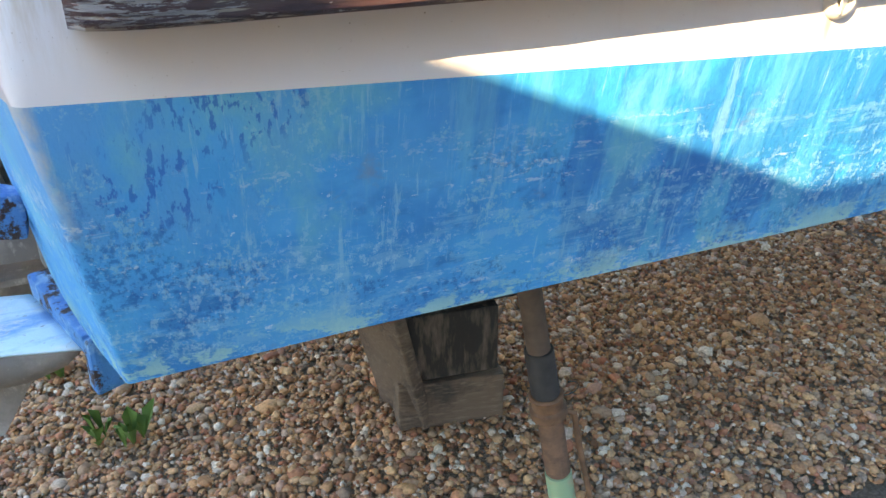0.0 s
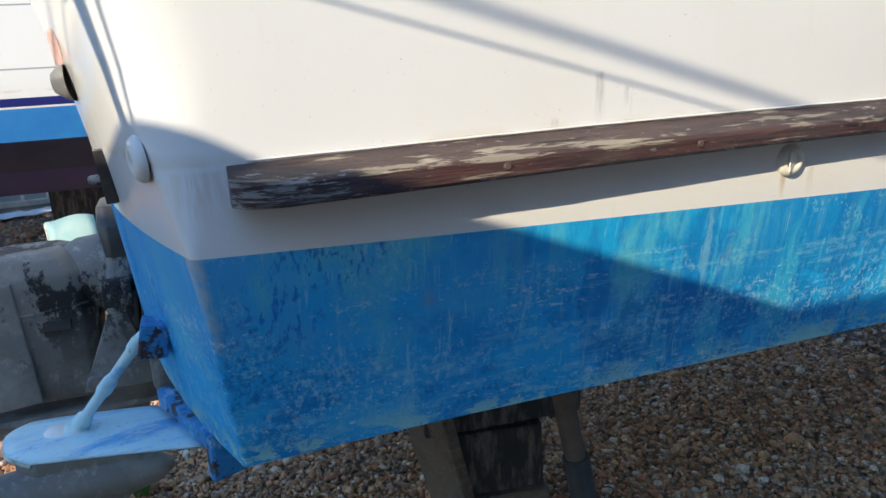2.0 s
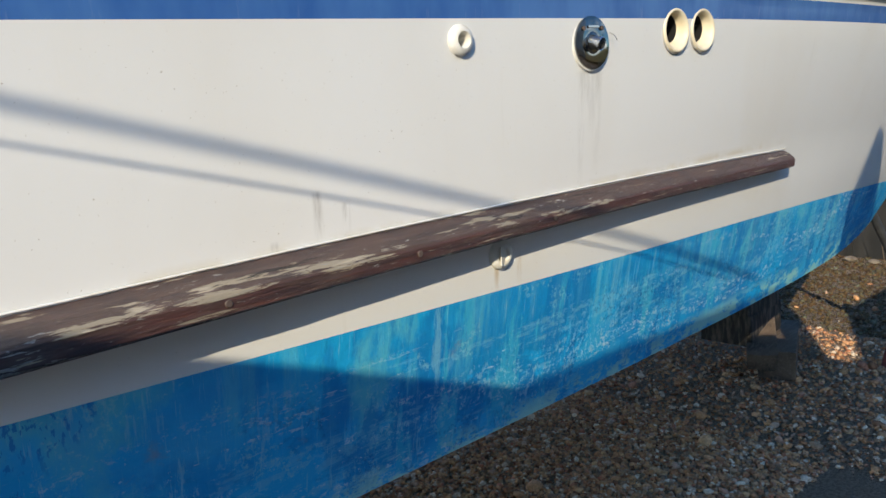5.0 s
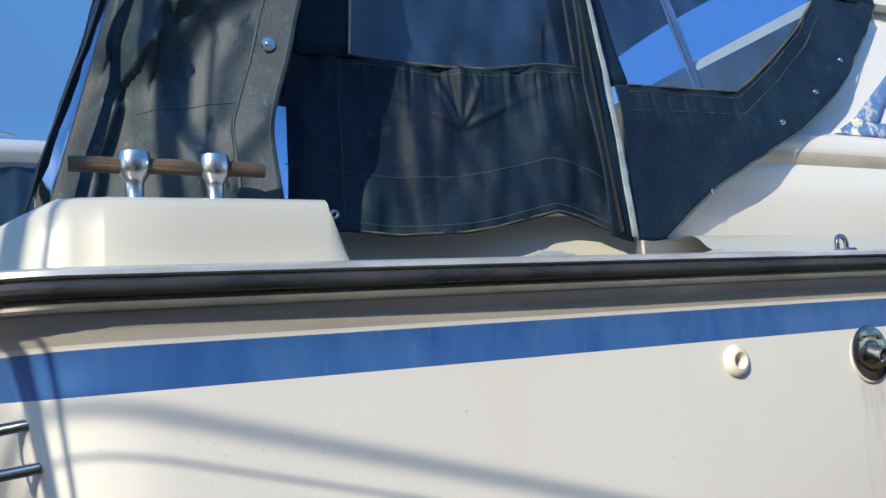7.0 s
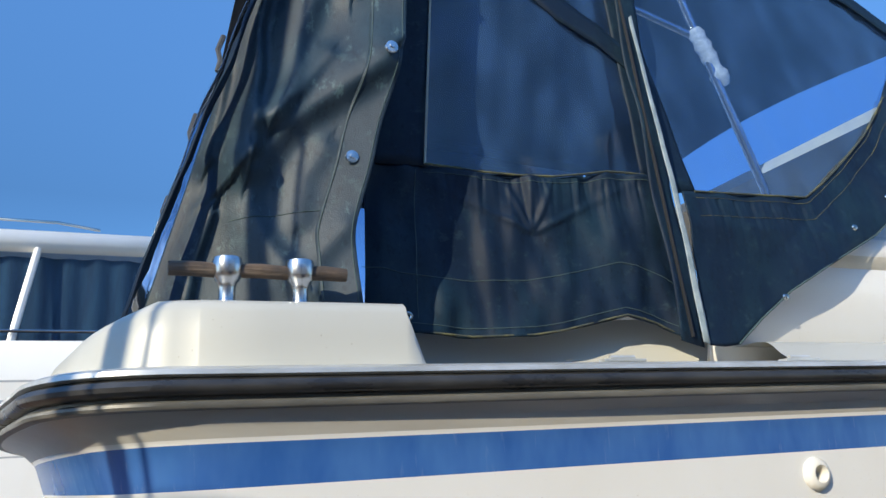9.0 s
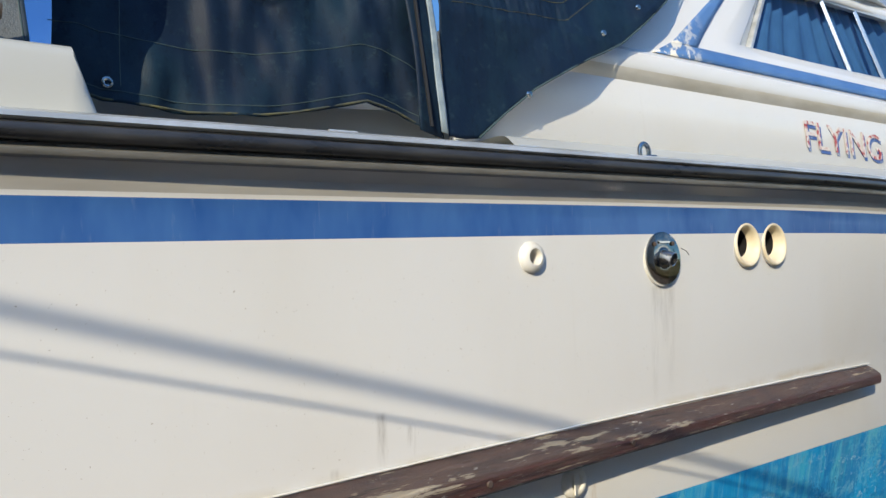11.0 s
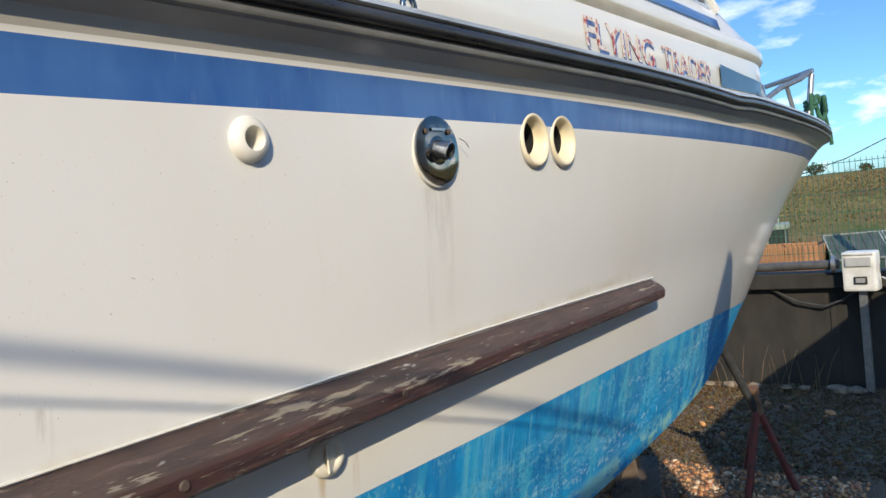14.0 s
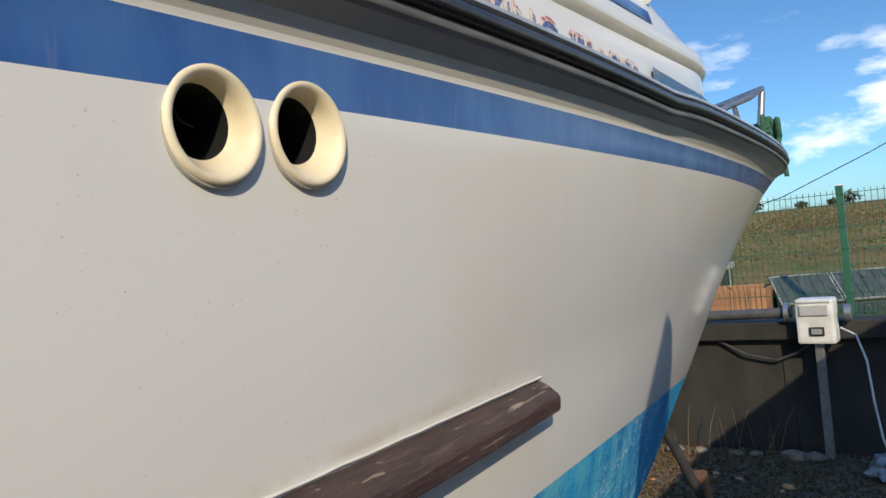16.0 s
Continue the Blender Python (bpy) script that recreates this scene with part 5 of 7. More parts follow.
part("grommet", lathe([(0.004, 0.001), (0.0065, 0.0025), (0.0095, 0.002), (0.0105, 0.0)], pose(gx, on_b(gx, gz) - 0.003, gz, 90), 20), M_STEEL, canopy, "dull eyelet", True)
# forward panel running up the cabin
fabric("fore_panel", [(0.985, 2.062), (1.03, 2.060), (1.075, 2.066), (1.232, 2.183), (1.40, 2.268), (1.557, 2.336), (1.75, 2.475), (1.94, 2.63), (2.08, 2.78)],
       [(0.995, 2.410), (1.11, 2.414), (1.25, 2.420), (1.366, 2.424), (1.51, 2.516), (1.675, 2.640), (1.83, 2.79)], yf, M_CANVAS, canopy, "mossy canvas panel with snap fasteners", 200, 40, **FORE)
fabric("panel_edge", [(0.985, 2.405), (1.035, 2.412)], [(0.930, 3.25), (0.985, 3.25)], yd, M_CANVAS, canopy, "", 6, 26, 0.006)
v = fabric("vinyl_window", [(1.030, 2.411), (1.21, 2.418), (1.368, 2.424), (1.52, 2.530), (1.675, 2.642), (1.84, 2.79)], [(0.980, 3.27), (1.30, 3.27), (1.52, 3.26), (1.70, 3.235), (1.88, 3.17), (2.06, 3.03)], lambda x, z: yd(x, z) + 0.004, M_VINYL, canopy, "cloudy clear vinyl window", 30, 16, 0.008, 0)
v.visible_shadow = False
part("piping", tube([(x, yd(x, z) - 0.004, z) for x, z in ((1.030, 2.412), (1.15, 2.416), (1.25, 2.420), (1.366, 2.425), (1.44, 2.470), (1.51, 2.518), (1.59, 2.577), (1.675, 2.642), (1.75, 2.712), (1.83, 2.792))], 0.0030, 6), M_PIPING, canopy, "mossy stitched seam", True)
part("piping", tube([(x, on_f(x, z) - 0.002, z) for x, z in ((1.075, 2.067), (1.15, 2.124), (1.232, 2.184), (1.32, 2.230), (1.40, 2.269), (1.48, 2.302), (1.557, 2.337), (1.65, 2.402), (1.75, 2.476), (1.85, 2.556), (1.94, 2.631), (2.08, 2.782))], 0.0022, 6), M_STITCH, canopy, "", True)
fabric("fore_border", [(1.82, 2.78), (2.08, 2.775)], [(2.04, 3.05), (2.12, 3.02)], yd, M_CANVAS, canopy, "", 8, 8, 0.004)
fabric("top_hem", [(0.93, 3.245), (1.30, 3.25), (1.52, 3.24), (1.70, 3.21), (1.88, 3.145), (2.06, 3.01)], [(0.93, 3.29), (1.30, 3.295), (1.52, 3.285), (1.72, 3.255), (1.90, 3.19), (2.10, 3.04)], lambda x, z: yd(x, z) - 0.004, M_CANVAS, canopy, "", 40, 4, 0.004)
# bunched aft corner panel
def corner_cloth(name, z0, z1, left, right, lift, label, n, m):
    rows = []
    for i in range(m + 1):
        z = z0 + (z1 - z0) * i / m
        rows.append([Vector((x, ya(x, z) - lift, z)) for x in [left(z) + (right(z) - left(z)) * j / n for j in range(n + 1)]])
    return thicken(put(name, grid_mesh(name, rows, M_CANVAS_SUNLIT, True), canopy, label), 0.0025)


corner_cloth("corner_panel", 2.086, 3.25, lambda z: -0.115 + 0.272 * (z - 2.086), edge_x, 0.0, "loose folded canvas corner panel", 110, 150)
corner_cloth("corner_flap", 2.086, 3.20, lambda z: edge_x(z) - 0.064, lambda z: edge_x(z) + 0.001, 0.004, "turned and stitched edge", 12, 110)
for dx in (-0.060, -0.006):
    part("stitching", tube([(edge_x(z) + dx, ya(edge_x(z) + dx, z) - 0.0062, z) for z in [2.09 + 1.1 * k / 80 for k in range(81)]], 0.0010, 5), M_STITCH, canopy, "", True)
part("stitching", tube([(x, ya(x, 2.285 + 0.10 * (x - 0.03)) - 0.002, 2.285 + 0.10 * (x - 0.03)) for x in [0.03 + 0.15 * k / 30 for k in range(31)]], 0.0009, 5), M_STITCH, canopy, "", True)
for x, z in ((0.233, 2.398), (0.303, 2.609), (0.345, 2.80), (0.375, 2.97)):
    part("turn_button", lathe([(0.0, 0.007), (0.004, 0.007), (0.005, 0.004), (0.0115, 0.003), (0.013, 0.0)], pose(x, ya(x, z) - 0.010, z, 90), 20), M_CHROME, canopy, "nickel turn button", True)
for x, z in ((1.215, 2.150), (1.488, 2.332), (1.64, 2.425), (1.79, 2.535)):
    part("snap_fastener", lathe([(0.0, 0.005), (0.006, 0.004), (0.0085, 0.0)], pose(x, on_f(x, z + 0.02) - 0.002, z + 0.02, 90), 16), M_STEEL, canopy, "", True)
# aft curtain, seen along its edge
def aft_sheet(name, y0, y1, z0, z1, mat, label, bow=0.0, n=24):
    rows = []
    for i in range(n + 1):
        z = z0 + (z1 - z0) * i / n
        rows.append([Vector((-0.135 + 0.325 * (z - 2.1) + bow * math.sin(math.pi * i / n) + 0.012 * noise.noise((z * 8, y0 + j * 0.4, 2)), y0 + (y1 - y0) * j / 12, z)) for j in range(13)])
    return thicken(put(name, grid_mesh(name, rows, mat, True), canopy, label), 0.0025)
aft_sheet("aft_curtain", 0.21, 0.235, 2.09, 3.25, M_CANVAS, "canvas border of the aft curtain")
v = aft_sheet("aft_vinyl", 0.235, 0.95, 2.15, 3.2, M_VINYL, "clear vinyl aft curtain", -0.015)
v.visible_shadow = False
aft_sheet("aft_border", 0.95, 1.05, 2.40, 3.25, M_CANVAS, "", -0.02)
for y, z, l in ((0.62, 2.66, 0.12), (0.80, 2.52, 0.10), (0.50, 2.80, 0.09)):
    x = -0.135 + 0.325 * (z - 2.1) - 0.055
    part("strap", tube([(x, y, z), (x - 0.012, y, z - l * 0.4), (x - 0.006, y, z - l * 0.7), (x - 0.012, y, z - l)], 0.006, 6), M_TAPE, canopy, "dangling black strap with buckle", True)
# canopy top and far side
rows = []
for j in range(17):
    a = j / 16
    rows.append([Vector((x, 0.38 + (2 * MID - 0.76 + 0.13 * min(max((1.9 - x) / 0.15, 0), 1)) * a, z + 0.07 * math.sin(math.pi * a))) for x, z in ((0.13, 3.24), (0.3, 3.26), (0.6, 3.28), (0.93, 3.29), (1.3, 3.29), (1.6, 3.27), (1.9, 3.19), (2.1, 3.04))])
thicken(put("canopy_top", grid_mesh("canopy_top", rows, M_CANVAS, True), canopy, "dark canvas canopy top"), 0.003)
fabric("far_panel", [(-0.1, 2.05), (0.5, 2.05), (0.99, 2.05)], [(-0.02, 2.46), (0.5, 2.46), (0.97, 2.46)], yb, M_CANVAS, canopy, "", 20, 8, 0.01, far=True)
v = fabric("vinyl_window", [(0.0, 2.46), (0.97, 2.46)], [(0.16, 3.25), (0.94, 3.25)], yb, M_VINYL, canopy, "cloudy clear vinyl window", 12, 8, 0.01, 0, far=True)
v.visible_shadow = False
fabric("far_fore_panel", [(0.995, 2.05), (1.115, 2.07), (1.60, 2.35), (2.03, 2.76)], [(0.985, 2.40), (1.355, 2.41), (1.66, 2.632), (1.80, 2.77)], yd, M_CANVAS, canopy, "", 20, 6, 0.01, far=True)
fabric("far_valance", [(0.60, 2.97), (1.0, 2.95), (1.95, 2.83)], [(0.62, 3.34), (0.94, 3.35), (1.98, 3.30)], lambda x, z: 0.26 + 0.2 * max(0.96 - x, 0), M_CANVAS, canopy, "", 20, 4, 0.01, far=True)
# canopy frame
frame_tube = part("canopy_frame", tube([(1.20, 0.46, 3.28), (1.278, 0.455, 3.205), (1.495, 0.45, 2.533), (1.64, 0.45, 2.02)], 0.0125, 12), M_CHROME, canopy, "alloy hood stick", True)
add = [(1.334 + 0.081 * k / 10, 0.452, 3.02 - 0.17 * k / 10) for k in range(11)]
part("bubble_wrap", tube(add, [0.016, 0.024, 0.020, 0.026, 0.021, 0.025, 0.020, 0.018, 0.028, 0.024, 0.014], 14), material("bubble_wrap", (0.75, 0.78, 0.82), 0.2, other=(0.5, 0.55, 0.6), scale=90, bump=0.9, bump_scale=160), frame_tube, "bubble wrap taped round the tube", True)
part("canopy_frame", tube([(1.34, 0.46, 3.0), (1.12, 0.50, 3.10), (0.70, 0.52, 3.22)], 0.011, 10), M_CHROME, canopy, "", True)
# hinge plates on the deck under the canvas
for x in (0.66, 1.06):
    f = part("deck_hinge", box(pose(x, 0.035, 2.010), (0.085, 0.022, 0.005), 0.0015), M_METALSTRIP, boat, "stainless deck hinge")
    part("knuckle", tube([(x - 0.025, 0.035, 2.015), (x + 0.025, 0.035, 2.015)], 0.0045, 8), M_METALSTRIP, f)

# ---- pulpit and its rope ----
pulpit = new("pulpit")
pulpit.parent = boat
tagged(pulpit, "galvanised tube pulpit on the bow")
M_GALV = material("galvanised_tube", (0.42, 0.43, 0.44), 0.4, 0.8, other=(0.30, 0.31, 0.32), scale=30)
z_b = 1.925
part("stanchion", tube([(5.10, 0.205, z_b), (5.14, 0.185, 2.10), (5.175, 0.170, 2.265)], 0.016, 12), M_GALV, pulpit, "", True)
part("top_rail", tube([(4.62, 0.33, 2.055), (4.70, 0.31, 2.12), (4.86, 0.265, 2.185), (5.05, 0.205, 2.235), (5.14, 0.175, 2.275), (5.185, 0.17, 2.285), (5.5, 0.42, 2.29), (5.85, 0.75, 2.29), (5.95, MID, 2.29), (5.85, 2 * MID - 0.75, 2.29), (5.5, 2 * MID - 0.42, 2.29), (5.1, 2 * MID - 0.2, 2.25), (4.6, 2 * MID - 0.33, 2.06)], 0.015, 12), M_GALV, pulpit, "", True)
part("brace", tube([(4.92, 0.25, 2.20), (5.00, 0.24, 2.06), (5.06, 0.23, z_b)], 0.012, 10), M_GALV, pulpit, "", True)
part("stanchion", tube([(5.80, 0.72, z_b), (5.84, 0.74, 2.29)], 0.015, 10), M_GALV, pulpit, "", True)
part("deck_foot", box(pose(4.62, 0.34, 1.97), (0.14, 0.07, 0.09), 0.01), M_CREAM, pulpit)
M_ROPE = material("green_rope", (0.025, 0.10, 0.06), 0.85, other=(0.05, 0.16, 0.09), scale=90, stretch=(1, 1, 3), bump=0.8, bump_scale=240)
rope = thing("mooring_rope", "green braided rope knotted round the pulpit stanchion", "rope")
def rope_path(f, n):
    return [f(k / n) for k in range(n + 1)]
part("turns", tube(rope_path(lambda t: (5.145 + 0.030 * math.cos(t * 15), 0.180 + 0.030 * math.sin(t * 15), 2.06 + 0.05 * t), 40), 0.011, 8), M_ROPE, rope, "", True)
part("bight", tube(rope_path(lambda t: (5.09 - 0.035 * math.sin(t * 3.1), 0.165 - 0.01 * t, 1.94 + 0.20 * math.sin(t * 2.2)), 18), 0.011, 8), M_ROPE, rope, "", True)
part("knot", tube(rope_path(lambda t: (5.20 + 0.045 * math.sin(t * 12.5), 0.14 + 0.03 * math.cos(t * 9), 2.10 - 0.05 * t + 0.05 * math.sin(t * 19)), 60), 0.012, 8), M_ROPE, rope, "", True)
part("tail", tube(rope_path(lambda t: (5.22 + 0.07 * t - 0.10 * max(0, t - 0.7), 0.13 - 0.02 * t, 2.05 - 0.19 * t), 16), 0.011, 8), M_ROPE, rope, "", True)
part("lower_turns", tube(rope_path(lambda t: (5.17 + 0.05 * math.cos(t * 14), 0.155 + 0.02 * math.sin(t * 14), 1.945 + 0.05 * t * math.sin(t * 7)), 50), 0.011, 8), M_ROPE, rope, "", True)

# ---- stern gear ----
drive = new("outdrive")
drive.parent = boat
tagged(drive, "corroded grey alloy outdrive leg with flaking black paint")


def prism(rows, bevel=0.0):
    """A closed body lofted through rows of rings."""
    bm = bmesh.new()
    rings = [[bm.verts.new(p) for p in r] for r in rows]
    n = len(rings[0])
    for a, b in zip(rings, rings[1:]):
        for k in range(n):
            bm.faces.new((a[k], a[(k + 1) % n], b[(k + 1) % n], b[k]))
    bm.faces.new(rings[0])
    bm.faces.new(list(reversed(rings[-1])))
    if bevel:
        bmesh.ops.bevel(bm, geom=list(bm.edges), offset=bevel, segments=2, affect="EDGES", profile=0.6)
    return bm


def ringed(z, x0, x1, half, cut=0.3):
    c = half * cut
    return [Vector((x0 + c, MID - half, z)), Vector((x1 - c, MID - half, z)), Vector((x1, MID - half + c, z)), Vector((x1, MID + half - c, z)),
            Vector((x1 - c, MID + half, z)), Vector((x0 + c, MID + half, z)), Vector((x0, MID + half - c, z)), Vector((x0, MID - half + c, z))]


up = part("upper_gearcase", prism([ringed(0.735, -0.60, -0.27, 0.085), ringed(0.78, -0.59, -0.27, 0.10), ringed(0.98, -0.575, -0.255, 0.12), ringed(1.10, -0.55, -0.27, 0.125), ringed(1.145, -0.52, -0.31, 0.105), ringed(1.155, -0.49, -0.33, 0.08)], 0.008),
          M_DRIVE, drive, "", True, 35)
part("cover", box(pose(-0.50, MID - 0.122, 0.92, 0, -4, 0), (0.13, 0.018, 0.34), 0.006), M_DRIVE, up)
part("name_panel", box(pose(-0.365, MID - 0.124, 0.965), (0.085, 0.008, 0.030), 0.003), M_DRIVE, up)
part("seam", box(pose(-0.42, MID - 0.118, 1.0, 0, -6, 0), (0.30, 0.014, 0.008), 0.003), M_DRIVE, up)
part("bell_housing", tube([(-0.34, MID, 1.04), (-0.27, MID, 1.06), (-0.20, MID, 1.07), (-0.12, MID, 1.07)], [0.095, 0.11, 0.105, 0.12], 24), M_DRIVE, drive, "", True, 50)
yoke = part("gimbal_yoke", prism([ringed(0.78, -0.235, -0.165, 0.15, 0.1), ringed(1.00, -0.230, -0.150, 0.160, 0.1), ringed(1.135, -0.212, -0.140, 0.15, 0.1)], 0.006), M_DRIVE, drive, "", True, 35)
part("yoke_head", prism([ringed(1.132, -0.212, -0.138, 0.15, 0.1), ringed(1.215, -0.226, -0.125, 0.13, 0.2), ringed(1.262, -0.222, -0.150, 0.09, 0.2)], 0.006), M_BLACKPLATE, yoke, "worn black head", True, 35)
part("pivot_cap", box(pose(-0.195, MID - 0.17, 1.045), (0.075, 0.03, 0.075), 0.006), M_DRIVE, yoke)
part("pivot_bolt", lathe([(0, 0.008), (0.013, 0.008), (0.016, 0)], pose(-0.195, MID - 0.186, 1.05, 90), 16), M_DRIVE, yoke)
part("trim_arm", prism([[Vector((x, MID - 0.165 + o, z)) for x, z in ((-0.228, 0.985), (-0.178, 0.985), (-0.125, 0.775), (-0.315, 0.775), (-0.300, 0.815))] for o in (0.0, 0.045)], 0.006), M_DRIVE, drive, "", True, 35)
part("arm_boss", lathe([(0, 0.012), (0.018, 0.011), (0.022, 0.004), (0.022, -0.02)], pose(-0.285, MID - 0.168, 0.80, 90), 18), M_DRIVE, drive, "", True)
part("transom_shield", box(pose(-0.115, MID, 1.03), (0.05, 0.46, 0.52), 0.02), M_DRIVE, drive)
part("cavitation_plate", prism([[Vector((-0.74 + 0.06 * (abs(k - 4) > 2), MID + 0.11 * s, z)) for k, s in ((0, -1), (8, 1))] + [Vector((-0.12, MID + 0.10, z)), Vector((-0.06, MID, z)), Vector((-0.12, MID - 0.10, z))] for z in (0.690, 0.708)], 0.003), M_DRIVE, drive)
low = part("lower_gearcase", prism([[Vector((x, MID + h * c, z)) for x, c in ((x0, 0), (x0 + 0.06, -1), (x1 - 0.08, -1), (x1, 0), (x1 - 0.08, 1), (x0 + 0.06, 1))] for z, x0, x1, h in ((0.42, -0.55, -0.20, 0.035), (0.56, -0.56, -0.19, 0.045), (0.695, -0.60, -0.16, 0.06))], 0.006), M_DRIVE, drive, "", True, 40)
part("torpedo", tube([(-0.13, MID, 0.44), (-0.17, MID, 0.44), (-0.26, MID, 0.44), (-0.45, MID, 0.44), (-0.58, MID, 0.44), (-0.64, MID, 0.44)], [0.012, 0.045, 0.068, 0.072, 0.065, 0.055], 24), M_DRIVE, low, "", True, 60)
part("skeg", prism([[Vector((x, MID + 0.008 * s, z)) for x in (x0, x1) for s in ((-1, 1) if x == x0 else (1, -1))] for z, x0, x1 in ((0.40, -0.52, -0.24), (0.22, -0.46, -0.36))], 0.002), M_DRIVE, low)
hub = part("propeller_hub", tube([(-0.645, MID, 0.44), (-0.70, MID, 0.44), (-0.78, MID, 0.44)], [0.05, 0.048, 0.036], 20), M_BLACKPLATE, drive, "black propeller boss", True)
for k in range(3):
    a = k * math.tau / 3 + 0.4
    rows = []
    for i in range(7):
        r = 0.045 + 0.125 * i / 6
        w = 0.055 * math.sin(math.pi * (0.25 + 0.68 * i / 6))
        rows.append([Vector((-0.70 + u * w * 0.8, MID + math.cos(a + u * w * 6) * r, 0.44 + math.sin(a + u * w * 6) * r)) for u in (-1, -0.5, 0, 0.5, 1)])
    thicken(put("blade", grid_mesh("blade", rows, M_BLACKPLATE, True), hub), 0.006)


def trim_tab(far):
    flip = (lambda y: 2 * MID - y) if far else (lambda y: y)
    tab = new("trim_tab")
    tab.parent = boat
    tagged(tab, "blue-painted trim tab with its ram, salt-stained")
    tilt = 0.0 if not far else 0.55
    rows = []
    for i in range(15):
        s = i / 14
        rows.append([Vector((-0.02 - 0.37 * s - (0.085 - 0.06 * s) * u + 0.05 * abs(2 * u - 1) ** 3 * s ** 4, flip(0.292 + 0.105 * s + (0.205 - 0.03 * s) * u), 0.915 + tilt * s * 0.36 - 0.018 * s * s - 0.012 * (1 - u) ** 4)) for u in [k / 8 for k in range(9)]])
    # far plate is turned up and placed to fit the camera's view
    if far:
        rows = [[Vector((-0.30 - 0.17 * i / 6 - 0.03 * u, flip(0.42 + 0.10 * u * 0 - 0.12 * u), 0.915 + 0.165 * u + 0.01 * math.sin(i * 0.8))) for u in [k / 6 for k in range(7)]] for i in range(7)]
    plate = thicken(put("plate", grid_mesh("plate", rows, M_TABPALE if far else M_TAB, True), tab, "pale green plate, turned up to fit the camera's view" if far else "pale blue plate"), 0.0035)
    e = rows[-1]
    part("plate_lip", tube([(p.x, p.y, p.z - 0.004) for p in e], 0.005, 6), M_TABEDGE, plate, "", True)
    part("hinge_block", box(Matrix.Translation((-0.022, flip(0.385), 0.930)) @ pose(0, 0, 0, 0, 0, -20 if far else 20), (0.080, 0.27, 0.046), 0.006, 0.005), M_HINGE, tab, "corroded blue hinge block")
    part("hinge_end", box(Matrix.Translation((0.020, flip(0.250), 0.905)) @ pose(0, 0, 0, 0, 0, -20 if far else 20), (0.074, 0.034, 0.088), 0.008, 0.006), M_HINGE, tab, "worn hinge end")
    foot, head = Vector((-0.262, flip(0.465), 0.912 + tilt * 0.22)), Vector((-0.098, flip(0.375), 1.125))
    d = head - foot
    ram = part("ram", tube([foot + d * t for t in (0.0, 0.05, 0.12, 0.15, 0.36, 0.39, 0.41, 0.50, 0.53, 0.56, 0.80, 0.83, 0.90, 0.94, 1.0)], [0.015, 0.018, 0.017, 0.011, 0.0115, 0.0135, 0.0155, 0.015, 0.0125, 0.0105, 0.0115, 0.0145, 0.015, 0.012, 0.010], 16), M_TAB, tab, "blue painted ram", True)
    part("foot", lathe([(0, 0.030), (0.018, 0.028), (0.026, 0.010), (0.040, 0.0)], Matrix.Translation(foot - Vector((0, 0, 0.012))), 16), M_TAB, ram, "", True)
    part("head_bracket", box(Matrix.Translation(head + Vector((0.014, -0.012 if not far else 0.012, -0.012))) @ pose(0, 0, 0, 0, 10, 0), (0.050, 0.058, 0.078), 0.008, 0.007), M_HINGE, ram, "worn blue bracket")
    part("filler", lathe([(0, 0.016), (0.03, 0.013), (0.045, 0.0)], Matrix.Translation(foot + Vector((-0.03, 0.02 if not far else -0.02, -0.014))), 12), M_PLASTIC, tab, "lump of white sealant", True)


trim_tab(False)
trim_tab(True)


def transom_at(y, z):
    """A pose on the transom, its z axis aft."""
    x = float(np.interp(z, [0.95, 1.34, 1.47, 1.62, 1.84], [0.044, 0.005, -0.015, -0.045, -0.105]))
    half = MID - 0.01
    back = 0.185 * (1 - ((MID - y) / half) ** 2)
    yaw = math.degrees(math.atan2(0.37 * (MID - y) / half, half))
    return Matrix.Translation((x - back, y, z)) @ pose(0, 0, 0, 0, 0, 0) @ Euler((0, 0, -radians(yaw))).to_matrix().to_4x4() @ pose(0, 0, 0, 0, -96, 0)


f = part("transom_outlet", lathe([(0.012, -0.02), (0.012, 0.010), (0.018, 0.014), (0.030, 0.010), (0.036, 0.002), (0.036, -0.004)], transom_at(0.085, 1.488) @ pose(0, 0, 0.006, 30, 0, 0), 32), M_PLASTIC, boat, "white outlet on the transom", True, 60)
part("bore", lathe([(0.0, 0.004), (0.012, 0.004), (0.012, 0.009)], transom_at(0.085, 1.488) @ pose(0, 0, 0.006, 30, 0, 0), 20), M_DARK, f)
f = part("transom_bracket", box(transom_at(0.42, 1.425) @ pose(0, 0, 0.008), (0.105, 0.012, 0.024), 0.003), M_BLACKPLATE, boat, "black bracket plate")
part("pin", lathe([(0, 0.03), (0.008, 0.03), (0.010, 0.026), (0.010, 0.0)], transom_at(0.43, 1.42) @ pose(0, 0, 0.01), 14), M_DRIVE, f, "", True)
part("exhaust_cap", lathe([(0, 0.035), (0.02, 0.030), (0.034, 0.012), (0.038, 0.0)], transom_at(0.50, 1.60), 24), M_DRIVE, boat, "grey domed cap", True, 60)
for z in (1.786,):
    a = transom_at(0.10, z)
    pts = [a @ Vector((-0.028, 0, -0.01)), a @ Vector((-0.028, 0, 0.045)), a @ Vector((-0.020, 0, 0.062)), a @ Vector((0.020, 0, 0.062)), a @ Vector((0.028, 0, 0.045)), a @ Vector((0.028, 0, -0.01))]
    part("grab_handle", tube(pts, 0.008, 10), M_STEEL, boat, "stainless grab handle", True)
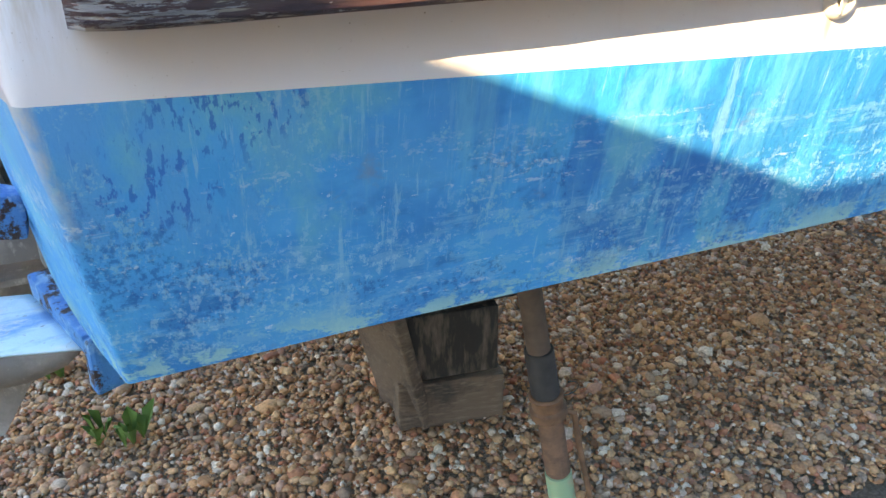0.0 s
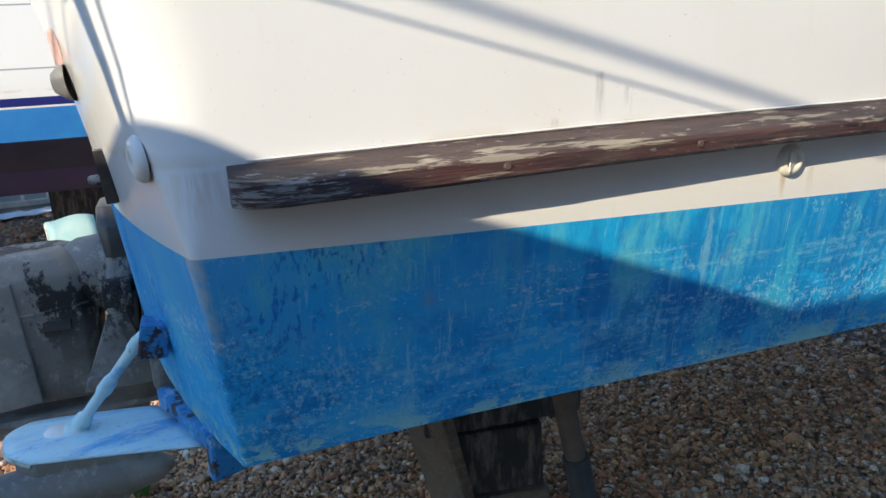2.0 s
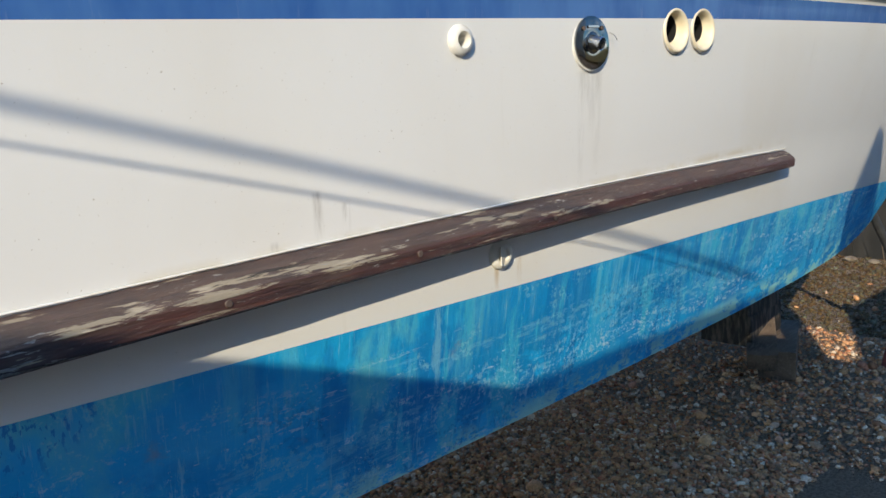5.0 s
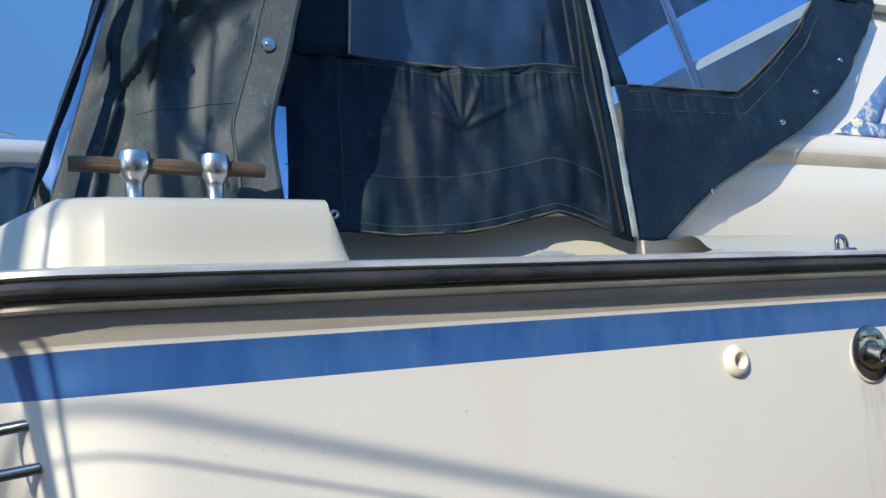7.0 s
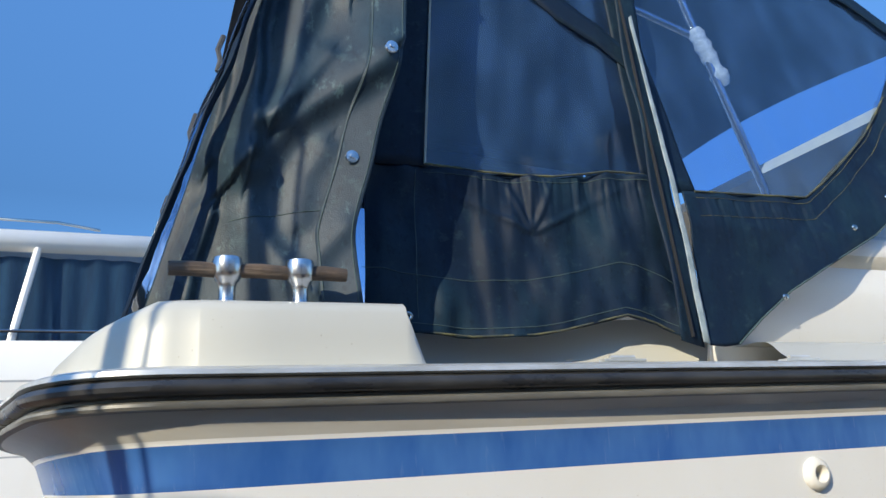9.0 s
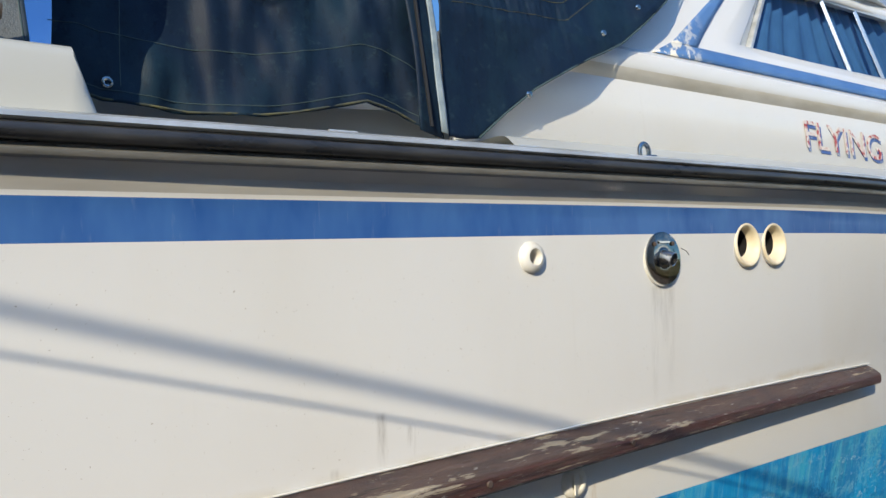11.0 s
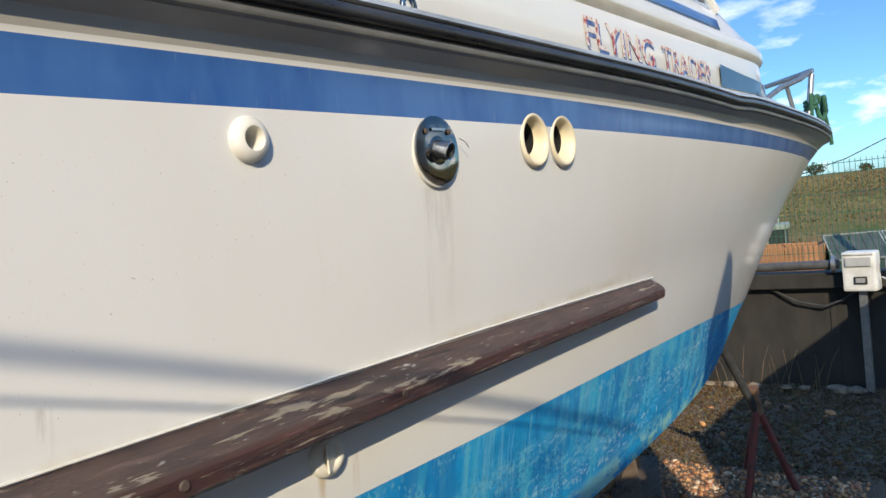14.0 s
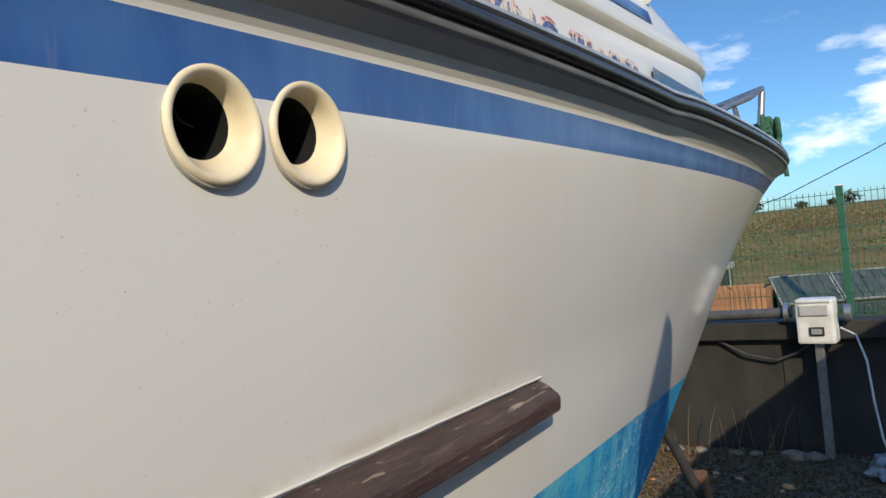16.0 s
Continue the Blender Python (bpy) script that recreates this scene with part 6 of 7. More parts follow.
M_PINK = material("faded_red_outline", (0.62, 0.33, 0.29), 0.5, other=(0.70, 0.52, 0.46), scale=30)
marks = new("faded_marking")
marks.parent = boat
tagged(marks, "faded outline lettering on the transom, unreadable")
for k in range(3):
    for dy in (-0.014, 0.014):
        part("outline_bar", box(transom_at(0.42 + 0.065 * k + dy, 1.68) @ pose(0, 0, 0.001), (0.10, 0.004, 0.003)), M_PINK, marks)

# ---- what carries the boat ----
prop = thing("steel_prop", "rusty adjustable steel prop under the hull", "prop")
p0, p1 = Vector((0.979, 0.440, 0.0)), Vector((0.817, 0.440, 0.845))
at = lambda t: p0 + (p1 - p0) * t
part("outer_tube", tube([at(0.02), at(0.25)], 0.034, 20), M_GREENPAINT, prop, "pale green painted tube", True)
bm = bmesh.new()
pts, rad = [], []
for k in range(41):
    pts.append(at(0.24 + 0.24 * k / 40))
    rad.append(0.0320 if k % 2 else 0.0255)
add_tube(bm, pts, rad, 20)
part("thread", bm, M_RUST, prop, "rusty thread", False)
part("collar", tube([at(0.47), at(0.475), at(0.500), at(0.505), at(0.530), at(0.545), at(0.55)], [0.040, 0.045, 0.045, 0.038, 0.038, 0.043, 0.038], 20), M_RUST, prop, "rusty collar nut", True)
part("handle", tube([at(0.48) + Vector((0.035, -0.01, 0)), at(0.47) + Vector((0.058, -0.018, 0)), at(0.38) + Vector((0.062, -0.02, -0.02)), at(0.12) + Vector((0.066, -0.03, 0))], 0.008, 8), M_RUST, prop, "hanging handle bar", True)
part("sleeve", tube([at(0.55 + 0.15 * k / 24) for k in range(25)], [0.0335 + 0.0012 * (k % 2) for k in range(25)], 20), M_TAPE, prop, "black tape wrapping", True)
part("inner_tube", tube([at(0.50), at(1.0)], 0.0275, 20), M_BROWNSTEEL, prop, "brown inner tube", True)
part("base_plate", box(Matrix.Translation(p0 + Vector((0, 0, 0.006))), (0.15, 0.15, 0.012), 0.002), M_RUST, prop)
part("head_plate", box(Matrix.Translation(p1) @ pose(0, 0, 0, -20, 0, 0), (0.14, 0.14, 0.010), 0.002), M_RUST, prop)
part("wire_loop", tube([at(0.54) + Vector((0.045 + 0.03 * math.sin(a), -0.02, 0.02 + 0.03 * math.cos(a) * 0.6)) for a in [k * 0.5 for k in range(12)]], 0.0016, 5), M_STEEL, prop, "", True)


def timber(name, m, size, mat=None, label="", cat="timber block", group=""):
    ob = part(name, box(m, size, 0.008, 0.004), mat or M_TIMBER)
    return tagged(ob, label, cat, group)


timber("timber_block", pose(0.90, 1.12, 0.085, 0, 0, -10), (0.34, 0.32, 0.17), None, "grey weathered timber block under the keel", group="keel blocks")
timber("tarred_block", pose(0.90, 1.13, 0.285, 0, 0, -8), (0.30, 0.30, 0.23), M_TARTIMBER, "blackened split timber block under the keel", group="keel blocks")
timber("tarred_block", pose(0.92, 1.15, 0.49, 0, 0, -4), (0.55, 0.30, 0.18), M_TARTIMBER, "blackened timber block against the keel", group="keel blocks")
timber("leaning_plank", pose(0.70, 1.06, 0.28, 0, -14, 20), (0.045, 0.22, 0.58), None, "brown plank leaning on the keel blocks", "plank")
timber("timber_block", pose(4.24, 1.00, 0.085, 0, 0, 24), (0.60, 0.20, 0.17), None, "pale weathered timber baulk on the gravel", group="keel blocks")
timber("timber_block", pose(4.06, 1.02, 0.20, 0, -16, 30), (0.50, 0.16, 0.10), None, "pale weathered plank resting on a baulk", group="keel blocks")
timber("timber_block", pose(4.10, 1.16, 0.27, 0, 0, 5), (0.42, 0.30, 0.18), M_TARTIMBER, "dark timber block under the forefoot", group="keel blocks")
timber("tarred_block", pose(4.08, 1.15, 0.50, 0, 0, 0), (0.36, 0.28, 0.30), M_TARTIMBER, "dark timber block against the forefoot", group="keel blocks")

stand = thing("red_boat_stand", "rusty red tripod boat stand at the bow", "boat stand")
hd = Vector((4.63, 0.47, 0.50))
for x, y in ((4.50, 0.52), (4.74, 0.33), (4.98, 0.66)):
    part("leg", tube([(x, y, 0.0), hd + Vector((0, 0, -0.02))], 0.020, 12), M_REDSTEEL, stand, "faded red leg", True)
part("socket", tube([hd + Vector((0.01, 0, -0.06)), hd + Vector((-0.02, 0.01, 0.09))], 0.032, 16), M_RUST, stand, "rusty clamp", True)
part("clamp_bolt", tube([hd + Vector((-0.06, -0.02, 0.02)), hd + Vector((0.05, 0.0, 0.02))], 0.010, 8), M_RUST, stand, "", True)
part("pole", tube([hd + Vector((0.02, 0, -0.08)), (4.30, 0.57, 0.985)], 0.022, 14), M_TAPE, stand, "dark support pole", True)

# ---- gravel ----
def pebbles(name, x0, x1, y0, y1, count, size, mat, seed, label, skip=None):
    rng = np.random.default_rng(seed)
    ico = bmesh.new()
    bmesh.ops.create_icosphere(ico, subdivisions=1, radius=1.0)
    bv = np.array([v.co[:] for v in ico.verts])
    bf = np.array([[v.index for v in f.verts] for f in ico.faces])
    ico.free()
    p = np.stack([rng.uniform(x0, x1, count), rng.uniform(y0, y1, count)], 1)
    r = size * np.exp(rng.normal(0, 0.42, count))
    s = np.stack([r * rng.uniform(0.8, 1.5, count), r * rng.uniform(0.7, 1.1, count), r * rng.uniform(0.45, 0.85, count)], 1)
    a = rng.uniform(0, math.tau, count)
    v = bv[None] * (1 + rng.normal(0, 0.10, (count, len(bv), 1))) * s[:, None]
    tilt = rng.normal(0, 0.45, count)
    vz = v[..., 2] * np.cos(tilt)[:, None] + v[..., 0] * np.sin(tilt)[:, None]
    vx = v[..., 0] * np.cos(tilt)[:, None] - v[..., 2] * np.sin(tilt)[:, None]
    x = vx * np.cos(a)[:, None] - v[..., 1] * np.sin(a)[:, None] + p[:, 0:1]
    y = vx * np.sin(a)[:, None] + v[..., 1] * np.cos(a)[:, None] + p[:, 1:2]
    z = vz + (rng.uniform(0.0, 1.0, count) * size * 1.1)[:, None]
    verts = np.stack([x, y, z], -1).reshape(-1, 3)
    faces = (bf[None] + (np.arange(count) * len(bv))[:, None, None]).reshape(-1, 3)
    me = bpy.data.meshes.new(name)
    me.vertices.add(len(verts))
    me.vertices.foreach_set("co", verts.astype(np.float32).ravel())
    me.loops.add(faces.size)
    me.loops.foreach_set("vertex_index", faces.astype(np.int32).ravel())
    me.polygons.add(len(faces))
    me.polygons.foreach_set("loop_start", np.arange(0, faces.size, 3, dtype=np.int32))
    me.polygons.foreach_set("use_smooth", np.ones(len(faces), dtype=bool))
    me.materials.append(mat)
    me.update(calc_edges=True)
    return tagged(new(name, me), label, "gravel", kind="stuff")


m = bpy.data.materials.new("pebbles")
m.use_nodes = True
nt = m.node_tree
b = nt.nodes["Principled BSDF"]
b.inputs["Roughness"].default_value = 0.8
b.inputs["Specular IOR Level"].default_value = 0.3
g = nt.nodes.new("ShaderNodeNewGeometry")
r = nt.nodes.new("ShaderNodeValToRGB")
stops = [(0.0, (0.221, 0.104, 0.062)), (0.16, (0.520, 0.260, 0.137)), (0.34, (0.702, 0.403, 0.208)), (0.5, (0.286, 0.208, 0.163)), (0.64, (0.754, 0.481, 0.273)), (0.78, (0.494, 0.189, 0.111)), (0.9, (0.624, 0.507, 0.403)), (1.0, (0.800, 0.720, 0.600))]
stops = [(pos, (c[0] * 0.92, c[1] * 0.86, c[2] * 0.80)) for pos, c in stops]
while len(r.color_ramp.elements) < len(stops):
    r.color_ramp.elements.new(0.5)
for e, (pos, c) in zip(r.color_ramp.elements, stops):
    e.position, e.color = pos, (*c, 1)
tc = nt.nodes.new("ShaderNodeTexCoord")
n = nt.nodes.new("ShaderNodeTexNoise")
n.inputs["Scale"].default_value, n.inputs["Detail"].default_value = 130.0, 4.0
x = nt.nodes.new("ShaderNodeMix")
x.data_type, x.blend_type = "RGBA", "MULTIPLY"
x.inputs["Factor"].default_value = 0.75
mr = nt.nodes.new("ShaderNodeMapRange")
mr.inputs["From Min"].default_value, mr.inputs["From Max"].default_value = 0.3, 0.7
mr.inputs["To Min"].default_value, mr.inputs["To Max"].default_value = 0.62, 1.35
nt.links.new(g.outputs["Random Per Island"], r.inputs["Fac"])
nt.links.new(tc.outputs["Object"], n.inputs["Vector"])
nt.links.new(n.outputs["Fac"], mr.inputs["Value"])
nt.links.new(r.outputs["Color"], x.inputs["A"])
nt.links.new(mr.outputs["Result"], x.inputs["B"])
nt.links.new(x.outputs["Result"], b.inputs["Base Color"])
M_PEBBLE = m
# pebble colours cut down for the shade beyond the bow, tinted with moss
M_SHADE_MOSS = m.copy()
M_SHADE_MOSS.name = "shade_moss_pebbles"
for node in M_SHADE_MOSS.node_tree.nodes:
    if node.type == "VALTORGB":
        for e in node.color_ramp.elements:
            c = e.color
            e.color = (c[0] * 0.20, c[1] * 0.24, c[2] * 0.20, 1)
pebbles("gravel", -1.3, 3.2, 0.25, 2.7, 78000, 0.0078, M_PEBBLE, 3, "loose brown, grey and cream pebbles")
pebbles("gravel", 3.2, 4.95, 0.0, 3.0, 11000, 0.0085, M_PEBBLE, 4, "loose brown pebbles by the bow")
pebbles("shade_moss_gravel", 4.95, 7.0, -1.5, 3.0, 14500, 0.0090, M_SHADE_MOSS, 8, "mossy gravel along the wall, darkened for the shade there")
pebbles("gravel", -3.5, 3.0, 2.7, 9.0, 16000, 0.016, M_PEBBLE, 5, "loose brown pebbles beyond the boat")
pebbles("gravel_stones", -0.8, 6.5, 0.3, 3.2, 150, 0.017, M_PEBBLE, 6, "larger stones among the gravel")

# ---- yard behind the bow ----
M_BLACKWALL = material("black_coated_board", (0.017, 0.0165, 0.0155), 0.75, other=(0.036, 0.033, 0.029), scale=5, stretch=(1, 1, 0.4), bump=0.2, bump_scale=30)
wall = tagged(part("wall_north", box(pose(7.06, 1.0, 0.40), (0.10, 9.0, 0.80), 0.004), M_BLACKWALL), "low black-coated retaining wall behind the bow", "wall", kind="structure")
tagged(part("wall_cap", box(pose(7.03, 1.0, 0.868), (0.20, 9.0, 0.125), 0.01), M_BLACKWALL), "black timber capping beam", "trim", kind="structure")
for y in (-2.2, -0.95, 0.3, 1.55, 2.8):
    part("wall_joint", box(pose(7.004, y + 0.2, 0.40), (0.012, 0.05, 0.80), 0.003), M_BLACKWALL, wall)
tagged(part("hedge_bank", box(pose(8.62, 1.0, 0.30), (3.0, 9.0, 0.62), 0.05), material("bank_soil", (0.10, 0.085, 0.05), 0.95, other=(0.06, 0.07, 0.03), scale=5)), "earth bank behind the wall", "ground", kind="structure")
pipe = thing("conduit_pipe", "dark grey pipe along the wall's top", "pipe")
part("pipe", tube([(6.95, 3.0, 0.975), (6.95, 1.2, 0.985), (6.92, 0.42, 0.995)], 0.036, 16), material("dark_pipe", (0.06, 0.06, 0.062), 0.45, other=(0.10, 0.10, 0.10), scale=12), pipe, "", True)
part("flange", tube([(6.92, 0.47, 0.995), (6.92, 0.44, 0.995)], 0.068, 20), M_GALV, pipe, "grey flange", True)

meter = thing("meter_box", "white plastic electric supply box on a post", "meter box")
M_BOXWHITE = material("weathered_white_plastic", (0.78, 0.78, 0.76), 0.4, other=(0.60, 0.60, 0.57), scale=10)
bx = pose(6.86, 0.262, 0.945, 0, 0, -6)
part("case", box(bx, (0.14, 0.235, 0.30), 0.018), M_BOXWHITE, meter)
part("lid", box(bx @ pose(-0.078, 0, 0.075), (0.014, 0.175, 0.068), 0.005), material("grey_lid", (0.42, 0.43, 0.43), 0.25, other=(0.5, 0.5, 0.5), scale=8), meter, "translucent grey lid")
part("lid_frame", box(bx @ pose(-0.074, 0, 0.135), (0.016, 0.215, 0.016), 0.004), M_BOXWHITE, meter)
part("socket", box(bx @ pose(-0.074, -0.01, -0.065), (0.018, 0.090, 0.058), 0.006), M_BLACKPLATE, meter, "dark socket panel")
part("socket_cover", box(bx @ pose(-0.087, -0.01, -0.065), (0.010, 0.066, 0.036), 0.004), material("grey_cover", (0.30, 0.30, 0.30), 0.4), meter)
part("gland", tube([(6.86, 0.095, 0.99), (6.86, 0.055, 0.99)], 0.055, 16), M_GALV, meter, "", True)
part("post", box(pose(6.88, 0.265, 0.40), (0.05, 0.055, 0.80), 0.004), M_GALV, meter, "galvanised post")
M_CABLE = material("white_cable", (0.62, 0.62, 0.60), 0.5)
part("lead", tube([(6.80, 0.12, 0.90), (6.74, 0.03, 0.86), (6.70, -0.02, 0.70), (6.68, -0.04, 0.45), (6.66, -0.07, 0.22), (6.62, -0.12, 0.08)], 0.007, 8), M_CABLE, meter, "white cable", True)
part("lead", tube([(6.98, 0.95, 0.80), (6.95, 0.75, 0.70), (6.95, 0.55, 0.66), (6.95, 0.40, 0.72), (6.92, 0.30, 0.80)], 0.010, 8), M_TAPE, meter, "black cable", True)
bag = thing("plastic_bag", "crumpled clear plastic bag at the wall's foot", "bag")
bm = bmesh.new()
bmesh.ops.create_icosphere(bm, subdivisions=3, radius=1.0)
for v in bm.verts:
    k = 1 + 0.35 * noise.noise(v.co * 2.3) + 0.2 * noise.noise(v.co * 6)
    v.co = Vector((v.co.x * 0.14 * k, v.co.y * 0.17 * k, max(v.co.z, -0.6) * 0.10 * k))
    v.co += Vector((6.55, -0.16, 0.07))
part("bag_skin", bm, material("crumpled_plastic", (0.35, 0.37, 0.40), 0.2, other=(0.15, 0.16, 0.18), scale=14, bump=0.8, bump_scale=30), bag)

M_RUBBLE = material("pale_rubble", (0.30, 0.25, 0.19), 0.9, other=(0.16, 0.12, 0.09), scale=18, bump=0.5)
M_PLANK = material("orange_plank", (0.46, 0.22, 0.10), 0.75, other=(0.34, 0.16, 0.08), scale=10, stretch=(1, 0.2, 3), bump=0.3, random_tint=0.15)
planter = thing("plank_crate", "new orange timber crate behind the mesh fence", "crate")
rng = random.Random(21)
for k in range(9):
    part("board", box(pose(9.35 + rng.uniform(-0.003, 0.003), 1.125 + 0.176 * k, 0.775 + rng.uniform(-0.006, 0.002)), (0.03, 0.170, 0.345), 0.004), M_PLANK, planter)
for z in (0.67, 0.88):
    part("batten", box(pose(9.385, 1.83, z), (0.04, 1.58, 0.07), 0.004), M_PLANK, planter)
part("back_board", box(pose(9.98, 1.83, 0.775), (0.03, 1.58, 0.33), 0.004), M_PLANK, planter)
for y in (1.06, 2.60):
    part("end_board", box(pose(9.68, y, 0.775), (0.57, 0.03, 0.33), 0.004), M_PLANK, planter)
M_GREYGREEN = material("grey_green_sheet", (0.060, 0.074, 0.064), 0.55, other=(0.10, 0.115, 0.095), scale=8)
M_BINSIDE = material("dark_teal_panel", (0.012, 0.040, 0.042), 0.5, other=(0.02, 0.055, 0.055), scale=8)
M_BINEDGE = material("pale_bin_edge", (0.34, 0.36, 0.33), 0.6, other=(0.22, 0.24, 0.21), scale=10)
chest = thing("grey_bin", "grey-green slope-topped bin behind the mesh fence", "bin")
bp = pose(9.90, 1.10, 0.0, 0, 0, 21.7)
for y in (0.0, -1.17):
    part("side", prism([[bp @ Vector((u, y - d, z)) for u, z in ((-0.47, 0.60), (0.0, 0.60), (0.0, 0.975), (-0.47, 0.735))] for d in (0.0, 0.03)]), M_BINSIDE, chest)
part("front", box(bp @ pose(-0.46, -0.60, 0.665), (0.03, 1.14, 0.13), 0.004), M_BINSIDE, chest)
part("back", box(bp @ pose(0.0, -0.60, 0.785), (0.03, 1.14, 0.37), 0.004), M_BINSIDE, chest)
for y in (-0.285, -0.885):
    slope = bp @ pose(-0.235, y, 0.872, 0, -27, 0)
    lid = part("lid", box(slope, (0.55, 0.59, 0.020), 0.004), M_GREYGREEN, chest, "corrugated sheet lid")
    for v in (-0.285, 0.285):
        part("edge_strip", box(slope @ pose(0, v, 0.015), (0.55, 0.018, 0.012), 0.003), M_BINEDGE, lid, "pale edge strip")
    for u in (-0.266, 0.266):
        part("edge_strip", box(slope @ pose(u, 0, 0.015), (0.018, 0.55, 0.012), 0.003), M_BINEDGE, lid, "pale edge strip")
    for v in (-0.19, -0.10, 0.02, 0.11, 0.20):
        part("rib", box(slope @ pose(0, v, 0.014), (0.50, 0.022 if v != 0.02 else 0.034, 0.010), 0.003), M_GREYGREEN, lid)

# cabinet in the field
locker = thing("utility_cabinet", "small dark green utility cabinet with a pale lid", "cabinet")
M_LOCKER = material("dark_green_cabinet", (0.018, 0.030, 0.026), 0.5, other=(0.035, 0.05, 0.042), scale=9)
M_LOCKLID = material("weathered_pale_lid", (0.30, 0.36, 0.30), 0.6, other=(0.20, 0.25, 0.20), scale=12)
part("plinth", box(pose(12.1, 2.11, 0.60), (0.24, 0.28, 0.12), 0.01), M_LOCKLID, locker)
part("case", box(pose(12.1, 2.11, 0.82), (0.20, 0.235, 0.36), 0.006), M_LOCKER, locker)
for y in (1.985, 2.235):
    part("corner_trim", box(pose(11.995, y, 0.82), (0.014, 0.018, 0.36), 0.003), M_LOCKLID, locker)
part("lid", box(pose(12.1, 2.11, 1.03, 0, -5, 0), (0.26, 0.30, 0.075), 0.012), M_LOCKLID, locker, "pale weathered lid")
mast = thing("thin_pole", "thin pale pole standing behind the cabinet", "pole")
part("shaft", tube([(12.32, 2.16, 0.52), (12.32, 2.14, 1.62)], 0.013, 8), M_BINEDGE, mast)
part("collar", tube([(12.32, 2.151, 1.17), (12.32, 2.150, 1.25)], 0.024, 10), M_BOXWHITE, mast)

# broken boards and flints at the wall's foot
rng = random.Random(33)
for k in range(9):
    y, r = 0.35 + 0.19 * k + rng.uniform(-0.06, 0.06), rng.uniform(0.03, 0.065)
    st = thing("broken_stone", "pale broken stone at the wall's foot", "stone", group="stones at the wall's foot")
    bm = bmesh.new()
    bmesh.ops.create_icosphere(bm, subdivisions=2, radius=1.0)
    for v in bm.verts:
        q = 1 + 0.35 * noise.noise(v.co * 1.7 + Vector((k * 3.1, 0, 0)))
        v.co = Vector((6.82 + v.co.x * r * q + rng.uniform(-0.001, 0.001), y + v.co.y * r * 1.5 * q, 0.03 + v.co.z * r * 0.6 * q))
    part("stone", bm, M_RUBBLE, st)

# dry stalks at the wall's foot
M_STRAW = material("dry_stalk", (0.24, 0.17, 0.10), 0.9, other=(0.14, 0.09, 0.06), scale=20)
weed = tagged(new("dry_stalks"), "dry brown weed stalks at the wall's foot", "weeds")
rng = random.Random(7)
for k in range(16):
    x, y = rng.uniform(6.55, 6.95), rng.uniform(0.55, 1.5)
    h = rng.uniform(0.10, 0.42)
    dx, dy = rng.uniform(-0.2, 0.1), rng.uniform(-0.25, 0.25)
    part("stalk", tube([(x, y, 0.0), (x + dx * h, y + dy * h, h * 0.6), (x + dx * h * 1.8, y + dy * h * 2.2, h)], [0.003, 0.0022, 0.001], 5), M_STRAW, weed)

# fence
M_FENCE = material("green_coated_steel", (0.02, 0.10, 0.06), 0.4, other=(0.03, 0.13, 0.08), scale=10)
fence = thing("mesh_fence", "green welded mesh fence on steel posts", "fence")
posts = [-4.73, -2.23, 0.27, 2.77, 5.27]
for y in posts:
    p = part("post", box(pose(9.0, y, 1.10), (0.06, 0.06, 1.56), 0.004), M_FENCE, fence)
    part("post_cap", box(pose(9.0, y, 1.875), (0.066, 0.066, 0.012), 0.003), M_BOXWHITE, p)
for a, b in zip(posts, posts[1:]):
    bm = bmesh.new()
    k = a + 0.05
    while k < b - 0.02:
        add_tube(bm, [(8.97, k, 0.62), (8.97, k, 1.83)], 0.0028, 5, caps=False)
        k += 0.05
    for z in (0.70, 0.90, 1.10, 1.30, 1.50, 1.70, 1.80):
        add_tube(bm, [(8.965, a, z), (8.965, b, z)], 0.0032, 5, caps=False)
    part("mesh_panel", bm, M_FENCE, fence)

# field and far trees
L = Layers("autumn_scrub", (0.20, 0.15, 0.055), 0.95, 0.1)
L.over((0.26, 0.17, 0.07), L.noise(0.12, (1, 1, 1), 5, 0.6, (0, 0, 0), 0.46, 0.58))
L.over((0.14, 0.075, 0.04), L.noise(0.22, (1, 1, 1), 6, 0.65, (4, 2, 0), 0.52, 0.64))
L.over((0.10, 0.13, 0.04), L.noise(0.5, (1, 1, 1), 6, 0.7, (9, 1, 0), 0.50, 0.66))
M_FIELD = L.m
rows = []
for i in range(30):
    x = 9.6 + 190 * (i / 29) ** 2
    rows.append([Vector((x, -120 + 8 * j, 0.55 + 0.010 * (x - 9.6) * 0.8 + 0.25 * noise.noise((x * 0.05, j * 0.3, 0)))) for j in range(41)])
tagged(put("field", grid_mesh("field", rows, M_FIELD, True)), "rough autumn field of dry grass and scrub", "field", kind="structure")


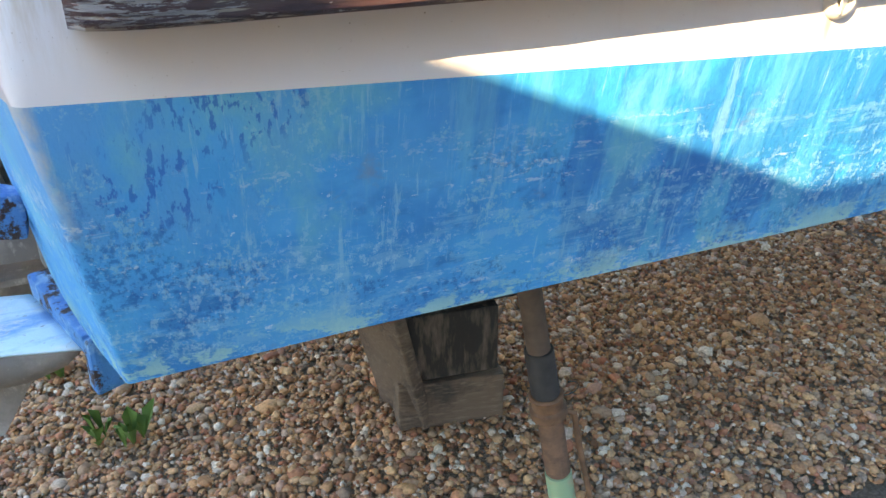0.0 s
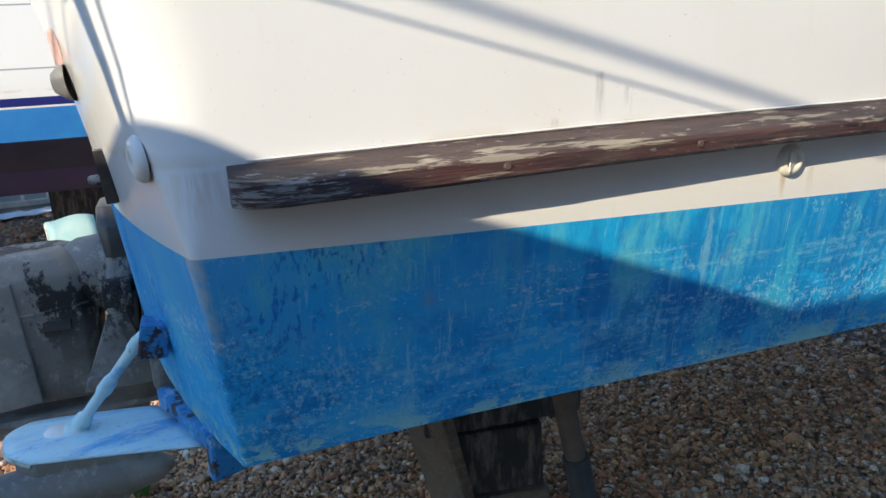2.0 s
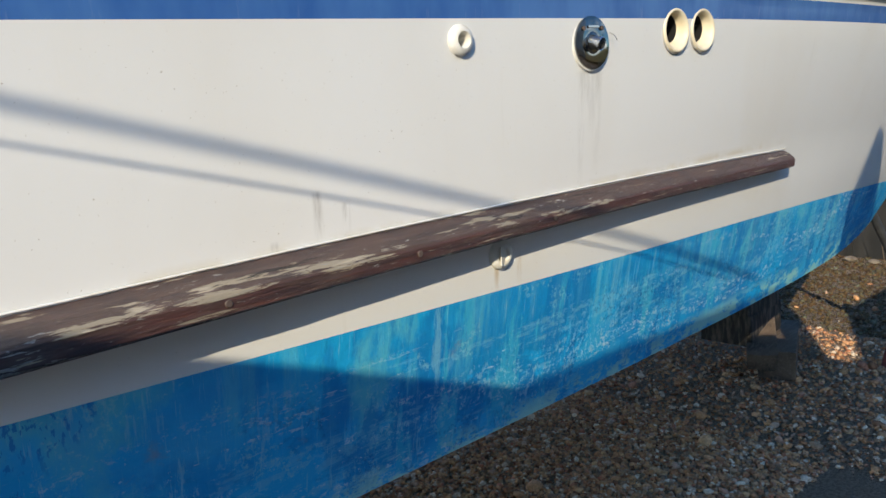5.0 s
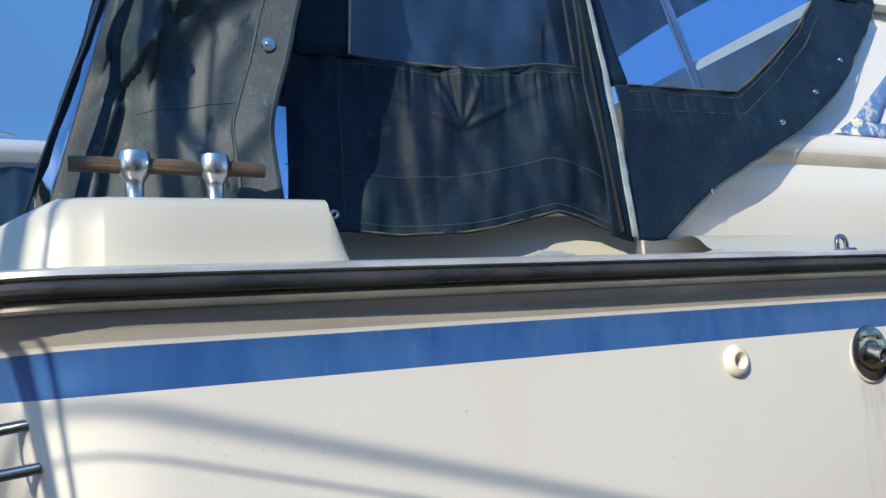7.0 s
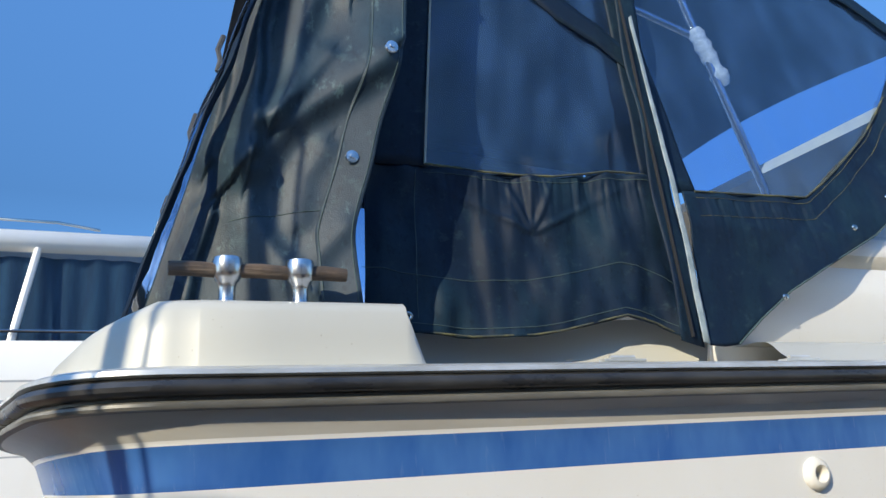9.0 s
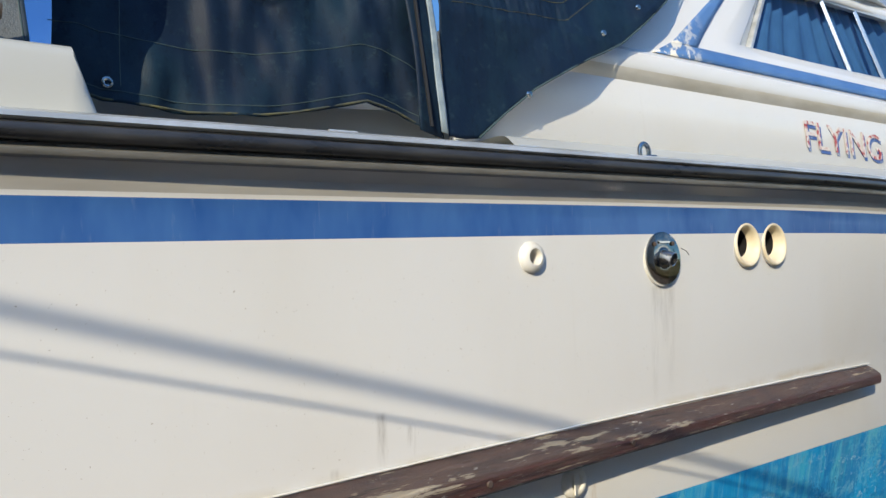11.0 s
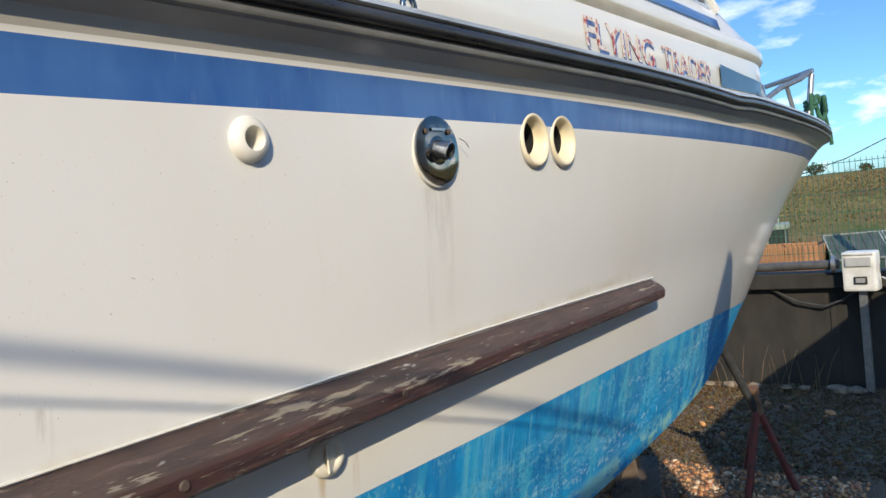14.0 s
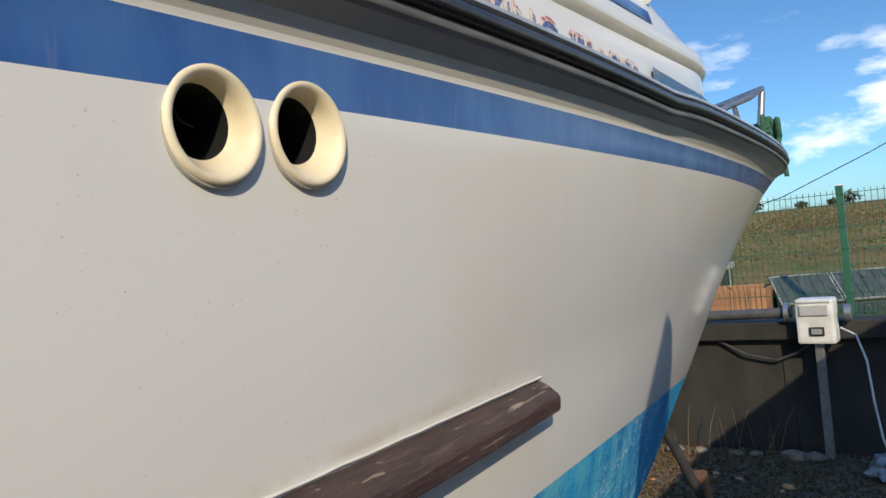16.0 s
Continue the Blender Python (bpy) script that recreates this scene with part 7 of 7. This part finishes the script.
def clump_mesh(name, count, x0, x1, y0, y1, zf, lo, hi, mat, seed, label, cat, leaf=0.05, patchy=0.0):
    """Many small blades and leaf cards scattered as one piece of stuff."""
    rng = np.random.default_rng(seed)
    px = x0 + (x1 - x0) * rng.random(count) ** 1.6
    py = rng.uniform(y0, y1, count)
    if patchy:
        cx, cy = rng.uniform(0, 1, 60), rng.uniform(y0, y1, 60)
        pick = rng.integers(0, 60, count)
        px = x0 + (x1 - x0) * np.clip(cx[pick] ** 1.9 + rng.normal(0, 0.012, count), 0, 1)
        py = cy[pick] + rng.normal(0, 2.2, count) * patchy
    h = rng.uniform(lo, hi, count) * (1 + (px - x0) * 0.02)
    base = np.array([zf(a) for a in px])
    verts, faces = [], []
    for k in range(count):
        for c in range(5):
            a = rng.uniform(0, math.tau)
            w = leaf * rng.uniform(0.5, 1.3) * (1 + (px[k] - x0) * 0.03)
            ox, oy, oz = rng.normal(0, h[k] * 0.5), rng.normal(0, h[k] * 0.6), h[k] * rng.uniform(0.1, 1.0)
            d = np.array([math.cos(a) * w, math.sin(a) * w, rng.uniform(0.3, 1.6) * w])
            p = np.array([px[k] + ox, py[k] + oy, base[k] + oz])
            e = np.array([-math.sin(a) * w * 0.5, math.cos(a) * w * 0.5, 0])
            i = len(verts)
            verts += [p - e, p + e, p + d]
            faces.append((i, i + 1, i + 2))
    return tagged(put(name, mesh_of(name, verts, faces, mat)), label, cat, kind="stuff")


def leaf_material(name, a, b, c):
    m = bpy.data.materials.new(name)
    m.use_nodes = True
    nt = m.node_tree
    g = nt.nodes.new("ShaderNodeNewGeometry")
    r = nt.nodes.new("ShaderNodeValToRGB")
    r.color_ramp.elements.new(0.5)
    for e, col in zip(r.color_ramp.elements, (a, b, c)):
        e.color = (*col, 1)
    nt.links.new(g.outputs["Random Per Island"], r.inputs["Fac"])
    nt.links.new(r.outputs["Color"], nt.nodes["Principled BSDF"].inputs["Base Color"])
    nt.nodes["Principled BSDF"].inputs["Roughness"].default_value = 0.9
    return m


M_SCRUB = leaf_material("scrub_leaves", (0.16, 0.16, 0.05), (0.36, 0.26, 0.09), (0.28, 0.15, 0.06))
M_TREE = leaf_material("tree_leaves", (0.025, 0.04, 0.018), (0.05, 0.06, 0.025), (0.07, 0.055, 0.03))
M_BRACKEN = leaf_material("rusty_bracken", (0.16, 0.085, 0.045), (0.24, 0.14, 0.07), (0.10, 0.065, 0.045))
M_WEED = leaf_material("olive_weeds", (0.07, 0.09, 0.025), (0.15, 0.15, 0.045), (0.10, 0.10, 0.03))
clump_mesh("field_scrub", 9000, 9.8, 90, -14, 30, lambda x: 0.55 + 0.008 * (x - 9.6), 0.06, 0.26, M_SCRUB, 11, "dry grass and low scrub", "scrub", 0.024)
clump_mesh("field_bracken", 7000, 9.8, 80, -14, 30, lambda x: 0.55 + 0.008 * (x - 9.6), 0.10, 0.48, M_BRACKEN, 12, "rusty brown bracken in the field", "bracken", 0.03, 0.7)
clump_mesh("field_weeds", 7000, 9.8, 70, -14, 30, lambda x: 0.55 + 0.008 * (x - 9.6), 0.10, 0.50, M_WEED, 13, "olive green weeds in the field", "weeds", 0.03, 0.7)
tree_rng = random.Random(5)
for k in range(26):
    x, y = tree_rng.uniform(150, 190), -60 + k * 6 + tree_rng.uniform(-2, 2)
    h = tree_rng.uniform(1.2, 2.6)
    tr = thing("tree", "small dark tree on the far field edge", "tree", group="far trees")
    zb = 1.7
    part("trunk", tube([(x, y, zb - 0.5), (x + 0.1, y, zb + h * 0.35), (x + 0.2, y + 0.1, zb + h * 0.6)], [0.22, 0.14, 0.06], 8), M_TIMBER, tr)
    rng = np.random.default_rng(100 + k)
    verts, faces = [], []
    for q in range(260):
        c = rng.normal(0, 1, 3)
        c = c / np.linalg.norm(c) * rng.random() ** 0.4
        p = np.array([x + c[0] * h * 0.75, y + c[1] * h * 0.85, zb + h * 0.62 + c[2] * h * 0.42])
        d, e = rng.normal(0, 0.28, 3), rng.normal(0, 0.28, 3)
        i = len(verts)
        verts += [p, p + d, p + e]
        faces.append((i, i + 1, i + 2))
    put("crown", mesh_of("crown", verts, faces, M_TREE), tr)
line = thing("overhead_cable", "overhead cable crossing the sky", "cable")
part("wire", tube([(60, 16, 0.9), (60, 9, 2.7), (60, 3, 5.2), (60, -6, 9.5)], 0.032, 6), M_DARK, line)
for p in ((60, 16), (60, -6)):
    part("pole", tube([(p[0], p[1], 0), (p[0], p[1], 1.2 if p[1] > 0 else 9.7)], 0.12, 8), M_TIMBER, line)

# ---- boat on the far side ----
other = thing("moored_cruiser", "large white motor cruiser with blue stripes, standing beyond", "boat")
M_OBLUE = material("dark_blue_bottom", (0.012, 0.025, 0.07), 0.5, other=(0.02, 0.04, 0.10), scale=4)
M_OLIGHT = material("bright_blue_boot_top", (0.02, 0.22, 0.62), 0.4, other=(0.03, 0.28, 0.66), scale=4)
M_ONAVY = material("navy_band", (0.012, 0.02, 0.16), 0.35)
M_OGREY = material("grey_groove", (0.36, 0.37, 0.38), 0.4)
levels = [(0.62, 6.0, 2), (0.86, 5.55, 0), (1.12, 5.22, 1), (1.36, 5.12, 3), (1.375, 5.115, 2), (1.435, 5.105, 3), (1.63, 5.08, 4), (1.642, 5.08, 3), (2.06, 5.04, 4), (2.072, 5.04, 3), (2.25, 5.03, 4), (2.262, 5.03, 5), (2.45, 5.03, 3), (2.57, 5.0, 4), (2.585, 5.0, 3), (2.80, 5.02, 3), (2.87, 5.06, 3)]
rows, kinds = [], []
pal = [M_OBLUE, M_OLIGHT, M_ONAVY, M_WHITE, M_OGREY, material("grey_panel", (0.30, 0.32, 0.34), 0.35)]
for z, y, k in levels:
    stern = 1.35 + 0.10 * (z - 1)
    rows.append([Vector((stern, 8.6, z)), Vector((stern + 0.05, 8.2, z)), Vector((stern, y + 0.12, z)), Vector((stern - 0.12, y, z)), Vector((-3.0, y, z)), Vector((-6.0, y + 0.2, z)), Vector((-9.5, y + 1.7, z))])
    kinds.append(k)
put("hull", grid_mesh("other_hull", rows, pal, True, lambda i, j: kinds[i], sharp=25), other)
part("keel_chock", box(pose(-0.8, 7.0, 0.31), (0.8, 0.5, 0.62), 0.02), M_TARTIMBER, other)
part("deck", box(pose(-3.0, 7.0, 2.86), (8.4, 3.2, 0.04)), M_WHITE, other)
cab = [[Vector((0.66, y + 0.3, z)), Vector((0.60, y, z)), Vector((-6.2, y, z)), Vector((-7.4, y + 1.6, z))] for z, y in ((3.575, 5.24), (3.64, 5.18), (3.73, 5.22), (3.775, 5.45), (3.80, 6.2))]
thicken(put("coachroof", grid_mesh("coachroof", cab, M_WHITE, True), other, "white coachroof"), 0.03)
part("roof_top", box(pose(-3.0, 6.9, 3.79), (7.2, 2.6, 0.03), 0.01), M_WHITE, other)
part("roof_rail", tube([(-1.30, 5.30, 3.80), (-1.20, 5.25, 3.83), (-0.70, 5.22, 3.815), (-0.40, 5.24, 3.775)], 0.012, 8), M_STEEL, other, "", True)
for xa, xb in ((-0.90, -0.84), (0.06, 0.10), (-2.6, -2.5), (-4.2, -4.1)):
    part("window_pillar", tube([(xa - 0.03, 5.10, 2.86), (xb + 0.02, 5.22, 3.60)], 0.028, 8), M_WHITE, other)
g = put("side_glass", mesh_of("side_glass", [(0.58, 5.12, 2.87), (-6.0, 5.12, 2.87), (-6.0, 5.23, 3.58), (0.58, 5.23, 3.58)], [(0, 1, 2, 3)], M_GLASS), other)
g.visible_shadow = False
rows = [[Vector((0.55 - k * 0.035, 5.30 + 0.02 * math.sin(k * 1.1) + 0.012 * math.sin(k * 0.43), z)) for k in range(180)] for z in (2.86, 3.2, 3.55)]
put("curtain", grid_mesh("other_curtain", rows, material("dark_teal_curtain", (0.010, 0.030, 0.060), 0.9, other=(0.02, 0.06, 0.10), scale=9, stretch=(2, 1, 0.2)), True), other)
part("guard_rail", tube([(0.6, 5.06, 2.935), (-6, 5.06, 2.955)], 0.012, 8), M_STEEL, other)
part("round_mark", lathe([(0, 0.006), (0.06, 0.006), (0.062, 0)], pose(-1.28, 5.0, 2.76, 90), 20), M_ONAVY, other, "navy round mark")
part("round_mark", lathe([(0, 0.006), (0.06, 0.006), (0.062, 0)], pose(-1.28, 5.0, 2.66, 90), 20), M_ONAVY, other)
for y in (5.9, 8.0):
    part("support", tube([(-0.6, y, 0.0), (-0.6, y + 0.1, 0.9)], 0.04, 10), M_BROWNSTEEL, other)

lad = thing("aluminium_ladder", "aluminium ladder lying on edge on the gravel", "ladder")
for z in (0.05, 0.30):
    part("stile", box(pose(-1.6, 9.30 + z * 0.3, z, 0, 0, 4), (3.2, 0.03, 0.07), 0.004), M_METALSTRIP, lad)
for k in range(11):
    x = -3.0 + 0.28 * k
    part("rung", tube([(x, 9.31 + (x + 1.6) * 0.07, 0.05), (x, 9.39 + (x + 1.6) * 0.07, 0.30)], 0.016, 8), M_METALSTRIP, lad)
rag = thing("white_sheet", "crumpled white plastic sheet on the gravel", "sheet")
rows = [[Vector((-2.1 + 0.07 * j, 8.3 + 0.06 * i + 0.02 * j, 0.03 + 0.05 * abs(noise.noise((i * 0.7, j * 0.7, 1))))) for j in range(12)] for i in range(7)]
thicken(put("sheet", grid_mesh("white_sheet", rows, M_PLASTIC, True), rag), 0.004)

# weeds by the stern
M_WEED = leaf_material("weed_leaves", (0.05, 0.12, 0.025), (0.08, 0.18, 0.035), (0.12, 0.20, 0.05))
for cx, cy, n in ((-0.14, 1.30, 9), (-0.06, 1.27, 9), (-0.30, 1.75, 16), (-0.45, 1.95, 12)):
    w = thing("weed", "small green weed growing through the gravel", "weed", group="weeds by the stern")
    rng = random.Random(int(cx * 1000) + 5000)
    for k in range(n):
        a, t = rng.uniform(0, math.tau), rng.uniform(0.03, 0.06)
        b0 = Vector((cx + rng.uniform(-0.03, 0.03), cy + rng.uniform(-0.03, 0.03), 0.01))
        d, s = Vector((math.cos(a), math.sin(a), rng.uniform(0.2, 1.0))) * t, Vector((-math.sin(a), math.cos(a), 0)) * t * 0.45
        tip = b0 + Vector((0, 0, rng.uniform(0.02, 0.09)))
        put("leaf", mesh_of("leaf", [b0, tip + d * 0.4 + s, tip + d, tip + d * 0.4 - s], [(0, 1, 2, 3)], M_WEED), w)

# ---- unseen craft astern, added for the shadow it throws on the stern ----
shade = thing("astern_shade_hull", "unseen white hull astern with spars, added to shade the stern", "boat")
# rim set back along the sun's line from the shadow's edge
edge = [(-6.5, 4.620), (-2.98, 3.380), (-2.78, 3.290), (-2.69, 3.250), (-2.61, 3.205), (-2.25, 3.070), (-1.88, 2.930), (-1.34, 2.730), (-0.95, 2.570)]
bm = bmesh.new()
rims = []
for x, z in edge:
    k = min(1.0, max(0.0, (x + 6.5) / 5.5))
    rims.append([bm.verts.new((x, y, q)) for y, q in ((-2.0, z), (-2.12, z - 0.62), (-2.55, min(z - 0.95, 1.75 + 0.1 * k)), (-3.1, 1.35 + 0.15 * k), (-3.65, min(z - 0.95, 1.75 + 0.1 * k)), (-4.08, z - 0.62), (-4.2, z))])
for p, q in zip(rims, rims[1:]):
    for k in range(7):
        bm.faces.new((p[k], p[(k + 1) % 7], q[(k + 1) % 7], q[k]))
bm.faces.new(rims[0])
bm.faces.new(rims[-1])
part("hull", bm, M_WHITE, shade)
part("fin_keel", prism([[Vector((x, -3.1 + y, z)) for x, y in ((-4.6, 0), (-3.9, -0.12), (-2.9, 0), (-3.9, 0.12))] for z in (0.12, 1.50)]), M_OBLUE, shade, "dark fin keel")
part("keel_block", box(pose(-3.8, -3.1, 0.06), (1.9, 0.4, 0.12), 0.01), M_TIMBER, shade)
for x in (-5.2, -2.2):
    for y, lean in ((-2.45, 0.12), (-3.75, -0.12)):
        part("cradle_leg", tube([(x, y + lean * 4, 0.0), (x, y, 1.72)], 0.035, 10), M_RUST, shade)


# unseen bar, set towards the sun so its shadow lands on the given points
def shade_caster(pts, dist, radius, name):
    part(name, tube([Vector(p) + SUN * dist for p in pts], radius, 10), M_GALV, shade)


shade_caster([(-1.2, 0.01, 2.178), (0.385, 0.01, 1.702), (1.014, 0.01, 1.513), (2.2, 0.01, 1.157)], 5.6, 0.0080, "boom")
shade_caster([(-1.2, 0.01, 2.107), (0.378, 0.01, 1.654), (0.695, 0.01, 1.563), (2.0, 0.01, 1.188)], 2.5, 0.0026, "topping_lift")
# unseen pole and wire, added for the upright shadow stripes at the stern
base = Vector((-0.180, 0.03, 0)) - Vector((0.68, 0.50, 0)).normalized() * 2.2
pole = thing("stern_shadow_pole", "unseen pole and wire, added to cast stripes on the stern corner", "pole")
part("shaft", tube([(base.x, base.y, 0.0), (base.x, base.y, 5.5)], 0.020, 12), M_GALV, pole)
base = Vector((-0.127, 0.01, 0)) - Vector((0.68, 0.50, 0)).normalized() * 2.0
part("shadow_wire", tube([(base.x, base.y, 0.0), (base.x, base.y, 5.5)], 0.005, 8), M_GALV, pole)

# unseen boat alongside, added to keep the ground by the bow in shade
beside = thing("beside_shade_hull", "unseen white hull alongside, added to shade the ground by the bow", "boat")
bm = bmesh.new()
rims = []
# the dip in the rim lets a patch of sun reach the gravel
for x, w, z in ((-3.2, 0.9, 3.30), (-3.0, 1.25, 3.28), (-0.8, 1.25, 3.26), (-0.5, 1.25, 3.14), (-0.3, 1.25, 2.76), (0.25, 1.25, 2.74), (0.5, 1.25, 3.12), (2.0, 1.25, 3.12), (3.2, 1.15, 3.13), (4.3, 0.70, 3.15), (4.9, 0.12, 3.18)):
    side = -3.75 + 1.25
    mid = side - 1.25
    rims.append([bm.verts.new((x, mid + w * a, max(z - d, 1.35))) for a, d in ((1.0, 0.0), (0.96, 0.7), (0.62, 1.45), (0.0, 1.85), (-0.62, 1.45), (-0.96, 0.7), (-1.0, 0.0))])
for p, q in zip(rims, rims[1:]):
    for k in range(7):
        bm.faces.new((p[k], p[(k + 1) % 7], q[(k + 1) % 7], q[k]))
bm.faces.new(rims[0])
bm.faces.new(rims[-1])
part("hull", bm, M_WHITE, beside)
part("fin_keel", prism([[Vector((x, -3.75 + y, z)) for x, y in ((0.0, 0), (1.0, -0.14), (2.4, 0), (1.0, 0.14))] for z in (0.12, 1.42)]), M_OBLUE, beside, "dark fin keel")
part("keel_block", box(pose(1.2, -3.75, 0.06), (2.6, 0.4, 0.12), 0.01), M_TIMBER, beside)
for x in (-1.6, 3.0):
    for y, lean in ((-3.1, 0.12), (-4.4, -0.12)):
        part("cradle_leg", tube([(x, y + lean * 4, 0.0), (x, y, 1.62)], 0.035, 10), M_RUST, beside)
# unseen post, added for the pointed shadow on the bow
shade_caster = thing("pointed_shadow_post", "unseen pointed post, added to cast the pointed shadow on the bow", "post")
part("shaft", prism([[Vector((0.15 + x, -2.19 + y, z)) for x, y in ((-s, -s), (s, -s), (s, s), (-s, s))] for z, s in ((0.0, 0.095), (3.13, 0.095), (3.43, 0.015))]), M_TIMBER, shade_caster)
